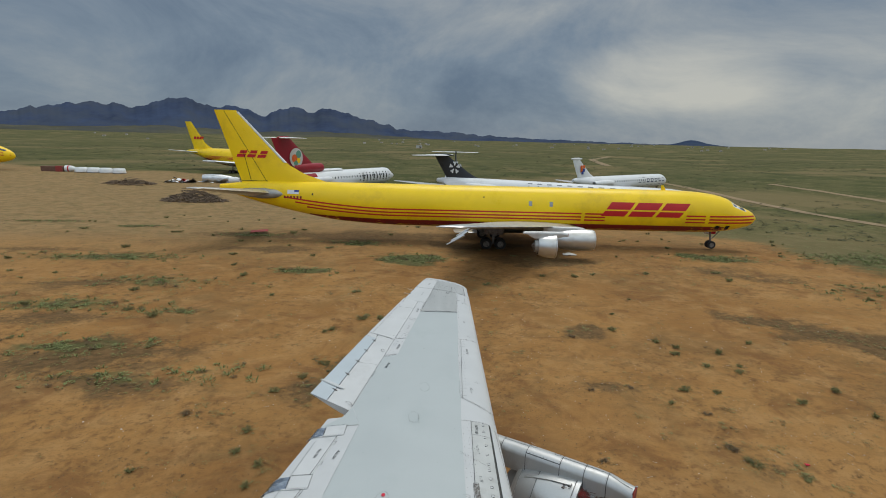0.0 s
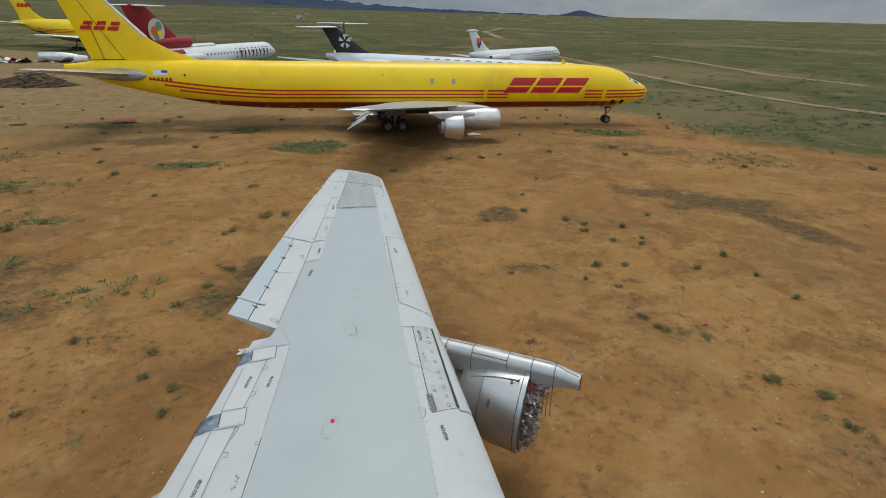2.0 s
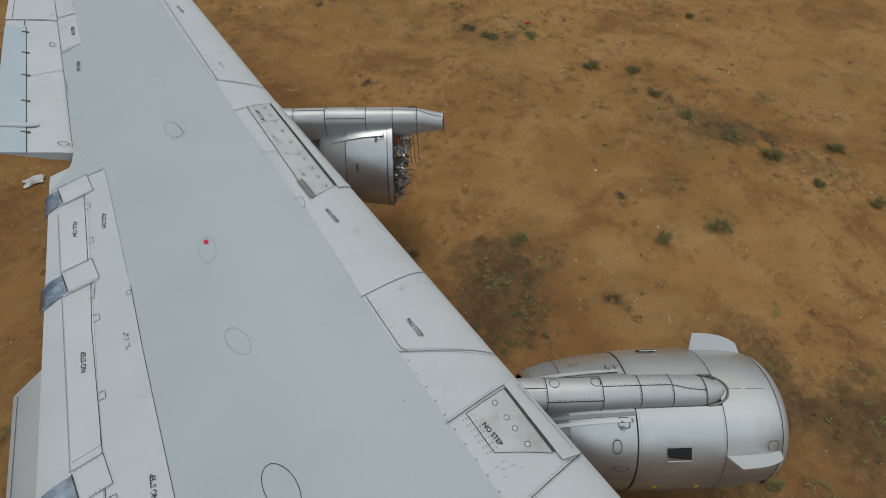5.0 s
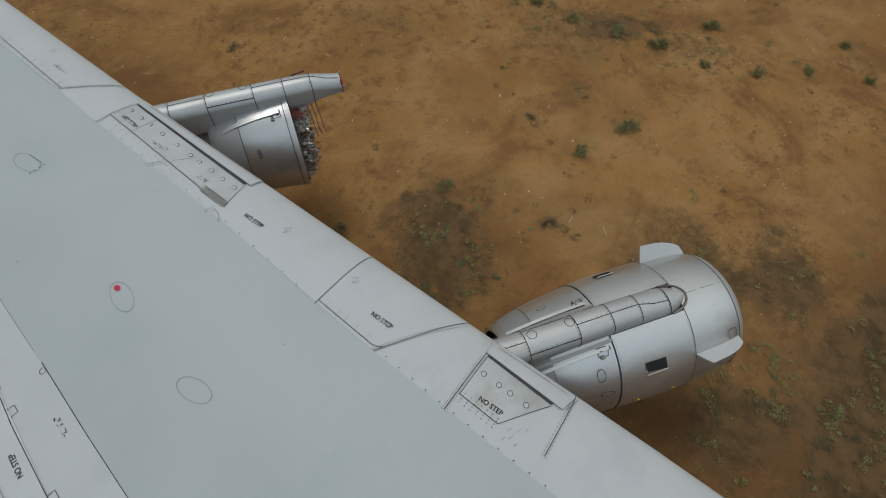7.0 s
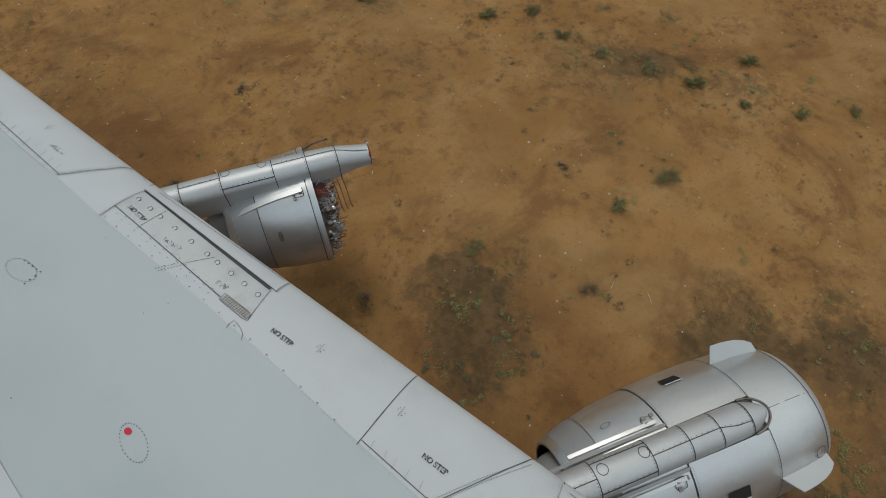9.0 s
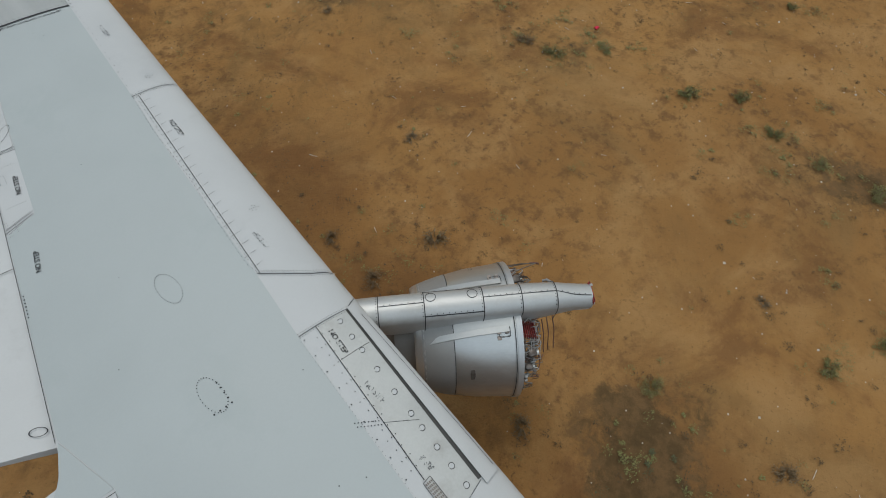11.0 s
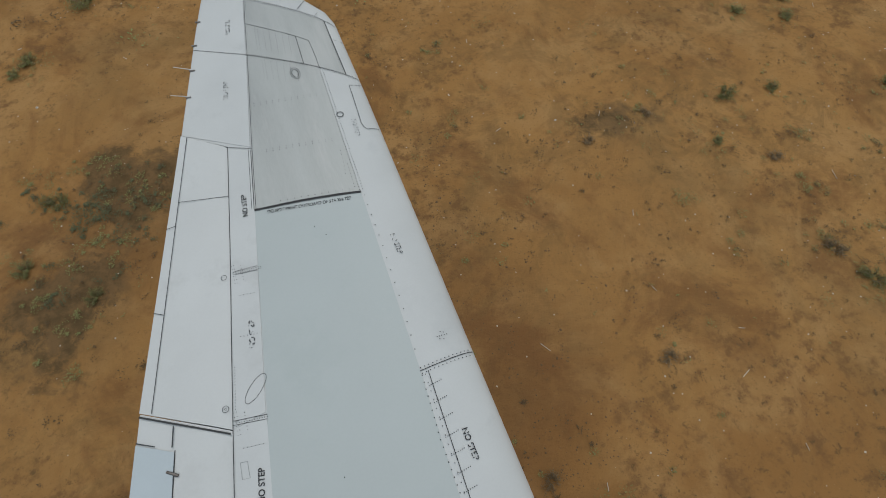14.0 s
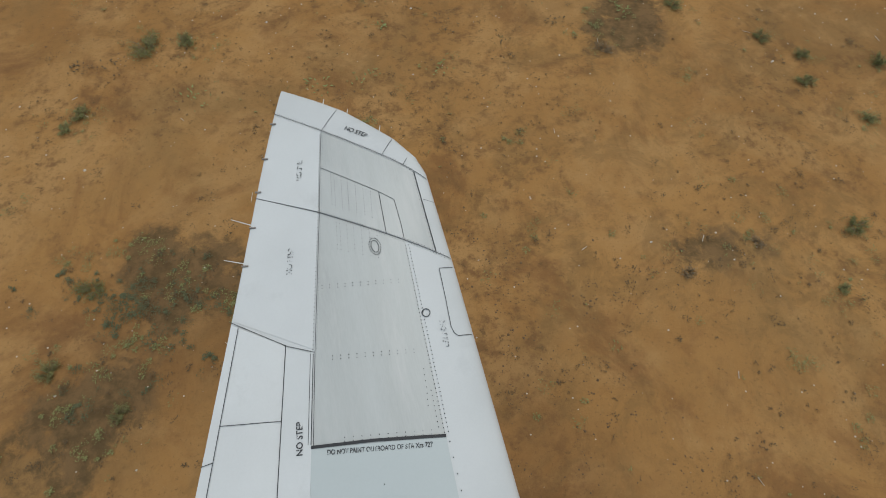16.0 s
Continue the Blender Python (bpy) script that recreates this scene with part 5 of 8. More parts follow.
def strake(side, a0, a1, q):
    """A small fin on the cowl at angle q."""
    g = Geo()
    pts = []
    for i in range(9):
        u = i / 8
        a = a0 + (a1 - a0) * u
        h = 0.25 * math.sqrt(max(0.0, 1 - u ** 2.2))
        pts.append((a, h))
    rings = []
    for a, h in pts:
        r0, r1 = cowl_r(a) - 0.02, cowl_r(a) + h
        c, s = math.cos(q), math.sin(q)
        tx, tz = -s * 0.012, c * 0.012
        b = a + 0.26 * h
        rings.append([(a, r0 * c + tx, r0 * s + tz), (b, r1 * c + tx * 0.5, r1 * s + tz * 0.5), (b, r1 * c - tx * 0.5, r1 * s - tz * 0.5), (a, r0 * c - tx, r0 * s - tz)])
    return g.loft(rings)


def full_engine(parent, m, detail=True):
    """Engine with all its cowls; strut on top."""
    body = part("engine", shell(-0.70, 0.62, thick=0.03), M_COWL, parent, "silver turbofan engine with closed cowls")
    body.matrix_basis = m
    for side, (q0, q1) in enumerate(((-math.pi / 2, math.pi / 2 - 0.225), (math.pi / 2 + 0.225, 3 * math.pi / 2))):
        part("fan_cowl", shell(0.63, 1.78, extra=0.012, thick=0.04, q0=q0, q1=q1), M_COWL, body, "silver fan cowl door")
    part("inlet_cowl", shell(1.785, 2.578, extra=0.004, thick=0.08), M_COWL, body, "silver inlet cowl")
    lip = [(2.58, 0.906), (2.63, 0.886), (2.683, 0.856), (2.722, 0.814), (2.733, 0.772), (2.715, 0.728), (2.66, 0.703), (2.47, 0.713), (2.2, 0.78), (1.9, 0.82)]
    part("inlet_lip", Geo().turn(lip, 48), M_BRIGHT, body, "polished inlet lip")
    part("inlet_ring", Geo().turn([(2.575, 0.909), (2.5795, 0.9125), (2.584, 0.909)], 48), M_SEAM, body)
    g = Geo()
    for i in range(28):
        q = 2 * math.pi * i / 28
        c, s = math.cos(q), math.sin(q)
        c2, s2 = math.cos(q + 0.16), math.sin(q + 0.16)
        g.add([(2.1, 0.2 * c, 0.2 * s), (2.0, 0.2 * c2, 0.2 * s2), (1.95, 0.82 * c2, 0.82 * s2), (2.12, 0.82 * c, 0.82 * s)], [(0, 1, 2, 3)])
    g.turn([(1.9, 0.82), (1.9, 0.01)], 28)
    part("fan", g, M_STEEL, body, "dark fan blades")
    part("spinner", Geo().turn([(2.0, 0.22), (2.2, 0.18), (2.4, 0.08), (2.46, 0.0)], 20), M_STEEL, body)
    part("exhaust_plug", Geo().turn([(-0.4, 0.55), (-0.75, 0.45), (-1.1, 0.2), (-1.2, 0.0)], 24), M_STEEL, body, "sooty exhaust plug")
    part("exhaust_duct", Geo().turn([(-0.69, 0.665), (-0.2, 0.70), (0.2, 0.7), (0.2, 0.0)], 32), M_DARK, body)
    part("core_nozzle", Geo().turn([(-0.2, 0.60), (-0.7, 0.54), (-0.96, 0.47), (-0.94, 0.44), (-0.4, 0.44)], 32), M_SLEEVE, body, "grey core nozzle")
    part("pylon", pylon_geo(-1.9, 1.90, 0.45, 0.42, 1.175, tail_top=1.20), M_STRUT, body, "riveted silver engine strut")
    part("strut_floor", Geo().patch(lambda u, v: (lerp(0.60, 1.95, u), 0.92 * math.cos(math.pi / 2 + 0.30 * v), 0.92 * math.sin(math.pi / 2 + 0.30 * v)), steps(0, 1, 4), steps(-1, 1, 6), 0.02), M_SLEEVE, body)
    if not detail:
        return body
    for a in (-0.23, 0.63, 1.78):
        part("cowl_seam", band(a, 0.007, 0.017), M_SEAM, body)
    part("rear_sleeve", shell(-0.60, -0.235, extra=0.003, thick=0.01), M_SLEEVE, body, "dull grey rear sleeve")
    # dark sealed edge round the strut's nose
    g = Geo()
    edge = [(1.60 + 0.32 * math.sin(t), 0.212 * math.cos(t)) for t in steps(0, math.pi, 18)]
    path = [(a, y, math.sqrt(max(0.05, (cowl_r(a) + 0.008) ** 2 - y * y))) for a, y in edge]
    g.tube(path, 0.017, 6)
    part("strut_seal", g, M_STEEL, body, "dark rubber seal round the strut")
    for side in (0, 1):
        y = -0.25 if side == 0 else 0.25
        g = Geo().patch(lambda u, v: (lerp(-1.0, 0.64, u), y + (0.04 if y > 0 else -0.04) * v, math.sqrt(max(0.04, cowl_r(lerp(-0.7, 0.64, u)) ** 2 - y * y)) + 0.02 - 0.02 * v), steps(0, 1, 6), steps(0, 1, 2), 0.02)
        part("strut_fairing", g, M_SLEEVE, body)
        g = Geo().patch(lambda u, v: (lerp(-0.6, 0.55, u), y * (1.28 + 0.18 * v), math.sqrt(max(0.04, cowl_r(lerp(-0.6, 0.55, u)) ** 2 - (y * 1.3) ** 2)) + 0.025 - 0.012 * v), steps(0, 1, 6), steps(0, 1, 2), 0.01)
        part("hinge_fairing", g, M_COWL, body)
    for q, a in ((math.pi / 2 - 0.42, 0.50), (math.pi / 2 + 0.42, 0.50)):
        r = cowl_r(a) + 0.006
        g = Geo()
        for da, dq in ((-0.06, -0.05), (0.06, -0.05), (-0.06, 0.05)):
            g.box((a + da, r * math.cos(q + dq), r * math.sin(q + dq)), (0.05, 0.05, 0.02))
        part("latch", g, M_STEEL, body, "dark cowl latch")
    part("strake", strake(1, 1.79, 2.56, math.pi / 2 + 0.905), M_SKIN, body, "grey cowl strake")
    part("strake", strake(-1, 1.79, 2.56, math.pi / 2 - 0.905), M_SKIN, body, "grey cowl strake")
    for q, a0, a1 in ((math.pi - 0.825, 1.00, 1.31), (0.62, 1.0, 1.26)):
        g = Geo().patch(lambda u, v: (lerp(a0, a1, u), (cowl_r(a0) + 0.022 + 0.02 * v) * math.cos(q + 0.16 * v * (0.75 + 0.25 * u)), (cowl_r(a0) + 0.022 + 0.02 * v) * math.sin(q + 0.16 * v * (0.75 + 0.25 * u))), steps(0, 1, 3), steps(0, 1, 3))
        part("open_hatch", g, M_DARK, body, "open dark vent hatch")
        g = Geo().tube([(lerp(a0, a1, u), (cowl_r(a0) + 0.045) * math.cos(q + 0.17), (cowl_r(a0) + 0.045) * math.sin(q + 0.17)) for u in (0, 0.3, 0.7, 1)], 0.006, 5)
        part("hatch_rim", g, M_PLASTIC, body, "peeling pale sealant")
    for a in (0.95, 1.52):
        q = math.pi - 0.08
        g = Geo().box((a, (cowl_r(a) + 0.016) * math.cos(q), (cowl_r(a) + 0.016) * math.sin(q)), (0.05, 0.01, 0.05))
        part("yellow_mark", g, M_YELLOW, body)
    part("cowl_seam", along(math.pi / 2, 1.93, 2.6, 0.007), M_SEAM, body)
    part("cowl_seam", along(math.pi + 0.1, 0.65, 1.77, 0.008, 0.016), M_SEAM, body)
    part("inlet_seam", along(math.pi / 2 + 0.95, 1.8, 2.6, 0.006), M_FADED, body)
    part("inlet_seam", along(math.pi / 2 - 0.95, 1.8, 2.6, 0.006), M_FADED, body)
    for q in (math.pi / 2 + 1.02, math.pi / 2 + 0.25, math.pi / 2 - 0.5):
        rivet_row(body, 2.56, q - 0.34, q + 0.34, 0.03, 0.006)
    for q, a, da, dq, sq in ((math.pi / 2 + 0.78, 2.42, 0.075, 0.075, 4.0), (math.pi / 2 + 0.72, 0.36, 0.06, 0.10, 2.5), (math.pi / 2 + 1.05, 0.42, 0.10, 0.05, 2.0), (math.pi / 2 - 0.62, 0.0, 0.07, 0.04, 2.0), (math.pi / 2 + 0.40, 0.46, 0.075, 0.075, 5.0), (math.pi / 2 - 0.40, 0.46, 0.075, 0.075, 5.0)):
        outline(body, a, q, da, dq, sq)
    for a in (0.66, 1.75):
        for s in (1, -1):
            rivet_row(body, a, math.pi / 2 + s * 0.28, math.pi / 2 + s * 1.5, 0.024, 0.018)
    pylon_details(body, -1.12, 1.175, 0.42, (-1.12, -0.54, 0.18, 0.675, 1.10, 1.565), 1.20, (-0.43, 0.11), 1.565)
    return body


def rivet_row(body, a, q0, q1, step, extra):
    """Rivet heads round the cowl at one station."""
    g, q = Geo(), q0
    ds = step if q1 > q0 else -step
    while (q1 - q) * ds > 0:
        r = cowl_r(a) + extra
        g.add([(a + 0.005 * math.cos(k), r * math.cos(q + 0.005 * math.sin(k)), r * math.sin(q + 0.005 * math.sin(k))) for k in (0, 1.26, 2.51, 3.77, 5.03)], [(0, 1, 2, 3, 4)])
        q += ds
    part("rivets", g, M_FADED, body, smooth=0)["kind"] = "stuff"


def outline(body, a, q, da, dq, sq):
    """The thin rounded outline of an access door on the cowl."""
    g, n = Geo(), 28
    ring = []
    for i in range(n):
        t = 2 * math.pi * i / n
        c, s = math.cos(t), math.sin(t)
        for k in (1.0, 0.88):
            aa = a + k * da * math.copysign(abs(c) ** (2 / sq), c)
            qq = q + k * dq * math.copysign(abs(s) ** (2 / sq), s)
            r = cowl_r(aa) + 0.018
            ring.append((aa, r * math.cos(qq), r * math.sin(qq)))
    g.add(ring, [(2 * i, 2 * i + 1, (2 * i + 3) % (2 * n), (2 * i + 2) % (2 * n)) for i in range(n)])
    part("access_door", g, M_SEAM, body)


def pylon_details(body, a0, top, w, rings, tail_top, caps, end, droop=0.0):
    """Rings, seams, rivets and round caps on the strut's back."""
    hw, n = w / 2, 12

    def crest(y, a):
        return (tail_top - top) * (1 - min(1.0, (a + 1.9) / 1.4)) - (droop * sstep(1.0, 1.7, a) if droop else 0.09 * sstep(0.9, 1.9, a)) + top - 0.16 + spine(y, hw) + 0.004

    for a in rings:
        vs = []
        for aa in (a - 0.006, a + 0.006):
            vs.append([(aa, (hw + 0.003) * math.cos(math.pi * j / n), crest(hw * math.cos(math.pi * j / n), aa)) for j in range(n + 1)])
            vs[-1] = [(aa, -hw * 0.97, vs[-1][-1][2] - 0.3)] + vs[-1][::-1] + [(aa, hw * 0.97, vs[-1][0][2] - 0.3)]
        part("strut_seam", Geo().loft(vs, False, False, closed=False), M_SEAM, body)
    # the seam runs along the back, steps down the side over one bay, and slants off at the end
    runs = [[(a0, 0.0), (rings[1], 0.0)], [(rings[1], -0.165), (rings[2], -0.165)], [(rings[1], 0.165), (rings[2], 0.165)], [(rings[2], 0.0), (rings[4], 0.0)], [(rings[4], 0.0), ((rings[4] + end) / 2, -0.05), (end, -0.06)]]
    dots = Geo()
    for run in runs:
        g = Geo()
        for (p, y0), (q, y1) in zip(run, run[1:]):
            g.patch(lambda u, v: (lerp(p, q, u), lerp(y0, y1, u) + 0.010 * v, crest(lerp(y0, y1, u) + 0.010 * v, lerp(p, q, u))), steps(0, 1, 10), [-0.5, 0.5])
            for i in range(int((q - p) / 0.075)):
                u = i * 0.075 / (q - p)
                rivet_head(dots, lerp(p, q, u), lerp(y0, y1, u) + 0.016, crest)
        part("strut_seam", g, M_SEAM, body)
    for a in rings:
        for i in range(9):
            rivet_head(dots, a - 0.022, -0.16 + 0.04 * i, crest)
    part("rivets", dots, M_SEAM, body, smooth=0)["kind"] = "stuff"
    for a in caps:
        g = Geo()
        for i in range(18):
            t0, t1 = 2 * math.pi * i / 18, 2 * math.pi * (i + 1) / 18
            g.add([(a + r * math.cos(t), 0.07 + r * math.sin(t), crest(0.07 + r * math.sin(t), a)) for t, r in ((t0, 0.060), (t1, 0.060), (t1, 0.068), (t0, 0.068))], [(0, 1, 2, 3)])
        part("strut_cap", g, M_SEAM, body)


def rivet_head(g, a, y, crest):
    g.add([(a + 0.0065 * math.cos(k), y + 0.0065 * math.sin(k), crest(y + 0.0065 * math.sin(k), a) + 0.001) for k in (0, 1.26, 2.51, 3.77, 5.03)], [(0, 1, 2, 3, 4)])


def core_a(r):
    """How far forward the bare core bulges at radius r."""
    return 0.64 + 0.24 * (1 - min(1.0, (r / 0.93) ** 2))


def stripped_engine(parent, m, detail=True):
    """Engine whose inlet and fan cowls are gone: rear cowl, strut with a torn front, bare pipework."""
    body = part("engine", shell(-0.70, 0.665, thick=0.035), M_COWL, parent, "turbofan stripped of its front cowls, pipework bare")
    body.matrix_basis = m
    part("cowl_rim", band(0.635, 0.075, 0.010), M_BRIGHT, body, "bright front rim of the rear cowl")
    part("cowl_rim", band(0.575, 0.010, 0.014), M_SEAM, body)
    part("exhaust_duct", Geo().turn([(-0.69, 0.665), (-0.2, 0.70), (0.2, 0.7), (0.2, 0.0)], 32), M_DARK, body)
    part("exhaust_plug", Geo().turn([(-0.4, 0.5), (-0.75, 0.42), (-1.1, 0.2), (-1.2, 0.0)], 24), M_STEEL, body, "sooty exhaust plug")
    part("core_nozzle", Geo().turn([(-0.2, 0.60), (-0.7, 0.54), (-0.96, 0.47), (-0.94, 0.44), (-0.4, 0.44)], 32), M_SLEEVE, body, "grey core nozzle")
    for q, a, da, dq, sq in ((math.pi / 2 + 0.40, 0.44, 0.075, 0.075, 5.0), (math.pi / 2 - 0.40, 0.44, 0.075, 0.075, 5.0), (math.pi / 2 - 0.85, 0.16, 0.025, 0.07, 3.0)):
        outline(body, a, q, da, dq, sq)
    part("core_case", Geo().turn([(0.3, 0.885), (0.56, 0.885)] + [(core_a(r), r) for r in (0.86, 0.8, 0.7, 0.55, 0.4, 0.2, 0.0)], 36), M_STEEL, body, "sooty engine casing")
    pyl = part("pylon", pylon_geo(-1.9, 1.62, 0.62, 0.41, 1.175, nose=False, tail_top=1.14, cut=1.0), M_STRUT, body, "riveted silver engine strut, cut off at the front")
    g = Geo().box((1.625, 0, 0.93), (0.03, 0.29, 0.24), 0, 0.01)
    part("strut_bulkhead", g, M_RED, body, "red primed strut bulkhead")
    part("strut_flange", Geo().box((1.42, 0, 0.815), (0.40, 0.29, 0.018), 0, 0.006), M_SLEEVE, body, "bent flange under the strut")
    g = Geo()
    g.box((1.635, 0.09, 1.045), (0.04, 0.03, 0.02), 0.2)
    part("torn_edge", g, M_SLEEVE, body, "torn metal edge of the strut")
    g = Geo().box((1.64, -0.11, 0.90), (0.06, 0.015, 0.05), -0.1)
    part("torn_edge", g, M_SLEEVE, body, "torn metal edge of the strut")
    if not detail:
        return body
    # louvred red panel and pipes under the strut
    for i in range(7):
        part("panel_rib", Geo().box((0.69 + 0.028 * i, -0.33, 0.79 - 0.012 * i), (0.009, 0.22, 0.07), 0, 0.003), M_RED, body, "red primed rib")
    rnd = random.Random(5)
    for i in range(230):
        q = rnd.uniform(-0.3, math.pi + 0.3) if i < 120 else rnd.uniform(-math.pi, 0)
        r0 = rnd.uniform(0.42, 0.87)
        a, rad = core_a(r0) + (rnd.uniform(0.03, 0.20) if i < 120 else rnd.uniform(0.02, 0.10)), rnd.uniform(0.004, 0.010)
        if i % 3:
            # pipe led round the casing, with a bend at each end
            dq = rnd.uniform(0.08, 0.35) * rnd.choice((1, -1))
            pts = [(a - 0.06, (r0 - 0.01) * math.cos(q), (r0 - 0.01) * math.sin(q)), (a - 0.01, r0 * math.cos(q + 0.04 * dq), r0 * math.sin(q + 0.04 * dq))]
            pts += [(a + 0.03 * math.sin(3.1 * k), r0 * math.cos(q + dq * k), r0 * math.sin(q + dq * k)) for k in (0.15, 0.4, 0.65, 0.85)]
            pts.append((a - 0.05, (r0 - 0.03) * math.cos(q + dq), (r0 - 0.03) * math.sin(q + dq)))
        else:
            pts = [(a - 0.05, r0 * math.cos(q), r0 * math.sin(q)), (a + 0.05, r0 * math.cos(q + 0.01), r0 * math.sin(q + 0.01)), (a + rnd.uniform(0.055, 0.08), (r0 - rnd.uniform(0.0, 0.1)) * math.cos(q + rnd.uniform(-0.05, 0.05)), (r0 - 0.02) * math.sin(q + 0.02))]
        part("pipe", Geo().tube(pts, rad, 5), rnd.choice((M_METAL, M_STEEL, M_RUST, M_STEEL, M_SLEEVE, M_SLEEVE)), body)
    for (a, y, z), size in (((0.80, -0.58, 0.58), (0.12, 0.11, 0.10)), ((0.77, -0.70, 0.38), (0.10, 0.09, 0.11)), ((0.76, 0.45, 0.66), (0.12, 0.10, 0.09)), ((0.72, -0.79, 0.05), (0.09, 0.06, 0.16))):
        box_ = part("gearbox", Geo().box((a, y, z), size, 0.15, 0.02), M_STEEL, body, "grey accessory gearbox")
        part("gearbox_cap", Geo().turn([(0.0, size[1] * 0.3), (0.03, size[1] * 0.3), (0.035, size[1] * 0.2), (0.035, 0.0)], 12, "x", (a + size[0] / 2, y, z)), M_METAL, box_)
    for i in range(70):
        # finer lines over the top of the core
        q, r0 = rnd.uniform(0.35, math.pi - 0.35), rnd.uniform(0.74, 0.87)
        a, dq = core_a(r0) + rnd.uniform(0.05, 0.24), rnd.uniform(0.05, 0.22) * rnd.choice((1, -1))
        pts = [(a - 0.10, r0 * math.cos(q), r0 * math.sin(q)), (a, r0 * math.cos(q + 0.1 * dq), r0 * math.sin(q + 0.1 * dq)), (a + rnd.uniform(-0.02, 0.05), r0 * math.cos(q + 0.6 * dq), r0 * math.sin(q + 0.6 * dq)), (a - 0.08, (r0 - 0.03) * math.cos(q + dq), (r0 - 0.03) * math.sin(q + dq))]
        part("pipe", Geo().tube(pts, rnd.uniform(0.004, 0.008), 5), rnd.choice((M_METAL, M_STEEL, M_RUST, M_SLEEVE)), body)
    for i in range(34):
        q = rnd.uniform(0.0, math.pi)
        r = rnd.uniform(0.5, 0.86)
        part("accessory", Geo().box((core_a(r) + rnd.uniform(0.02, 0.16), r * math.cos(q), r * math.sin(q)), (rnd.uniform(0.04, 0.10), rnd.uniform(0.03, 0.08), rnd.uniform(0.03, 0.08)), rnd.uniform(0, 1), 0.012), rnd.choice((M_STEEL, M_STEEL, M_SLEEVE)), body)
    for a, y in ((0.98, -0.20), (1.05, -0.17), (1.13, -0.15)):
        part("dangling_pipe", Geo().tube([(a, y, 0.74), (a + 0.02, y - 0.16, 0.62), (a + 0.03, y - 0.26, 0.42), (a + 0.05, y - 0.30, 0.30)], 0.008, 6), M_RUST, body, "brown broken pipe")
    # bent rods standing out on the outboard side
    tip = (1.06, 0.60, 0.80)
    for foot in ((0.62, 0.44, 0.80), (0.66, 0.66, 0.62), (0.64, 0.74, 0.50)):
        mid = tuple(lerp(foot[k], tip[k], 0.55) + (0.03 if k == 2 else 0) for k in range(3))
        part("dangling_pipe", Geo().tube([foot, mid, tip], 0.007, 6), M_STEEL, body, "thin bent rod")
    part("dangling_pipe", Geo().tube([(0.98, 0.63, 0.76), tip, (1.09, 0.58, 0.81)], 0.016, 6), M_RUST, body, "brown rod end")
    part("dangling_pipe", Geo().tube([(1.24, 0.18, 0.78), (1.22, 0.30, 0.77), (1.17, 0.36, 0.74), (1.12, 0.37, 0.70)], 0.02, 8), M_SLEEVE, body, "bent grey duct end")
    for k in range(8):
        q = math.pi + 0.05 + 0.09 * k
        r = 0.87 - 0.01 * k
        part("dangling_pipe", Geo().tube([(0.58, r * math.cos(q), r * math.sin(q)), (0.68, r * math.cos(q + 0.05), r * math.sin(q + 0.05) - 0.01), (0.66 + 0.02 * (k % 3), r * math.cos(q + 0.1), r * math.sin(q + 0.1) - 0.12)], 0.007, 5), (M_RUST, M_STEEL)[k % 2], body)
    # hinge edge of the missing cowl
    for y in (-0.3, 0.3):
        g = Geo().patch(lambda u, v: (lerp(-0.62, 0.5, u), y * (1.0 + 0.25 * v), math.sqrt(max(0.04, cowl_r(lerp(-0.7, 0.6, u)) ** 2 - y * y)) + 0.015 - 0.02 * v), steps(0, 1, 6), steps(0, 1, 2), 0.02)
        part("hinge_fairing", g, M_COWL, body)
    part("cowl_seam", band(-0.20, 0.010, 0.006), M_SEAM, body)
    part("rear_sleeve", shell(-0.60, -0.205, extra=0.003, thick=0.01), M_SLEEVE, body, "dull grey rear sleeve")
    part("cowl_seam", band(-0.62, 0.10, 0.004), M_BRIGHT, body)
    for q, a in ((math.pi / 2 + 0.44, 0.42), (math.pi / 2 - 0.44, 0.42)):
        r = cowl_r(a) + 0.006
        g = Geo()
        for da, dq in ((-0.05, -0.04), (0.05, -0.04), (-0.05, 0.04)):
            g.box((a + da, r * math.cos(q + dq), r * math.sin(q + dq)), (0.05, 0.05, 0.02))
        part("latch", g, M_STEEL, body, "dark cowl latch")
    q = math.pi - 0.546
    part("vent", Geo().patch(lambda u, v: (0.015 + 0.032 * u * (1 - 0.25 * v * v), (cowl_r(0.015) + 0.006) * math.cos(q + 0.09 * v), (cowl_r(0.015) + 0.006) * math.sin(q + 0.09 * v)), steps(-1, 1, 2), steps(-1, 1, 8), 0.003), M_STEEL, body, "small oval vent")
    pylon_details(body, -1.12, 1.175, 0.41, (-1.12, -0.55, 0.19, 0.68, 1.13), 1.14, (-0.465, 0.06), 1.60, 0.11)
    return body


full_engine(wing, pose(OUT[0] * 4.235, OUT[1] * 4.235, 1.49, 0, 0, -33.1))
stripped_engine(wing, pose(OUT[0] * 9.595 - FWD[0] * 3.25, OUT[1] * 9.595 - FWD[1] * 3.25, 1.72, 0, 0, -33.1))

# ---- airliners: local x runs aft from the nose, y to port, z up from the wheels ----


def fuselage(top, low, half, s_list, n=36, zc=None):
    """Rings of a body whose top, bottom and half-width follow tables over the distance from the nose."""
    rings = []
    for s in s_list:
        t, b, w = table(top, s), table(low, s), table(half, s)
        c, r = (t + b) / 2, (t - b) / 2
        rings.append([(s, w * math.cos(2 * math.pi * j / n), c + r * math.sin(2 * math.pi * j / n)) for j in range(n)])
    return Geo().loft(rings)


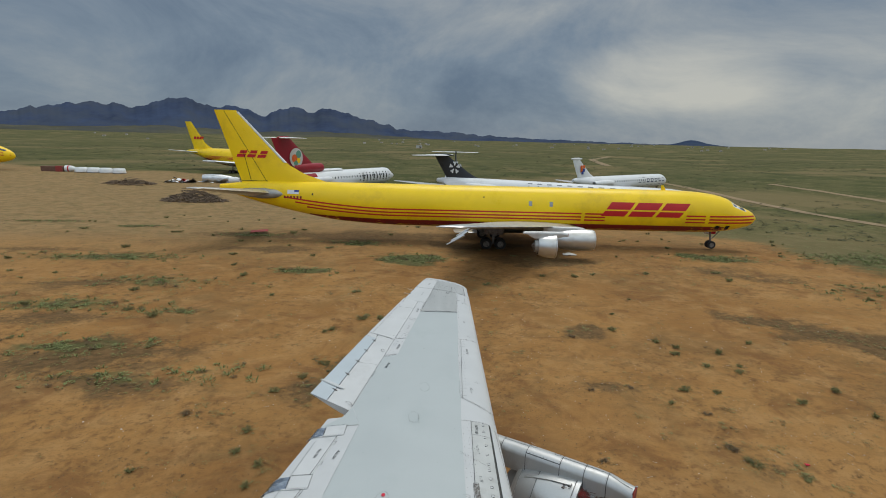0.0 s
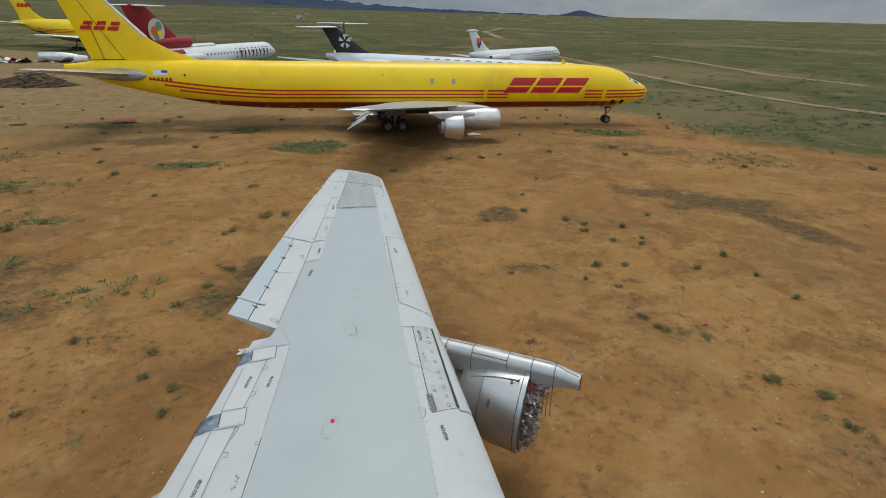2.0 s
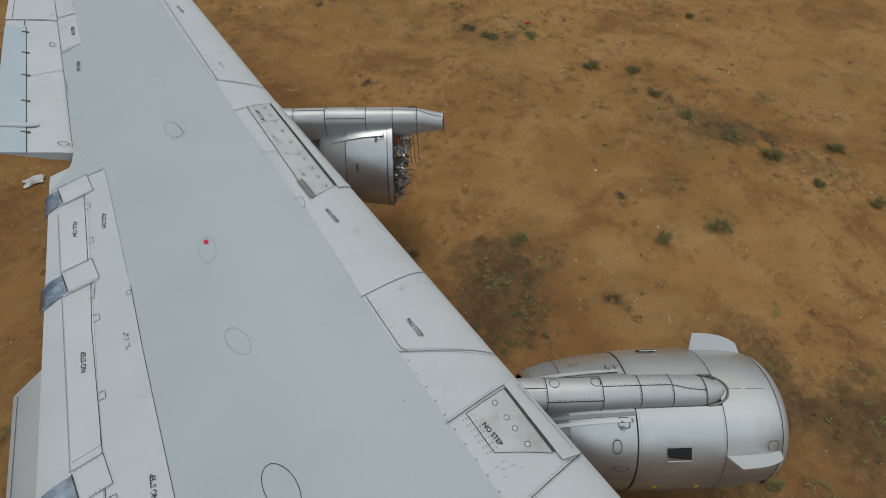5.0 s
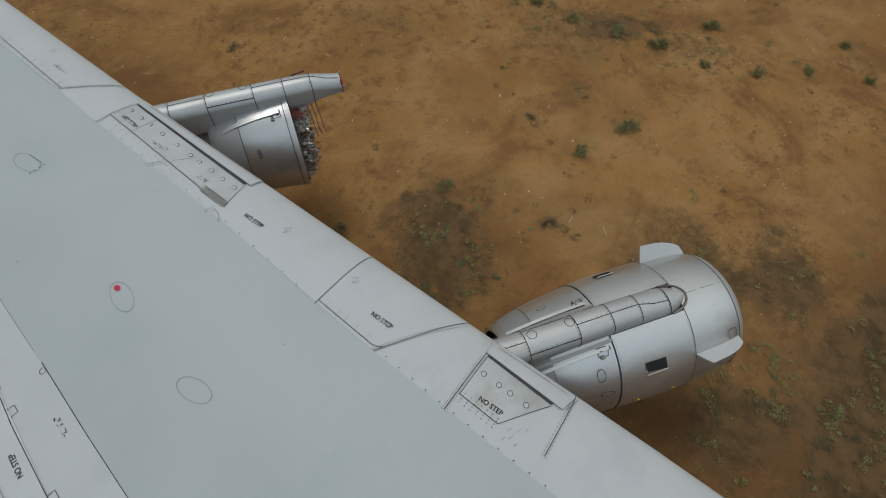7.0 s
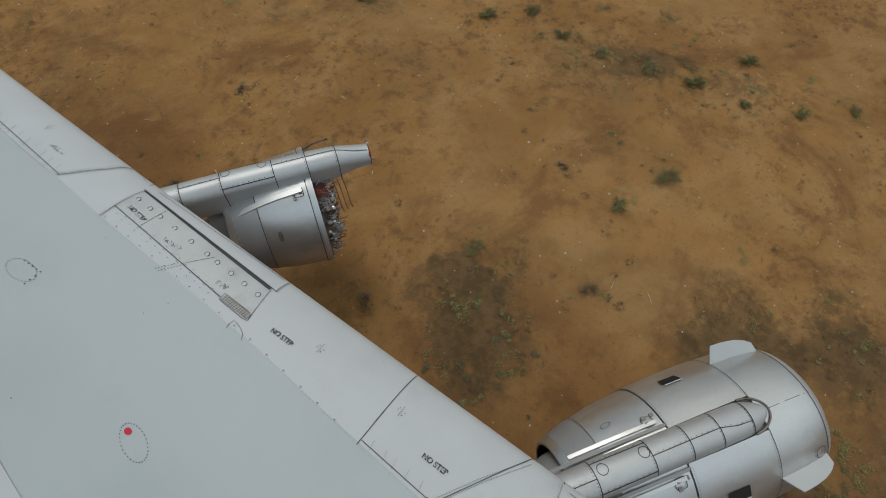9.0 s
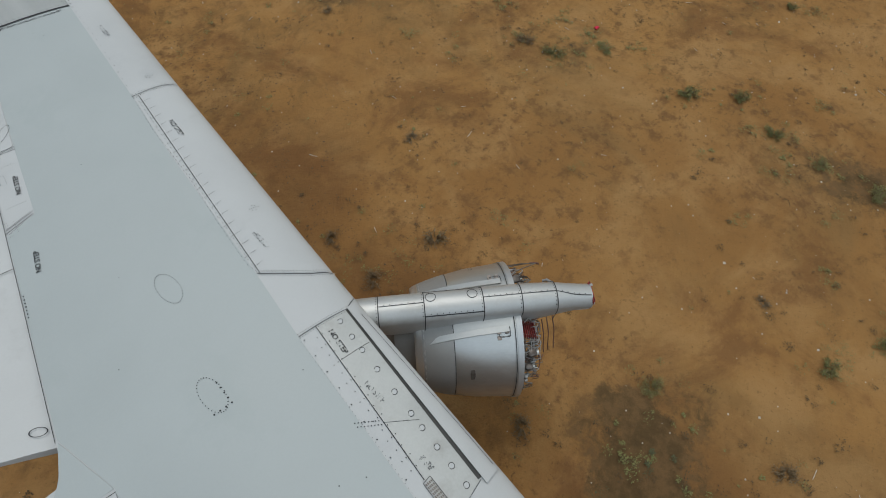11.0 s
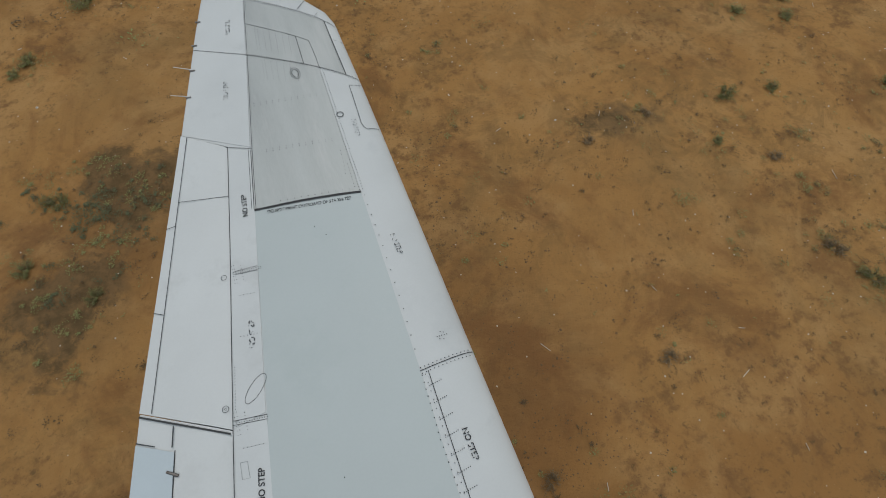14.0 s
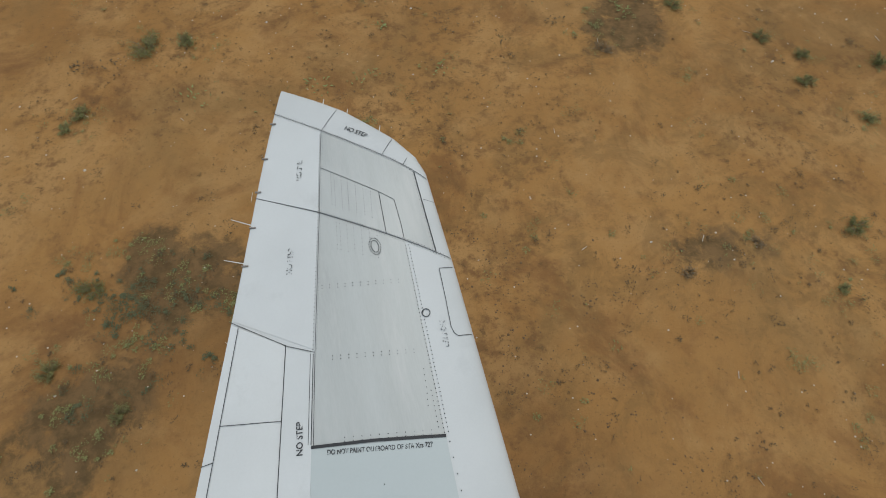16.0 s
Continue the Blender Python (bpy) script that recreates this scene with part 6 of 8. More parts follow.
class Body:
    def __init__(self, top, low, half):
        self.top, self.low, self.half = top, low, half

    def side(self, s, z, out=0.008, port=False):
        t, b, w = table(self.top, s), table(self.low, s), table(self.half, s)
        c, r = (t + b) / 2, max(0.02, (t - b) / 2)
        k = max(-0.999, min(0.999, (z - c) / r))
        y = w * math.sqrt(1 - k * k) + out
        return (s, y if port else -y, z)

    def sheet(self, s0, s1, zf0, zf1, nu=20, nv=3, out=0.008, port=False, slant=0.0):
        """A painted area: zf0(s) to zf1(s) between s0 and s1; slant leans its ends."""
        f0 = zf0 if callable(zf0) else (lambda s: zf0)
        f1 = zf1 if callable(zf1) else (lambda s: zf1)

        def at(u, v):
            s = lerp(s0, s1, u)
            z = lerp(f0(s), f1(s), v)
            return self.side(s - slant * (z - f0(s)), z, out, port)
        return Geo().patch(at, steps(0, 1, nu), steps(0, 1, nv))


def fin_geo(root_le, root_te, tip_le, tip_te, z0, z1, th=0.32, dorsal=0.0, n=8):
    """Upright fin, airfoil-shaped, with an optional curved dorsal fillet."""
    rings = []
    for i in range(n + 1):
        u = i / n
        le, te, z = lerp(root_le, tip_le, u), lerp(root_te, tip_te, u), lerp(z0, z1, u)
        le -= dorsal * max(0.0, 1 - u / 0.28) ** 2
        t = lerp(th, th * 0.4, u)
        ring = []
        for k in range(10):
            a = k / 10
            ring.append((lerp(te, le, a), -t / 2 * (4 * a * (1 - a)) ** 0.6 - 0.01, z))
        for k in range(10):
            a = 1 - k / 10
            ring.append((lerp(te, le, a), t / 2 * (4 * a * (1 - a)) ** 0.6 + 0.01, z))
        rings.append(ring)
    return Geo().loft(rings)


def surf_geo(y0, y1, le0, te0, le1, te1, z0, z1, th0, th1, n=6):
    """Wing or tailplane between two chords."""
    rings = []
    for i in range(n + 1):
        u = i / n
        le, te, y, z, t = lerp(le0, le1, u), lerp(te0, te1, u), lerp(y0, y1, u), lerp(z0, z1, u), lerp(th0, th1, u)
        if i == n:
            rings.append(ring_of(le + 0.02, te - 0.05, y, z, t))
            rings.append(ring_of(le + 0.25 * (te - le), te - 0.1, y + (0.18 if y1 > y0 else -0.18), z, t * 0.25))
        else:
            rings.append(ring_of(le, te, y, z, t))
    return Geo().loft(rings)


def ring_of(le, te, y, z, t):
    up = [(lerp(te, le, k / 9), y, z + t * 0.55 * (k / 9 * (1 - k / 9) * 4) ** 0.55) for k in range(10)]
    dn = [(lerp(le, te, k / 9), y, z - t * 0.45 * (k / 9 * (1 - k / 9) * 4) ** 0.6) for k in range(1, 9)]
    return up + dn


def wheel(name, parent, c, r, w):
    tyre = part(name, Geo().turn([(-w / 2, r * 0.55), (-w / 2, r * 0.9), (-w * 0.3, r), (w * 0.3, r), (w / 2, r * 0.9), (w / 2, r * 0.55)], 24, "y", c), M_TYRE, parent, "flat-worn black tyre")
    part("rim", Geo().turn([(-w * 0.4, 0.0), (-w * 0.42, r * 0.25), (-w * 0.45, r * 0.56), (w * 0.45, r * 0.56), (w * 0.42, r * 0.25), (w * 0.4, 0.0)], 20, "y", c), M_STEEL, tyre, "grimy wheel rim")
    return tyre


def nose_gear(parent, s, z_top, r=0.42):
    leg = part("nose_gear", Geo().tube([(s + 0.15, 0, z_top), (s, 0, r)], [0.11, 0.08], 10), M_STEEL, parent, "grimy nose gear leg")
    part("axle", Geo().tube([(s, -0.35, r), (s, 0.35, r)], 0.05, 8), M_STEEL, leg)
    for y in (-0.27, 0.27):
        wheel("wheel", leg, (s, y, r), r, 0.26)
    part("brace", Geo().tube([(s - 0.9, 0, z_top), (s - 0.05, 0, r + 0.55)], 0.045, 8), M_STEEL, leg)
    part("gear_door", Geo().box((s + 0.35, -0.35, z_top - 0.25), (0.5, 0.04, 0.5)), M_PLANE_WHITE, leg)
    part("warning_flag", Geo().box((s - 0.25, -0.45, z_top - 0.28), (0.85, 0.05, 0.42), 0, 0.01), M_REDTAG, leg, "red warning cover on the gear")


def main_gear(parent, s, y, z_top, r=0.56):
    leg = part("main_gear", Geo().tube([(s - 0.1, y * 0.95, z_top), (s, y, r + 0.1)], [0.17, 0.13], 10), M_STEEL, parent, "grimy main gear leg")
    part("bogie", Geo().tube([(s - 0.75, y, r), (s + 0.75, y, r)], 0.1, 8), M_STEEL, leg)
    for ds in (-0.7, 0.7):
        for dy in (-0.36, 0.36):
            wheel("wheel", leg, (s + ds, y + dy, r), r, 0.36)
    part("brace", Geo().tube([(s, y * 0.3, z_top), (s, y * 0.96, r + 0.8)], 0.07, 8), M_STEEL, leg)
    part("gear_door", Geo().box((s, y + (0.55 if y > 0 else -0.55), z_top - 0.35), (1.9, 0.05, 0.8), 0, 0.02), M_STEEL, leg)


DC_TOP = smooth_table([(0, 3.42), (0.5, 3.95), (1.5, 4.42), (2.4, 4.78), (3.4, 5.35), (5.0, 5.75), (7.5, 5.98), (11, 6.03), (40, 6.03), (48, 6.05), (52, 6.0), (55.9, 5.55)], 3)
DC_LOW = smooth_table([(0, 3.12), (0.5, 2.62), (1.5, 2.28), (3, 1.95), (5, 1.77), (8, 1.72), (37, 1.72), (43.5, 2.08), (46.5, 2.6), (49.4, 3.2), (52, 3.85), (55.9, 5.0)], 3)
DC_HALF = smooth_table([(0, 0.16), (0.5, 0.62), (1.5, 1.1), (3, 1.5), (5, 1.75), (8, 1.86), (38, 1.87), (44, 1.62), (50, 1.0), (55.9, 0.2)], 3)
DC_S = sorted({round(s, 3) for s, _ in DC_TOP} | {round(s, 3) for s, _ in DC_LOW} | set(range(12, 40, 3)))


def yellow_jet(m, label, group):
    """Long yellow four-engined freighter with red stripes."""
    root = empty("freighter_airplane", m, label, "airplane", group)
    bd = Body(DC_TOP, DC_LOW, DC_HALF)
    fus = part("fuselage", fuselage(DC_TOP, DC_LOW, DC_HALF, DC_S), M_YELLOW, root, "long yellow fuselage")
    lift = lambda s: 0.9 * max(0.0, (s - 38) / 11) ** 1.6
    for port in (False, True):
        part("belly_band", bd.sheet(3.2, 46.5, lambda s: table(DC_LOW, s) + 0.01, lambda s: max(table(DC_LOW, s) + 0.03, min(2.5 + 0.5 * lift(s), table(DC_LOW, s) + 0.8)), 40, 5, 0.006, port), M_BELLY, fus, "dark red belly band")
        for k, z in enumerate((3.52, 3.18, 2.86)):
            for s0, s1 in ((0.25, 5.6), (6.0, 8.0), (16.2, 18.3), (18.65, 49.0 - 1.2 * k)):
                part("stripe", bd.sheet(s0, s1, lambda s: z + lift(s), lambda s: z + 0.15 + lift(s), 24 if s1 - s0 > 5 else 6, 1, 0.009, port), M_ARED, fus, "thin red stripe")
        # slanted red emblem blocks
        for s0, s1 in ((14.3, 16.7), (11.5, 13.95), (8.7, 11.15)):
            for z0, z1 in ((3.4, 3.95), (4.1, 4.83)):
                d = 0.75 * (z0 - 3.4)
                part("emblem_block", bd.sheet(s1 - d, s0 - d, z0, z1, 6, 4, 0.013, port, 0.75), M_ARED, fus, "slanted red emblem block")
        for s, z in ((21.75, 4.47), (23.85, 4.49)):
            part("window", bd.sheet(s - 0.17, s + 0.17, z - 0.24, z + 0.24, 3, 3, 0.015, port), M_SLEEVE, fus, "grey blanked window")
        for s in (1.85, 2.55):
            part("cockpit_window", bd.sheet(s - 0.3, s + 0.3, lambda q: 4.12 + 0.42 * (q - 1.6), lambda q: 4.42 + 0.46 * (q - 1.6), 4, 3, 0.014, port), M_GLASS, fus, "dark cockpit window")
        part("windshield_frame", bd.sheet(1.4, 3.0, lambda q: 4.02 + 0.36 * (q - 1.4), lambda q: 4.42 + 0.46 * (q - 1.6), 4, 3, 0.007, port), M_PLANE_WHITE, fus)
        for s in (3.4, 4.5):
            part("hatch", bd.sheet(s - 0.22, s + 0.22, 2.28, 2.62, 2, 2, 0.012, port), M_DARK, fus, "small dark hatch")
        for s in (11.2, 13.7, 16.4):
            part("hatch", bd.sheet(s - 0.18, s + 0.18, 2.16, 2.3, 2, 2, 0.014, port), M_BELLY, fus)
        part("flag_mark", bd.sheet(47.4, 48.6, 4.82, 5.22, 3, 2, 0.012, port), M_PLANE_WHITE, fus, "small pale flag mark")
        part("flag_mark", bd.sheet(47.4, 47.9, 5.02, 5.22, 2, 2, 0.018, port), M_BLUE, fus)
        for s in steps(47.2, 48.9, 5):
            part("registration_bar", bd.sheet(s - 0.10, s + 0.10, 4.36, 4.62, 2, 2, 0.012, port), M_BELLY, fus)
        part("hatch", bd.sheet(28.5, 28.62, 4.95, 5.07, 1, 1, 0.014, port), M_DARK, fus)
        part("hatch", bd.sheet(45.9, 46.05, 4.75, 4.95, 1, 1, 0.014, port), M_DARK, fus)
    part("antenna", fin_geo(9.6, 10.1, 9.9, 10.15, 6.0, 6.5, 0.06), M_YELLOW, fus)
    fin = part("fin", fin_geo(46.9, 53.6, 53.85, 56.1, 5.85, 13.05, 0.55, 2.6), M_YELLOW, root, "tall yellow tail fin")
    rudder = [((50.9, 5.95), (55.05, 13.0)), ((53.5, 5.95), (54.2, 8.9)), ((50.8, 5.98), (53.5, 5.98)), ((52.5, 6.0), (53.2, 9.0))]
    for k, ((s0, z0), (s1, z1)) in enumerate(rudder[:3:2] + rudder[3:]):
        for sg in (-1, 1):
            part("rudder_gap", Geo().patch(lambda u, v: (lerp(s0, s1, u) + (0.05 * v if k != 1 else 0), sg * lerp(0.292, 0.125, (lerp(z0, z1, u) - 5.85) / 7.08) if k != 2 else sg * 0.285, lerp(z0, z1, u) + (0.05 * v if k == 1 else 0)), steps(0, 1, 10), [0, 1]), M_DARK, fin)
    for sg in (-1, 1):
        for s0, z0, dz in ((51.0, 8.35, 0.72), (52.05, 8.38, 0.72), (53.1, 8.4, 0.70)):
            for zz, hh, ww in ((z0, dz * 0.42, 0.85), (z0 + dz * 0.55, dz * 0.42, 0.7)):
                part("emblem_block", Geo().patch(lambda u, v: (s0 + ww * u - 0.45 * (zz - z0 + hh * v), sg * 0.27, zz + hh * v), [0, 0.5, 1], [0, 1]), M_ARED, fin, "slanted red emblem block")
    part("leading_edge", fin_geo(48.85, 49.23, 53.6, 53.9, 7.9, 12.9, 0.26), M_PLANE_WHITE, fin, "worn white leading edge")
    for sg in (-1, 1):
        part("tailplane", surf_geo(sg * 0.5, sg * 7.3, 49.6, 54.0, 54.4, 56.0, 4.75, 5.75, 0.75, 0.22), M_METAL, root, "weathered bare metal tailplane")
        part("tailplane_root", Geo().tube([(48.9, sg * 0.95, 4.75), (49.8, sg * 1.0, 4.78), (51.2, sg * 0.95, 4.8), (53.0, sg * 0.6, 4.85), (54.6, sg * 0.3, 4.9)], [0.05, 0.42, 0.55, 0.42, 0.1], 14), M_SLEEVE, root, "grey tailplane root fairing")
        w = part("wing", surf_geo(sg * 1.2, sg * 7.9, 18.2, 29.6, 22.5, 29.9, 2.05, 3.1, 0.95, 0.6), M_METAL, root, "weathered bare metal wing")
        part("outer_wing", surf_geo(sg * 7.9, sg * 22.0, 22.5, 29.9, 31.0, 33.1, 3.1, 5.1, 0.6, 0.2), M_METAL, w, "weathered outer wing")
        part("flap", surf_geo(sg * 2.2, sg * 7.6, 29.2, 31.6, 29.5, 31.6, 1.75, 2.35, 0.25, 0.16), M_METAL, w, "lowered flap")
        for y in (9.2, 11.6, 13.4):
            part("flap_bracket", Geo().tube([(29.8 + 0.2 * (y - 8), sg * y, 3.1), (31.2 + 0.2 * (y - 8), sg * y, 2.3)], [0.14, 0.05], 6), M_METAL, w, "hanging flap bracket")
        part("wing_fairing", Geo().box((24.0, sg * 1.6, 1.9), (10.5, 1.0, 0.9), 0, 0.4), M_COWL, root, "grey wing root fairing")
        flip = pose(0, 0, 0, 0, 0, 180)
        full_engine(w, pose(21.7, sg * 8.1, 2.0) @ flip, False)
        stripped_engine(w, pose(24.4, sg * 14.1, 2.5) @ flip, False)
        main_gear(root, 27.6, sg * 3.15, 2.3)
    nose_gear(root, 4.35, 1.95)
    return root


def jet_windows(bd, fus, s0, s1, z, step=1.0):
    for s in steps(s0, s1, int((s1 - s0) / step)):
        for port in (False, True):
            part("cabin_window", bd.sheet(s - 0.16, s + 0.16, z - 0.2, z + 0.2, 1, 1, 0.012, port), M_GLASS, fus)


def rear_engine_jet(name, m, label, tail_mat, length, r, fin_top, group, trijet=False, tailplane=True):
    """White narrow-body jet with rear engines and a T-tail."""
    root = empty(name, m, label, "airplane", group)
    zc = 1.35 + r
    top = smooth_table([(0, zc - 0.1), (0.5, zc + 0.35), (1.8, zc + 0.9), (3.4, zc + r * 0.93), (6, zc + r), (length * 0.75, zc + r), (length * 0.9, zc + r * 0.96), (length * 0.97, zc + r * 0.8)], 3)
    low = smooth_table([(0, zc - 0.35), (0.5, zc - 0.8), (1.8, zc - 1.2), (4, zc - r * 0.95), (6, zc - r), (length * 0.68, zc - r), (length * 0.85, zc - r * 0.5), (length * 0.97, zc + r * 0.35)], 3)
    half = smooth_table([(0, 0.15), (0.5, 0.6), (1.8, 1.1), (4, r * 0.93), (6, r), (length * 0.72, r), (length * 0.88, r * 0.7), (length * 0.97, r * 0.2)], 3)
    ss = sorted({round(s, 3) for s, _ in top} | {round(s, 3) for s, _ in low})
    bd = Body(top, low, half)
    fus = part("fuselage", fuselage(top, low, half, ss, 28), M_PLANE_WHITE, root, "white fuselage")
    jet_windows(bd, fus, 7, length * 0.66, zc + 0.45, 1.0)
    for port in (False, True):
        part("cockpit_window", bd.sheet(1.3, 2.4, lambda q: zc + 0.42 + 0.2 * (q - 1.3), lambda q: zc + 0.75 + 0.25 * (q - 1.3), 4, 2, 0.012, port), M_GLASS, fus, "dark cockpit windows")
    chord = (0.70, 0.955, 0.915, 1.035) if trijet else (0.80, 0.93, 0.925, 0.985)
    fin = part("fin", fin_geo(length * chord[0], length * chord[1], length * chord[2], length * chord[3], zc + r * 0.9, fin_top - 0.15, 0.55, 1.6 if trijet else 0.8), tail_mat, root, "upright tail fin")
    for sg in (-1, 1) if tailplane else ():
        part("tailplane", surf_geo(0.0, sg * 6.1, length * 0.915, length * 0.99, length * 0.97, length * 1.01, fin_top - 0.1, fin_top - 0.1, 0.32, 0.14), M_PLANE_WHITE, root, "pale T-tail tailplane")
    part("fin_cap", Geo().tube([(length * 0.90, 0, fin_top - 0.05), (length * 0.93, 0, fin_top), (length * 0.98, 0, fin_top), (length * 1.0, 0, fin_top - 0.05)], [0.05, 0.24, 0.22, 0.05], 10), tail_mat, fin)
    for sg in (-1, 1):
        part("wing", surf_geo(sg * 1.0, sg * 15.5, length * 0.46, length * 0.62, length * 0.62, length * 0.655, zc - r * 0.75, zc - r * 0.2, 0.7, 0.2), M_METAL, root, "grey wing")
        e_ = part("engine", Geo().turn([(length * 0.70, 0.40), (length * 0.695, 0.52), (length * 0.72, 0.66), (length * 0.80, 0.66), (length * 0.86, 0.48), (length * 0.862, 0.38)], 24, "x", (0, sg * (r + 0.75), zc + 0.3)), M_PLANE_WHITE, root, "white rear engine pod")
        part("engine_core", Geo().turn([(length * 0.71, 0.5), (length * 0.715, 0.0)], 20, "x", (0, sg * (r + 0.75), zc + 0.3)), M_DARK, e_)
        part("stub", Geo().box((length * 0.77, sg * (r + 0.1), zc + 0.3), (length * 0.1, 1.0, 0.22), 0, 0.08), M_PLANE_WHITE, root)
        main_gear(root, length * 0.58, sg * 2.4, zc - r * 0.7, 0.5)
    nose_gear(root, length * 0.1, zc - r * 0.9, 0.36)
    return root, bd, fus, fin, zc


def heading(x, y, deg, dz=0.0):
    """Pose of a jet whose nose stands over (x, y) and points along deg from +x; its wheels on the ground."""
    return Matrix.Translation((x, y, dz)) @ Matrix.Rotation(radians(deg + 180), 4, "Z")


GROUP = "airliners stored in the desert"
yellow_jet(heading(33.24, 54.6, -0.75, -1.17), "yellow four-engined freighter with red stripes, stored on soil", GROUP)

# white jet with a maroon tail and a third engine inlet
rt, bd, fus, fin, zc = rear_engine_jet("trijet_airplane", heading(-11.8, 137.0, 63.4, -2.4), "white trijet with a maroon tail, stored on grass", M_MAROON, 41.0, 1.9, 11.8, GROUP, True)
part("tail_inlet", Geo().turn([(28.5, 0.55), (28.3, 0.78), (28.8, 0.9), (33, 0.92), (37, 0.7)], 24, "x", (0, 0, zc + 2.65)), M_MAROON, rt, "maroon engine inlet at the fin's foot")
part("inlet_hole", Geo().turn([(28.6, 0.7), (28.65, 0.0)], 20, "x", (0, 0, zc + 2.65)), M_DARK, rt)
part("inlet_duct", Geo().box((33, 0, zc + 1.9), (8.0, 1.2, 1.2), 0, 0.4), M_MAROON, rt)
part("roof_fairing", Geo().box((25.0, 0, zc + 1.95), (7.0, 1.4, 0.7), 0, 0.3), M_PLANE_WHITE, rt, "white roof fairing")
for sg in (-1, 1):
    part("tail_emblem", Geo().turn([(sg * 0.36, 1.85), (sg * 0.37, 0.0)], 28, "y", (36.2, 0, zc + 4.75)), M_PLASTIC, fin, "round pale emblem")
    for s, z, a, mt in ((35.6, 5.4, 0.75, M_TEAL), (36.7, 4.6, 0.8, M_ORANGE), (36.4, 3.8, 0.6, M_TEAL), (35.6, 4.2, 0.55, M_YELLOW)):
        part("emblem_patch", Geo().turn([(sg * 0.385, a), (sg * 0.39, 0.0)], 14, "y", (s, 0, zc + z)), mt, fin)
for port in (False, True):
    for k, s in enumerate(steps(4.5, 17.0, 9)):
        part("name_bar", bd.sheet(s - 0.2 - 0.08 * (k % 3), s + 0.22, zc - (1.25 if k in (0, 9) else 0.75), zc + 1.1, 1, 3, 0.02, port), M_BLACK, fus, "tall black bar")
    part("tail_band", bd.sheet(31.5, 40.5, lambda s: zc + 0.4 - 0.04 * (s - 31), lambda s: zc + 1.82 - 0.06 * max(0, s - 37), 10, 5, 0.012, port), M_MAROON, fus, "maroon rear body")

# white jet with a black tail
rt, bd, fus, fin, zc = rear_engine_jet("twinjet_airplane", heading(41.1, 79.9, -29, -2.27), "white twinjet with a black tail, stored on grass", M_BLACK, 45.0, 1.68, 8.47, GROUP)
rt.scale = (1.08, 1.08, 1.08)
for sg in (-1, 1):
    for k in range(5):
        q = radians(90 + 72 * k)
        c = Vector((40.1 + 0.62 * math.cos(q), sg * 0.34, 6.35 + 0.62 * math.sin(q)))
        d = Vector((math.cos(q), 0, math.sin(q)))
        e_ = Vector((-math.sin(q), 0, math.cos(q)))
        part("star_mark", Geo().add([c - 0.42 * d, c + 0.4 * d + 0.36 * e_, c + 0.4 * d - 0.36 * e_], [(0, 1, 2)]), M_PLANE_WHITE, fin, "pale triangular mark", 0)
for port in (False, True):
    for k, s in enumerate(steps(6.5, 26.0, 12)):
        part("name_bar", bd.sheet(s - 0.45, s + 0.35, zc + 1.28, zc + 1.42, 2, 1, 0.012, port), M_FADED, fus, "thin grey bar")
        part("name_bar", bd.sheet(s - 0.07, s + 0.07, zc + 0.6, zc + 1.42, 1, 2, 0.013, port), M_FADED, fus, "thin grey bar")

# white jet with a small coloured emblem on its fin
rt, bd, fus, fin, zc = rear_engine_jet("twinjet_airplane", heading(63.0, 147, 41, -2.5), "white twinjet with an orange and blue fin emblem, stored on grass", M_PLANE_WHITE, 45.0, 1.68, 8.8, GROUP, tailplane=False)
for sg in (-1, 1):
    for ds, dz, mt in ((-0.45, 0.45, M_ORANGE), (0.45, 0.35, M_ORANGE), (-0.45, -0.35, M_BLUE), (0.4, -0.4, M_ORANGE), (0.0, -0.9, M_BLUE)):
        part("emblem_patch", Geo().box((40.6 + ds, sg * 0.34, 6.6 + dz), (0.75, 0.02, 0.7), 0, 0.0), mt, fin)
for port in (False, True):
    for s in steps(4.5, 17.0, 6):
        part("name_bar", bd.sheet(s - 0.72, s + 0.62, zc - 0.85 - (0.4 if s > 14 else 0), zc + 0.75 + (0.3 if s > 14 else 0), 2, 2, 0.02, port), M_NAVY, fus, "dark blue bar")
# a further jet seen end-on behind it
rear_engine_jet("twinjet_airplane", heading(6.0, 100, -88, -2.8), "white twinjet with a dark T-tail, seen end-on on grass", M_BLACK, 45.0, 1.68, 9.6, GROUP)


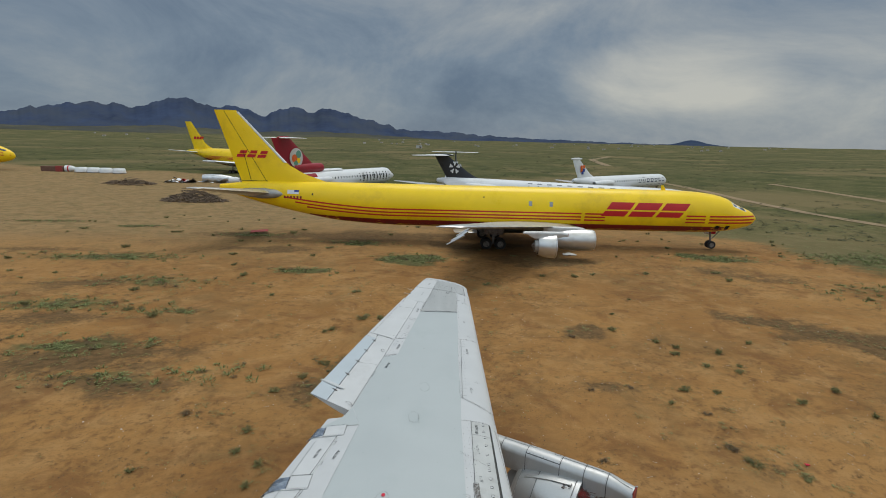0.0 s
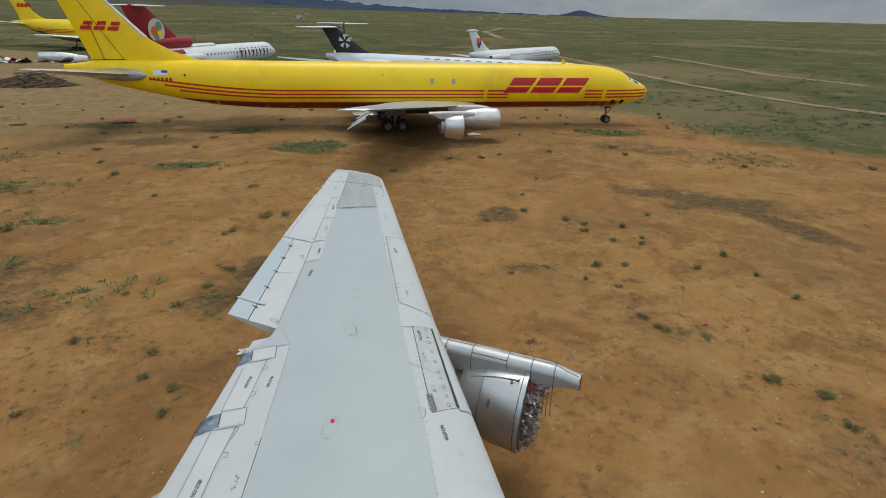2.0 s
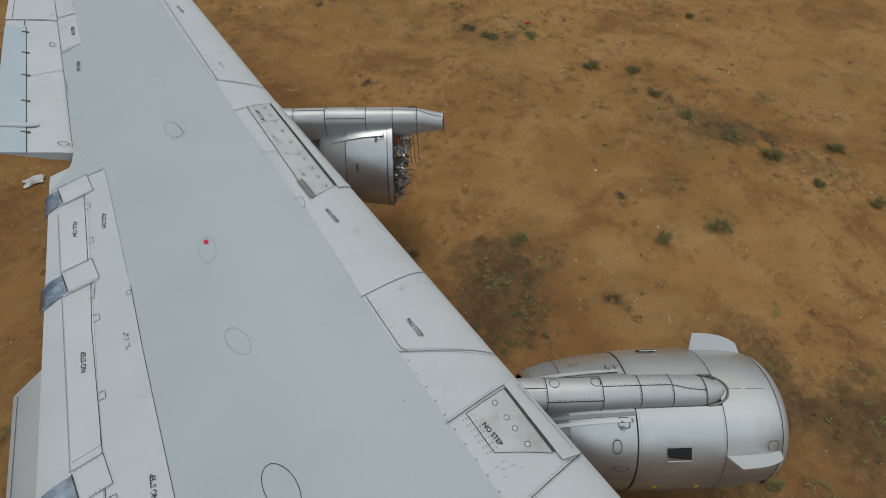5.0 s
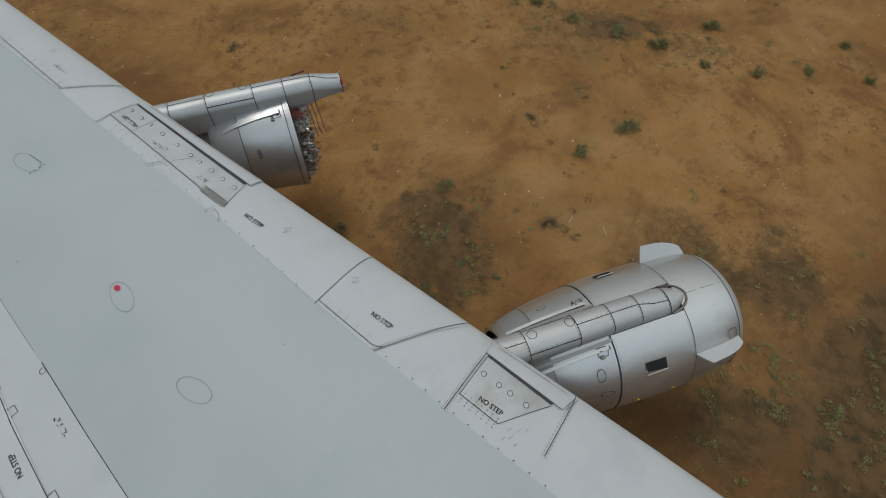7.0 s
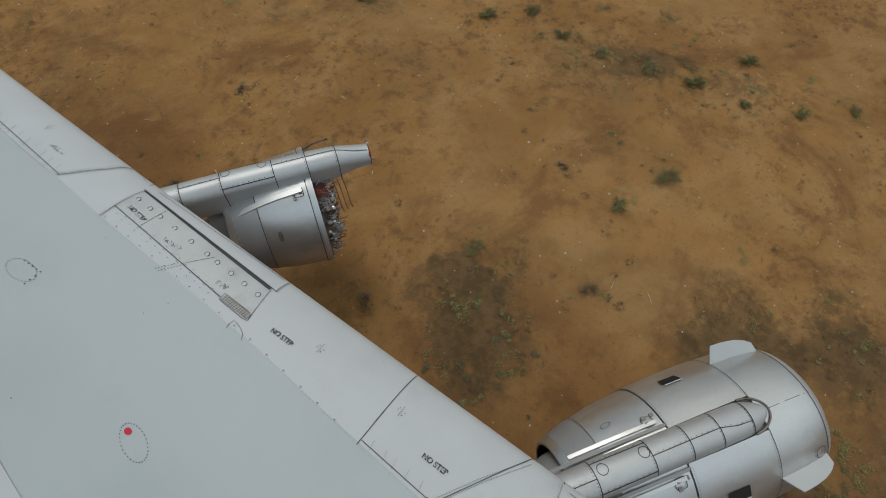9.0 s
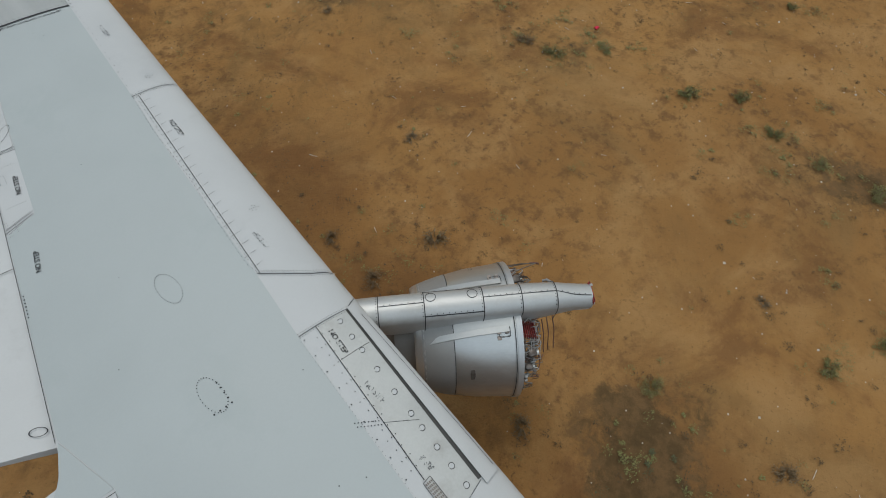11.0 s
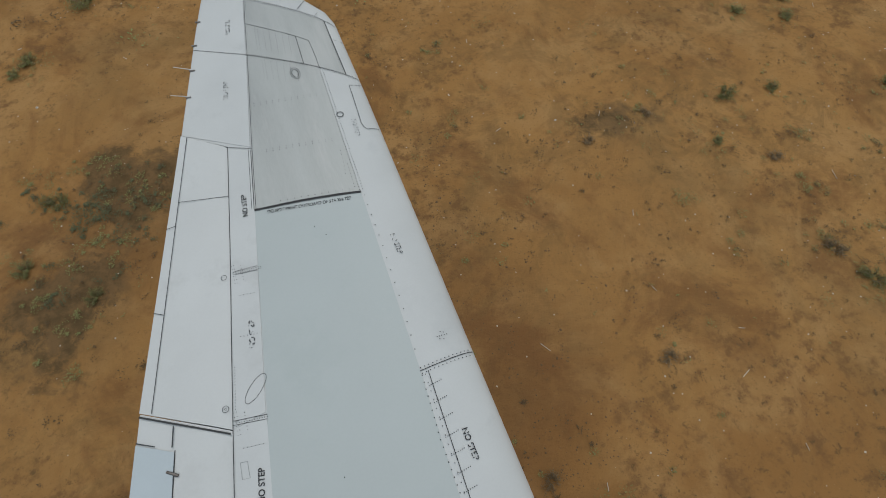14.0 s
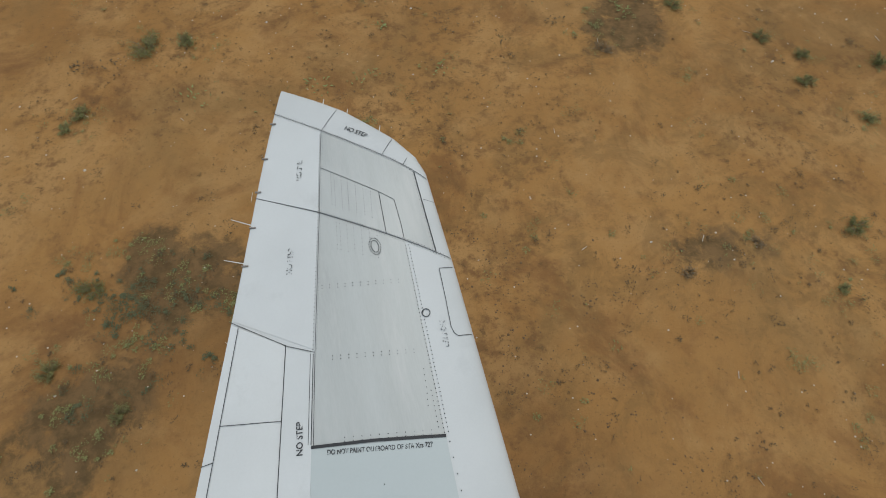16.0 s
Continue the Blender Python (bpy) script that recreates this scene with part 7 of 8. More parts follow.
def wide_jet(m, label, engines=True):
    root = empty("freighter_airplane", m, label, "airplane", GROUP)
    r, zc = 2.82, 4.9
    top = smooth_table([(0, zc - 0.4), (0.6, zc + 0.5), (2.2, zc + 1.5), (5, zc + 2.6), (9, zc + r), (40, zc + r), (48, zc + 2.5), (54, zc + 1.9)], 3)
    low = smooth_table([(0, zc - 1.0), (0.6, zc - 1.6), (2.2, zc - 2.2), (5, zc - 2.7), (9, zc - r), (33, zc - r), (42, zc - 1.3), (48, zc + 0.2), (54, zc + 1.5)], 3)
    half = smooth_table([(0, 0.2), (0.6, 0.9), (2.2, 1.7), (5, 2.5), (9, r), (36, r), (44, 2.1), (50, 1.0), (54, 0.2)], 3)
    bd = Body(top, low, half)
    ss = sorted({round(s, 3) for s, _ in top} | {round(s, 3) for s, _ in low})
    fus = part("fuselage", fuselage(top, low, half, ss, 28), M_YELLOW, root, "wide yellow fuselage")
    for port in (False, True):
        part("belly_band", bd.sheet(4, 46, lambda s: table(low, s) + 0.02, lambda s: min(zc - 1.5 + 0.12 * max(0, s - 33), table(low, s) + 1.25), 20, 5, 0.02, port), M_BELLY, fus, "dark red belly band")
        for z in (zc - 0.5, zc - 0.15, zc + 0.2):
            part("stripe", bd.sheet(0.6, 42, z, z + 0.16, 24, 1, 0.02, port), M_ARED, fus, "thin red stripe")
        part("cockpit_window", bd.sheet(1.8, 3.4, lambda q: zc + 0.7 + 0.3 * (q - 1.8), lambda q: zc + 1.15 + 0.32 * (q - 1.8), 4, 2, 0.02, port), M_GLASS, fus)
    fin = part("fin", fin_geo(42.5, 50.2, 51.0, 54.2, zc + 2.2, 16.5, 0.6, 3.0), M_YELLOW, root, "tall yellow tail fin")
    for sg in (-1, 1):
        for s0 in (45.9, 47.3, 48.7):
            part("emblem_block", Geo().patch(lambda u, v: (s0 + 1.1 * u - 0.3 * v, sg * 0.36, 10.6 + 0.9 * v), [0, 1], [0, 1]), M_ARED, fin, "slanted red emblem block")
        part("tailplane", surf_geo(sg * 0.8, sg * 8.1, 45.5, 50.5, 50.5, 52.8, zc + 1.3, zc + 2.0, 0.5, 0.2), M_PLANE_WHITE, root, "pale tailplane")
        part("wing", surf_geo(sg * 2.0, sg * (22.4 if engines else 12.5), 17.5, 28.5, 30.5 if engines else 24.2, 33.5 if engines else 31.0, zc - 1.9, zc + (0.3 if engines else -0.8), 1.1, 0.25 if engines else 0.7), M_PLANE_WHITE, root, "pale wing")
        main_gear(root, 26.5, sg * 4.8, 3.2, 0.6)
        if not engines:
            continue
        e_ = part("engine", Geo().turn([(15.2, 1.1), (15.1, 1.3), (16, 1.45), (19, 1.4), (21, 0.9)], 24, "x", (0, sg * 7.9, 2.3)), M_PLANE_WHITE, root, "white engine pod")
        part("engine_core", Geo().turn([(15.5, 1.2), (15.6, 0.0)], 20, "x", (0, sg * 7.9, 2.3)), M_DARK, e_)
        part("pylon", Geo().box((20.0, sg * 7.9, 3.75), (5.0, 0.4, 0.9), 0, 0.1), M_PLANE_WHITE, root)
    nose_gear(root, 6.0, 2.3, 0.5)
    return root


wide_jet(heading(-40.2, 163, -28, -2.3), "yellow wide-body freighter with its engines removed, stored on grass", False)
wide_jet(heading(-125.6, 160, 8, -2.0), "yellow wide-body freighter with a red belly, nose towards the apron")

# ---- the rest of the near jet: plain body and gear that carry the wing ----
own = part("fuselage", fuselage(DC_TOP, DC_LOW, DC_HALF, DC_S), M_PLANE_WHITE, jet, "plain white fuselage")
OWN = Matrix.Translation((FWD[0] * 21.44 - OUT[0] * 3.8, FWD[1] * 21.44 - OUT[1] * 3.8, 0.0)) @ Matrix.Rotation(radians(180 - 33.1), 4, "Z")
own.matrix_basis = OWN
carrier = part("wing_root", Geo().box((24.5, -2.2, 2.35), (9.5, 1.6, 1.0), 0, 0.4), M_SKIN, jet, "grey wing root")
carrier.matrix_basis = OWN
main_gear(own, 27.6, -3.15, 2.4)
main_gear(own, 27.6, 3.15, 2.4)
nose_gear(own, 4.35, 1.95)


# ---- clutter on the apron ----
def pile(x, y, rx, ry, h, n, seed, label):
    rnd = random.Random(seed)
    g = Geo()
    for i in range(n):
        q, k = rnd.uniform(0, 6.283), math.sqrt(rnd.random())
        px, py = x + rx * k * math.cos(q), y + ry * k * math.sin(q)
        z = ground_z(px, py) + h * (1 - k) * rnd.uniform(0.2, 1.0) + 0.06
        L, a, t = rnd.uniform(0.8, 2.6), rnd.uniform(0, 6.283), rnd.uniform(-0.25, 0.25)
        d = Vector((math.cos(a) * L / 2, math.sin(a) * L / 2, t * L / 2))
        c = Vector((px, py, z))
        g.tube([c - d, c + Vector((0, 0, rnd.uniform(0, 0.12))), c + d], [0.03, rnd.uniform(0.05, 0.1), 0.03], 5)
    return tagged(build("branch_pile", g, M_WOOD), label, "debris pile", kind="stuff")


pile(-44.2, 96, 5.8, 3.0, 2.7, 520, 3, "heap of dead brown branches and rubble on soil")
pile(-74, 128, 6.5, 3.0, 1.7, 260, 4, "low heap of dead brown branches on soil")


def cowl_ring(x, y):
    """An engine inlet ring laid on its face."""
    root = empty("engine_cowling", pose(x, y, ground_z(x, y)), "white engine inlet cowling lying on the soil", "cowling", "cowlings in a row")
    part("outer_skin", Geo().turn([(0.0, 1.78), (0.05, 1.82), (0.8, 1.76), (1.25, 1.6), (1.42, 1.42), (1.46, 1.3), (1.4, 1.2), (0.9, 1.25), (0.0, 1.4)], 32, "z"), M_PLANE_WHITE, root)
    part("base_ring", Geo().turn([(0.0, 1.4), (-0.02, 1.8), (0.16, 1.85), (0.2, 1.79)], 32, "z"), M_STEEL, root)


for k in range(4):
    cowl_ring(-105.2 + 3.85 * k + (0.2 if k == 3 else 0), 158 - 0.4 * k)
root = empty("scrap_container", pose(-114.5, 160, ground_z(-114.5, 160)), "rusty dark red scrap skip full of metal", "container")
part("tub", Geo().box((0, 0, 0.75), (6.4, 2.6, 1.5), 0.02, 0.06), M_RUST, root, "rusty dark sides")
part("end_wall", Geo().box((2.2, -0.9, 0.8), (1.9, 1.2, 1.7), 0.0, 0.05), M_RED, root, "faded red end")
root = empty("nose_cone", pose(-109.5, 160, ground_z(-109.5, 160)), "pale broken nose section lying on soil", "aircraft wreck")
part("shell", Geo().turn([(-1.6, 0.95), (-0.4, 0.95), (0.7, 0.7), (1.4, 0.3), (1.5, 0.0)], 20, "x", (0, 0, 0.85), True), M_PLANE_WHITE, root)
part("band", Geo().turn([(-0.7, 0.965), (-0.3, 0.96)], 20, "x", (0, 0, 0.85)), M_ARED, root)


def wreck(x, y):
    """Scrapped engine shell and torn sheets behind the branch pile."""
    root = empty("fuselage_wreck", pose(x, y, ground_z(x, y), 0, 0, 8), "torn white and silver aircraft shells with red scraps on soil", "aircraft wreck")
    part("shell", Geo().turn([(-0.5, 0.95), (-0.2, 1.05), (1.4, 1.15), (4.2, 1.05), (6.2, 0.7), (7.4, 0.35), (7.5, 0.2)], 22, "x", (1.0, 0.2, 0.95)), M_METAL, root, "silver engine shell")
    part("shell", Geo().turn([(-0.4, 0.7), (-0.3, 0.8), (1.2, 0.8), (2.2, 0.6), (2.2, 0.3)], 18, "x", (7.6, -1.2, 0.72)), M_PLANE_WHITE, root, "white cowl shell")
    part("shell_opening", Geo().turn([(-0.3, 0.96), (-0.25, 0.0)], 20, "x", (1.0, 0.2, 0.95)), M_DARK, root)
    rnd = random.Random(31)
    for k in range(30):
        px, py, s = rnd.uniform(-7.5, 9.0), rnd.uniform(-2.4, 1.4), rnd.uniform(0.5, 1.7)
        tilt, bend, q = rnd.uniform(0.1, 1.0), rnd.uniform(-0.4, 0.4), rnd.uniform(0, 6.283)
        c, sn = math.cos(q), math.sin(q)

        def at(u, v):
            lx, ly = s * (u - 0.5) * 1.6, s * (v - 0.5)
            return (px + lx * c - ly * sn, py + lx * sn + ly * c, 0.05 + tilt * s * u * 0.8 + bend * s * math.sin(math.pi * v) * u)
        part("torn_panel", Geo().patch(at, steps(0, 1, 4), steps(0, 1, 3), 0.04), (M_PLANE_WHITE, M_PLANE_WHITE, M_METAL, M_DARK, M_ARED if px < 2 else M_METAL, M_STEEL)[k % 6], root)


wreck(-61, 137)
# a red painted sheet on the soil
root = empty("metal_sheet", pose(-20.1, 59.1, ground_z(-20.1, 59.1) + 0.02, 0, 0, 15), "bent red painted metal sheet lying on soil", "scrap metal")
part("sheet", Geo().patch(lambda u, v: (1.9 * (u - 0.5), 1.3 * (v - 0.5) + 0.3 * u, 0.05 + 0.32 * abs(v - 0.45) + 0.06 * u), steps(0, 1, 6), steps(0, 1, 6), 0.04), M_RED, root)


def crumple(name, x, y, s, seed, mat_, label):
    rnd = random.Random(seed)
    g = Geo()
    off = [[rnd.uniform(-0.3, 0.3) for _ in range(6)] for _ in range(6)]
    z0 = ground_z(x, y)
    g.patch(lambda u, v: (x + s * (u - 0.5) * (1 + off[int(u * 5)][int(v * 5)] * 0.6), y + s * 0.7 * (v - 0.5) * (1 + off[int(v * 5)][int(u * 5)] * 0.6), z0 + 0.05 + s * 0.3 * (0.4 + off[int(u * 5)][5 - int(v * 5)]) * math.sin(math.pi * min(1, u + 0.02)) * math.sin(math.pi * min(1, v + 0.02))), [i / 5 for i in range(6)], [i / 5 for i in range(6)], 0.02)
    return tagged(build(name, g, mat_, smooth=0), label, "litter")


crumple("plastic_sheet", -3.46, 15.6, 0.42, 2, M_PLASTIC, "crumpled white plastic sheet lying on soil")
crumple("litter", 11.6, 14.6, 0.12, 6, M_REDTAG, "small red scrap of plastic lying on soil")
crumple("metal_scrap", 12.6, 49.0, 1.2, 8, M_PLASTIC, "pale scrap panel lying on soil")
crumple("litter", 5.0, 1.2, 0.16, 12, M_DARK, "small dark scrap lying on soil")

# ---- far buildings ----
rnd = random.Random(21)
for i in range(46):
    az = rnd.uniform(-9, 33) if i < 40 else rnd.uniform(-40, -10)
    d = rnd.uniform(1700, 3000)
    x, y = d * math.sin(radians(az)), d * math.cos(radians(az))
    w, dp, h = rnd.uniform(5, 10), rnd.uniform(5, 8), rnd.uniform(2.2, 3.2)
    root = empty("house", pose(x, y, ground_z(x, y) - 0.3, 0, 0, rnd.uniform(-30, 30)), "small pale house far out on the plain", "house", "far houses")
    part("wall", Geo().box((0, 0, h / 2), (w, dp, h)), M_CONC, root)
    part("roof", Geo().loft([[(-w / 2 - 0.4, -dp / 2 - 0.4, h), (-w / 2 - 0.4, dp / 2 + 0.4, h), (-w / 2 - 0.4, 0, h + 1.5)], [(w / 2 + 0.4, -dp / 2 - 0.4, h), (w / 2 + 0.4, dp / 2 + 0.4, h), (w / 2 + 0.4, 0, h + 1.5)]]), M_ROOFING, root, smooth=0)
    part("window", Geo().box((-w * 0.2, -dp / 2, h * 0.55), (1.6, 0.1, 1.2)), M_GLASS, root)
x, y = 900 * math.sin(radians(-2.1)), 900 * math.cos(radians(-2.1))
root = empty("storage_shed", pose(x, y, ground_z(x, y) - 0.2), "pale flat-roofed shed on the grass plain", "shed")
part("wall", Geo().box((0, 0, 2.6), (10, 8, 5.2)), M_CONC, root)
part("roof", Geo().box((0, 0, 5.35), (10.6, 8.6, 0.3)), M_ROOFING, root)
part("door", Geo().box((2, -4.02, 1.5), (3, 0.1, 3)), M_STEEL, root)

# ---- plants ----


def blades(g, rnd, x, y, z, r, h, n, lean=0.8, wide=0.03):
    for _ in range(n):
        q, k = rnd.uniform(0, 6.283), r * rnd.random() ** 0.7
        px, py = x + k * math.cos(q), y + k * math.sin(q)
        a = rnd.uniform(0, 6.283)
        hh = h * rnd.uniform(0.5, 1.15) * (1 - 0.5 * k / r)
        tx, ty = px + lean * hh * math.cos(q) * rnd.random(), py + lean * hh * math.sin(q) * rnd.random()
        w = wide * rnd.uniform(0.6, 1.3)
        dx, dy = w * math.cos(a), w * math.sin(a)
        g.add([(px - dx, py - dy, z - 0.02), (px + dx, py + dy, z - 0.02), (tx + dx * 0.5, ty + dy * 0.5, z + hh * 0.7), (tx * 1.0 - dx * 0.3, ty - dy * 0.3, z + hh)], [(0, 1, 2, 3)])


def rosette(g, rnd, x, y, z, r, n, leaf):
    """A low leafy clump, its leaves lying outwards."""
    for _ in range(n):
        q, k = rnd.uniform(0, 6.283), r * rnd.random() ** 0.6
        px, py, pz = x + k * math.cos(q), y + k * math.sin(q), z + 0.02 + 0.35 * r * rnd.random() * (1 - 0.5 * k / r)
        a, s = q + rnd.gauss(0, 0.6), leaf * rnd.uniform(0.6, 1.3)
        ux, uy, uz = math.cos(a) * s, math.sin(a) * s, s * rnd.uniform(-0.2, 0.5)
        wx, wy = -math.sin(a) * s * 0.4, math.cos(a) * s * 0.4
        g.add([(px - ux, py - uy, pz - uz * 0.3), (px + wx, py + wy, pz + rnd.uniform(-0.1, 0.2) * s), (px + ux, py + uy, pz + uz), (px - wx, py - wy, pz)], [(0, 1, 2, 3)])


def bush_mesh(seed, r, h, n, leaf):
    """A low desert shrub: stems and many small leaves in uneven clumps."""
    rnd = random.Random(seed)
    stems, lv = Geo(), Geo()
    tips = []
    for _ in range(22):
        q, k = rnd.uniform(0, 6.283), r * rnd.uniform(0.3, 1.0)
        tip = Vector((k * math.cos(q), k * math.sin(q), h * rnd.uniform(0.35, 1.0) * (1 - 0.45 * (k / r) ** 2)))
        tips.append(tip)
        stems.tube([(0.05 * math.cos(q), 0.05 * math.sin(q), -0.03), tuple(tip * 0.55 + Vector((0, 0, 0.04))), tuple(tip)], [0.010, 0.006, 0.002], 4)
    for _ in range(n):
        t = rnd.choice(tips)
        p = t * rnd.uniform(0.45, 1.08) + Vector((rnd.gauss(0, 0.1 * r), rnd.gauss(0, 0.1 * r), rnd.gauss(0, 0.09 * h)))
        p.z = max(0.015, p.z)
        u = Vector((rnd.gauss(0, 1), rnd.gauss(0, 1), rnd.gauss(0, 0.6))).normalized()
        w = u.cross(Vector((rnd.gauss(0, 1), rnd.gauss(0, 1), rnd.gauss(0, 1)))).normalized()
        s = leaf * rnd.uniform(0.5, 1.3)
        lv.add([p - u * s, p + w * s * 0.45, p + u * s, p - w * s * 0.45], [(0, 1, 2, 3)])
    return stems, lv


def bush_thing(seed, r, h, n, leaf, label, mat_):
    root = empty("bush", pose(0, 0, -50), label, "bush", "bushes on the soil")
    st, lv = bush_mesh(seed, r, h, n, leaf)
    part("woody_stem", st, M_TWIG, root)
    part("leaves", lv, mat_, root, smooth=0)
    return root


KINDS = [bush_thing(11, 0.27, 0.24, 1900, 0.0135, "small grey-green desert bush growing in soil", M_LEAF), bush_thing(12, 0.32, 0.2, 1900, 0.013, "spreading dull green desert bush in soil", M_LEAF),
         bush_thing(13, 0.22, 0.24, 1500, 0.013, "upright green desert bush in soil", M_LEAF), bush_thing(14, 0.3, 0.16, 700, 0.015, "half-dead brown desert bush in soil", M_TWIG)]
ROW_A = [(14.5, 0.9), (15.6, 1.8), (13.9, 2.3), (13.0, 3.3), (12.4, 4.5), (14.1, 5.0), (9.2, 5.1), (5.6, 5.1), (7.8, 5.6), (12.4, 5.8), (12.2, 7.0), (8.0, 7.1), (5.0, 7.4), (12.0, 8.2), (2.8, 8.4), (12.0, 9.4), (12.4, 10.6), (11.5, 11.5), (16.7, 11.8), (4.0, 12.2), (2.5, 12.2), (-5.2, 13.1), (2.4, 13.5), (-8.7, 13.7)]
ROW_B = [(11.1, 13.9), (-5.2, 14.2), (10.0, 14.6), (5.3, 14.6), (-6.1, 14.8), (9.7, 15.4), (16.4, 15.8), (-6.2, 16.1), (-8.7, 17.1), (16.4, 17.8), (10.1, 17.8), (9.1, 18.6), (14.3, 18.8), (-6.2, 19.0), (-4.2, 19.3), (11.4, 19.6), (6.3, 19.6), (10.2, 19.8), (8.0, 19.9), (16.4, 19.9), (-5.4, 20.3), (13.5, 21.7), (-4.8, 21.8), (12.4, 22.4)]
ROW_C = [(13.9, 22.4), (-13.4, 23.5), (11.6, 23.8), (13.8, 24.0), (12.0, 24.7), (11.3, 25.5), (16.1, 25.5), (7.1, 25.9), (-5.4, 26.4), (-4.0, 28.3), (-3.1, 28.3), (-14.5, 28.9), (-17.6, 29.1), (-23.8, 29.6), (-19.7, 33.5), (-5.3, 34.0), (30.0, 34.8), (-14.3, 38.1), (22.8, 39.6), (-12.0, 40.0), (-31.3, 43.1), (27.2, 48.2)]
DRIED = {(4.0, 12.2), (2.8, 8.4), (2.5, 12.2), (5.3, 14.6), (8.0, 7.1), (10.1, 17.8), (2.4, 13.5), (6.3, 19.6), (8.0, 19.9), (-8.7, 17.1), (9.7, 15.4), (7.1, 25.9), (5.6, 5.1)}
rnd = random.Random(44)
spots = [(b, 1.0) for b in ROW_A + ROW_B + ROW_C]
for i in range(90):
    spots.append(((rnd.uniform(-45, 45), rnd.uniform(24, 78)), rnd.uniform(0.5, 1.2)))
first = dict.fromkeys(range(4), True)
for (x, y), s in spots:
    k = 3 if (x, y) in DRIED else rnd.choice((0, 0, 1, 2))
    s *= rnd.uniform(0.7, 1.1) * (1 if y < 27 else 1.45)
    m = pose(x, y, ground_z(x, y), 0, 0, rnd.uniform(0, 360))
    src = KINDS[k]
    if first[k]:
        src.matrix_world, first[k] = m, False
        ob = src
    else:
        ob = copy_thing(src, m)
    ob.scale = (s, s, s * rnd.uniform(0.8, 1.1))

# low grass, weeds and dry tufts
rnd = random.Random(8)
weeds, dry, grass = Geo(), Geo(), Geo()
for p in SCRUB_AND_SHADE[1:9] + SCRUB_AND_SHADE[10:21]:
    for _ in range(int(26 * p[2] * p[3] * p[5])):
        u, v = rnd.gauss(0, 0.5) * p[2], rnd.gauss(0, 0.5) * p[3]
        t = radians(p[4])
        x, y = p[0] + u * math.cos(t) - v * math.sin(t), p[1] + u * math.sin(t) + v * math.cos(t)
        if noise.noise(Vector((x * 0.9, y * 0.9, 6.0))) < -0.1:
            continue
        if rnd.random() < 0.45:
            for _ in range(rnd.randint(1, 4)):
                px, py = x + rnd.gauss(0, 0.1), y + rnd.gauss(0, 0.1)
                rosette(weeds, rnd, px, py, ground_z(px, py), rnd.uniform(0.04, 0.12), 26, 0.017)
        else:
            rosette(dry, rnd, x, y, ground_z(x, y), rnd.uniform(0.05, 0.14), 14, 0.02)
# smaller growth round each bush
for (x, y), sc in spots:
    for _ in range(rnd.randint(8, 18)):
        q, k = rnd.uniform(0, 6.283), abs(rnd.gauss(0, 0.5)) + 0.12
        px, py = x + k * math.cos(q), y + k * math.sin(q)
        rosette(weeds if rnd.random() < 0.5 else dry, rnd, px, py, ground_z(px, py), rnd.uniform(0.04, 0.15), rnd.randint(10, 30), 0.016)
# clumps of low olive weeds, loosely strewn
for _ in range(330):
    x, y = rnd.uniform(-20, 28), rnd.uniform(5, 46)
    if noise.noise(Vector((x * 0.12, y * 0.12, 21.0))) < -0.05 or -5 < x < 3.5 and y < 22:
        continue
    for _ in range(rnd.randint(3, 9)):
        px, py = x + rnd.gauss(0, 0.16), y + rnd.gauss(0, 0.16)
        rosette(weeds if rnd.random() < 0.7 else dry, rnd, px, py, ground_z(px, py), rnd.uniform(0.06, 0.17), rnd.randint(22, 44), 0.016)
leafy = Geo()
for cx, cy, sx, sy, n in ((-3.3, 21.3, 0.6, 0.5, 46), (-4.9, 21.6, 0.7, 0.25, 18), (-4.2, 21.2, 0.4, 0.3, 16), (-4.4, 19.6, 0.5, 0.5, 12), (4.35, 0.9, 0.35, 0.25, 4), (5.0, 0.0, 0.5, 0.3, 4), (5.6, -0.8, 0.6, 0.3, 4), (4.4, -0.9, 0.6, 0.3, 4), (4.1, 6.6, 0.25, 0.2, 5), (3.4, 5.6, 0.5, 0.5, 8), (2.8, 6.3, 0.2, 0.2, 4)):
    for _ in range(n):
        x, y = rnd.gauss(cx, sx), rnd.gauss(cy, sy)
        r = rnd.uniform(0.05, 0.15)
        for _ in range(rnd.randint(1, 3)):
            px, py = x + rnd.gauss(0, r), y + rnd.gauss(0, r)
            rosette(leafy, rnd, px, py, ground_z(px, py), r * rnd.uniform(0.6, 1.0), rnd.randint(14, 34), rnd.uniform(0.012, 0.022))
for p in GREEN:
    for _ in range(int(30 * p[2] * p[3] * p[5])):
        u, v = rnd.gauss(0, 0.5) * p[2], rnd.gauss(0, 0.5) * p[3]
        x, y = p[0] + u, p[1] + v
        rosette(grass if rnd.random() < 0.7 else dry, rnd, x, y, ground_z(x, y), rnd.uniform(0.12, 0.4), 20, 0.055)
        if rnd.random() < 0.3:
            blades(grass, rnd, x, y, ground_z(x, y), rnd.uniform(0.1, 0.3), rnd.uniform(0.12, 0.28), 6, 1.2, 0.03)
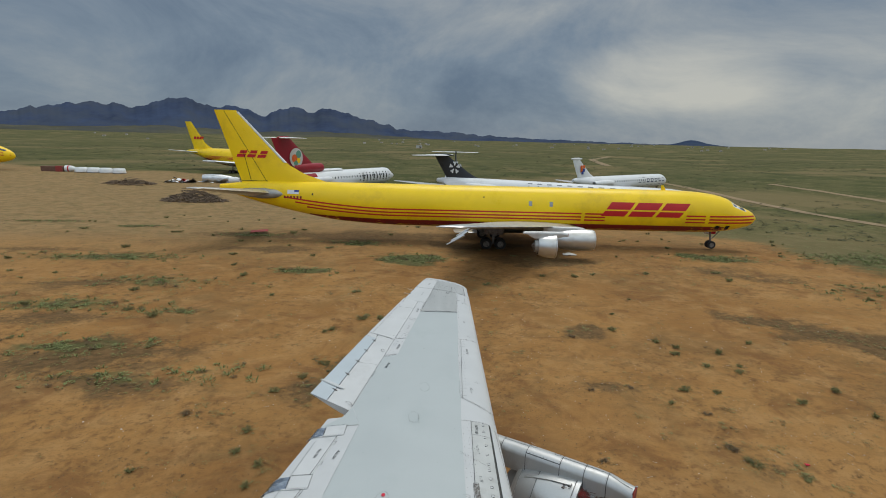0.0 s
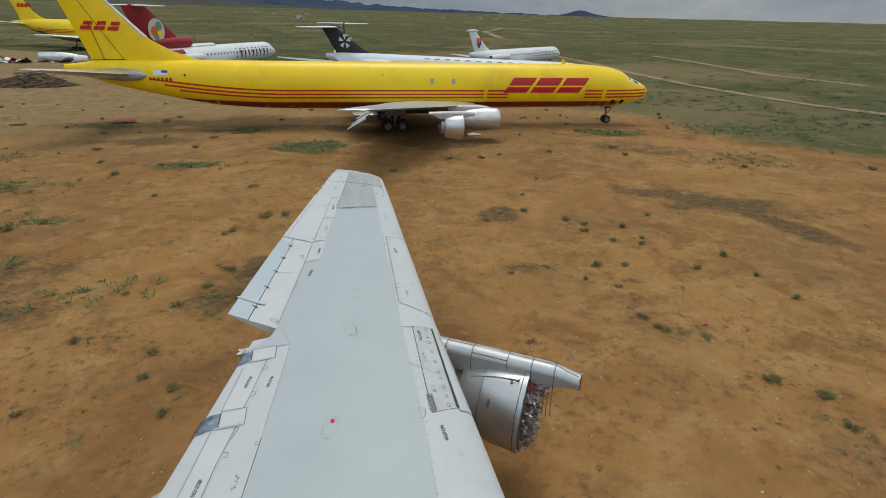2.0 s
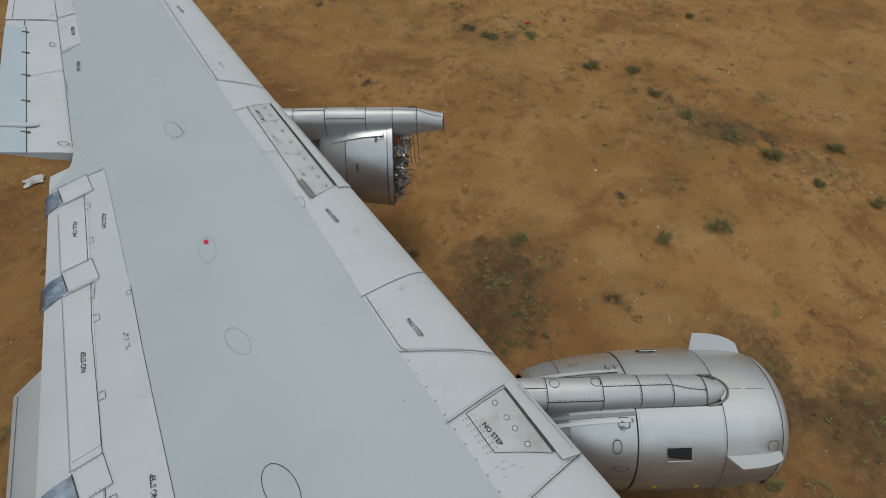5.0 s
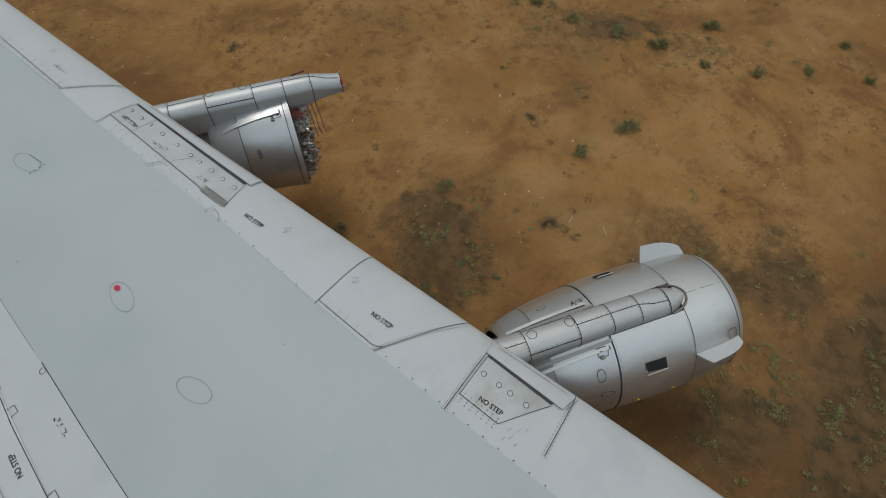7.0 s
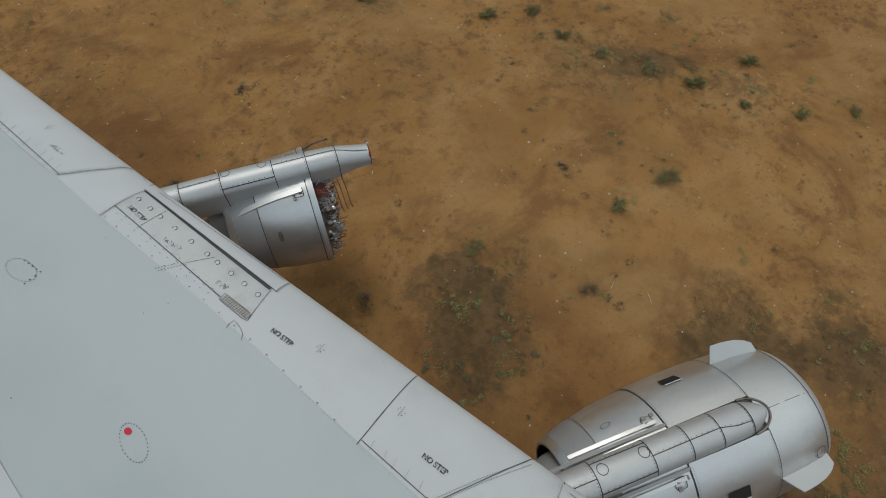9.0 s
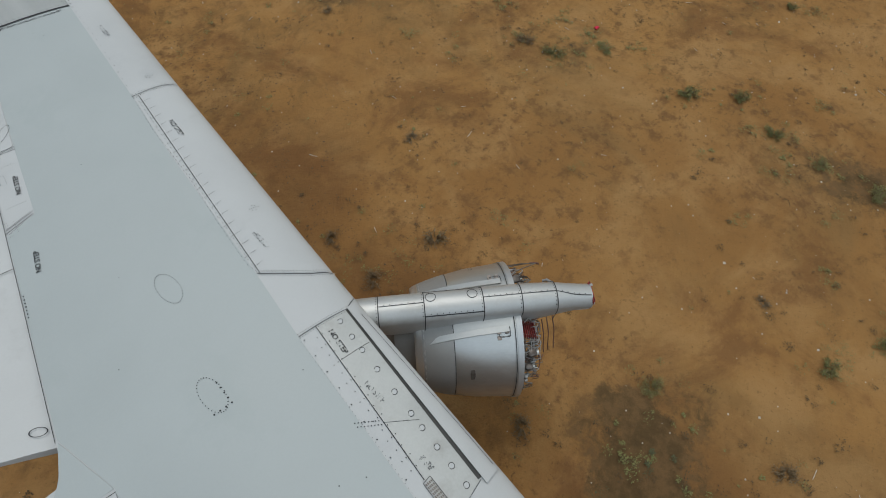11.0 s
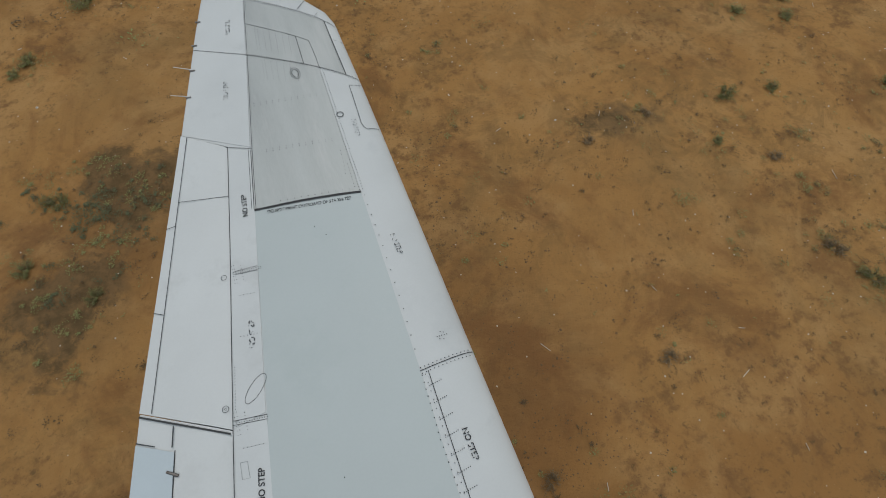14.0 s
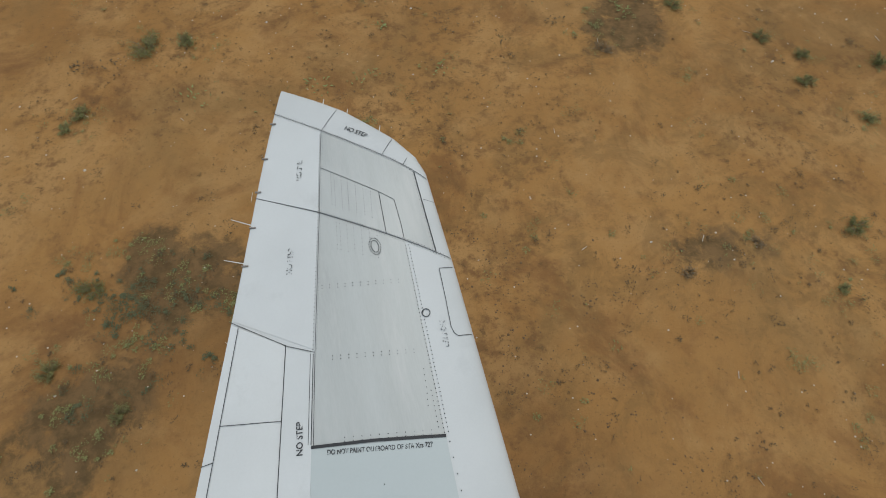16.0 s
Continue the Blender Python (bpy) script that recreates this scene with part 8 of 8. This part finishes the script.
for _ in range(30000):
    x, y = rnd.uniform(-22, 30), rnd.uniform(0, 52)
    f = 0.6 * noise.noise(Vector((x * 0.35, y * 0.35, 4.0))) + 0.5 * noise.noise(Vector((x * 0.1, y * 0.1, 1.0))) + 0.5 * noise.noise(Vector((x * 1.3, y * 1.3, 7.0)))
    if f < 0.06 or (f < 0.2 and rnd.random() < 0.6) or (math.hypot(x - 8, y - 11) < 5.5 and rnd.random() < 0.7):
        continue
    rosette(weeds if rnd.random() < 0.1 else dry, rnd, x, y, ground_z(x, y) - 0.005, rnd.uniform(0.02, 0.07), rnd.randint(4, 9), 0.017)
for _ in range(5200):
    x, y = rnd.uniform(-28, 38), rnd.uniform(2, 58)
    f = noise.noise(Vector((x * 0.22, y * 0.22, 9.0))) + 0.5 * noise.noise(Vector((x * 0.8, y * 0.8, 3.0)))
    if f < 0.06 or (y < 16 and rnd.random() < 0.5):
        continue
    rosette(weeds if rnd.random() < 0.35 else dry, rnd, x, y, ground_z(x, y) - 0.005, rnd.uniform(0.05, 0.16) * (1 + 0.015 * y), rnd.randint(14, 30), 0.02)
for _ in range(9500):
    x, y = rnd.uniform(-60, 75), rnd.uniform(26, 90)
    if noise.noise(Vector((x * 0.13, y * 0.3, 12.0))) < 0.02 and rnd.random() < 0.8:
        continue
    d, gcov = cover(x, y)
    if rnd.random() > 0.4 + 0.6 * max(d, gcov):
        continue
    rosette(grass if gcov > 0.4 or rnd.random() < 0.4 else dry, rnd, x, y, ground_z(x, y), rnd.uniform(0.12, 0.5), 18, 0.045)
shrubs = Geo()
for _ in range(5200):
    d, az = 75 + 620 * rnd.random() ** 1.6, radians(rnd.uniform(-52, 52))
    x, y = d * math.sin(az), d * math.cos(az)
    if cover(x, y)[1] < 0.5 or noise.noise(Vector((x * 0.018, y * 0.018, 8.0))) < -0.12:
        continue
    rosette(shrubs, rnd, x, y, ground_z(x, y), rnd.uniform(0.3, 0.8) * (1 + d / 300), 12, 0.16 * (1 + d / 250))
for nm, gg, mt, lb in (("far_shrubs", shrubs, M_SHRUB, "dark green shrubs scattered over the grass plain"), ("weeds", weeds, M_LEAF, "low grey-green weeds in soil"), ("leafy_weeds", leafy, M_WEED, "blue-green leafy weeds in dark soil"), ("dry_tufts", dry, M_DRY, "small dry brown tufts on soil"), ("grass", grass, M_GRASS, "patches of green grass on soil")):
    tagged(build(nm, gg, mt, smooth=0), lb, "plants", kind="stuff")

# crumbled dark clods beside the wing's front edge
clods = Geo()
for _ in range(4200):
    x, y = rnd.uniform(1.2, 7.5), rnd.uniform(11.5, 21.5)
    f = noise.noise(Vector((x * 0.9, y * 0.9, 15.0))) + 0.6 * noise.noise(Vector((x * 2.6, y * 2.6, 5.0))) - 0.16 * abs(x - 2.9)
    if f < -0.02:
        continue
    r, z, q = rnd.uniform(0.007, 0.022) * (1.5 if rnd.random() < 0.12 else 1.0), ground_z(x, y), rnd.uniform(0, 6.283)
    rim = [(x + r * rnd.uniform(0.5, 1.5) * math.cos(q + 1.0472 * k), y + r * rnd.uniform(0.5, 1.5) * math.sin(q + 1.0472 * k), z - 0.004) for k in range(6)]
    clods.add(rim + [(x, y, z + r * 0.55)], [(k, (k + 1) % 6, 6) for k in range(6)])
tagged(build("clods", clods, M_CLOD, smooth=0), "small dark clods crumbled over soil", "soil clods", kind="stuff")

# pebbles and bits of litter
peb = Geo()
for _ in range(1900):
    x, y = rnd.uniform(-12, 24), rnd.uniform(0, 34)
    r = rnd.uniform(0.006, 0.022) * (2.0 if rnd.random() < 0.05 else 1)
    z = ground_z(x, y)
    peb.add([(x + r, y, z), (x, y + r * 0.8, z), (x - r, y, z), (x, y - r, z), (x + r * 0.2, y, z + r * 0.9)], [(0, 1, 4), (1, 2, 4), (2, 3, 4), (3, 0, 4)])
tagged(build("pebbles", peb, M_STONE, smooth=0), "scattered pale pebbles on soil", "pebbles", kind="stuff")
sticks = Geo()
for _ in range(60):
    x, y, a = rnd.uniform(-8, 18), rnd.uniform(3, 28), rnd.uniform(0, 6.283)
    L = rnd.uniform(0.08, 0.25)
    z = ground_z(x, y) + 0.01
    sticks.tube([(x, y, z), (x + L * math.cos(a), y + L * math.sin(a), z + 0.01)], 0.006, 4)
tagged(build("sticks", sticks, M_STONE, smooth=0), "thin pale sticks scattered on soil", "sticks", kind="stuff")
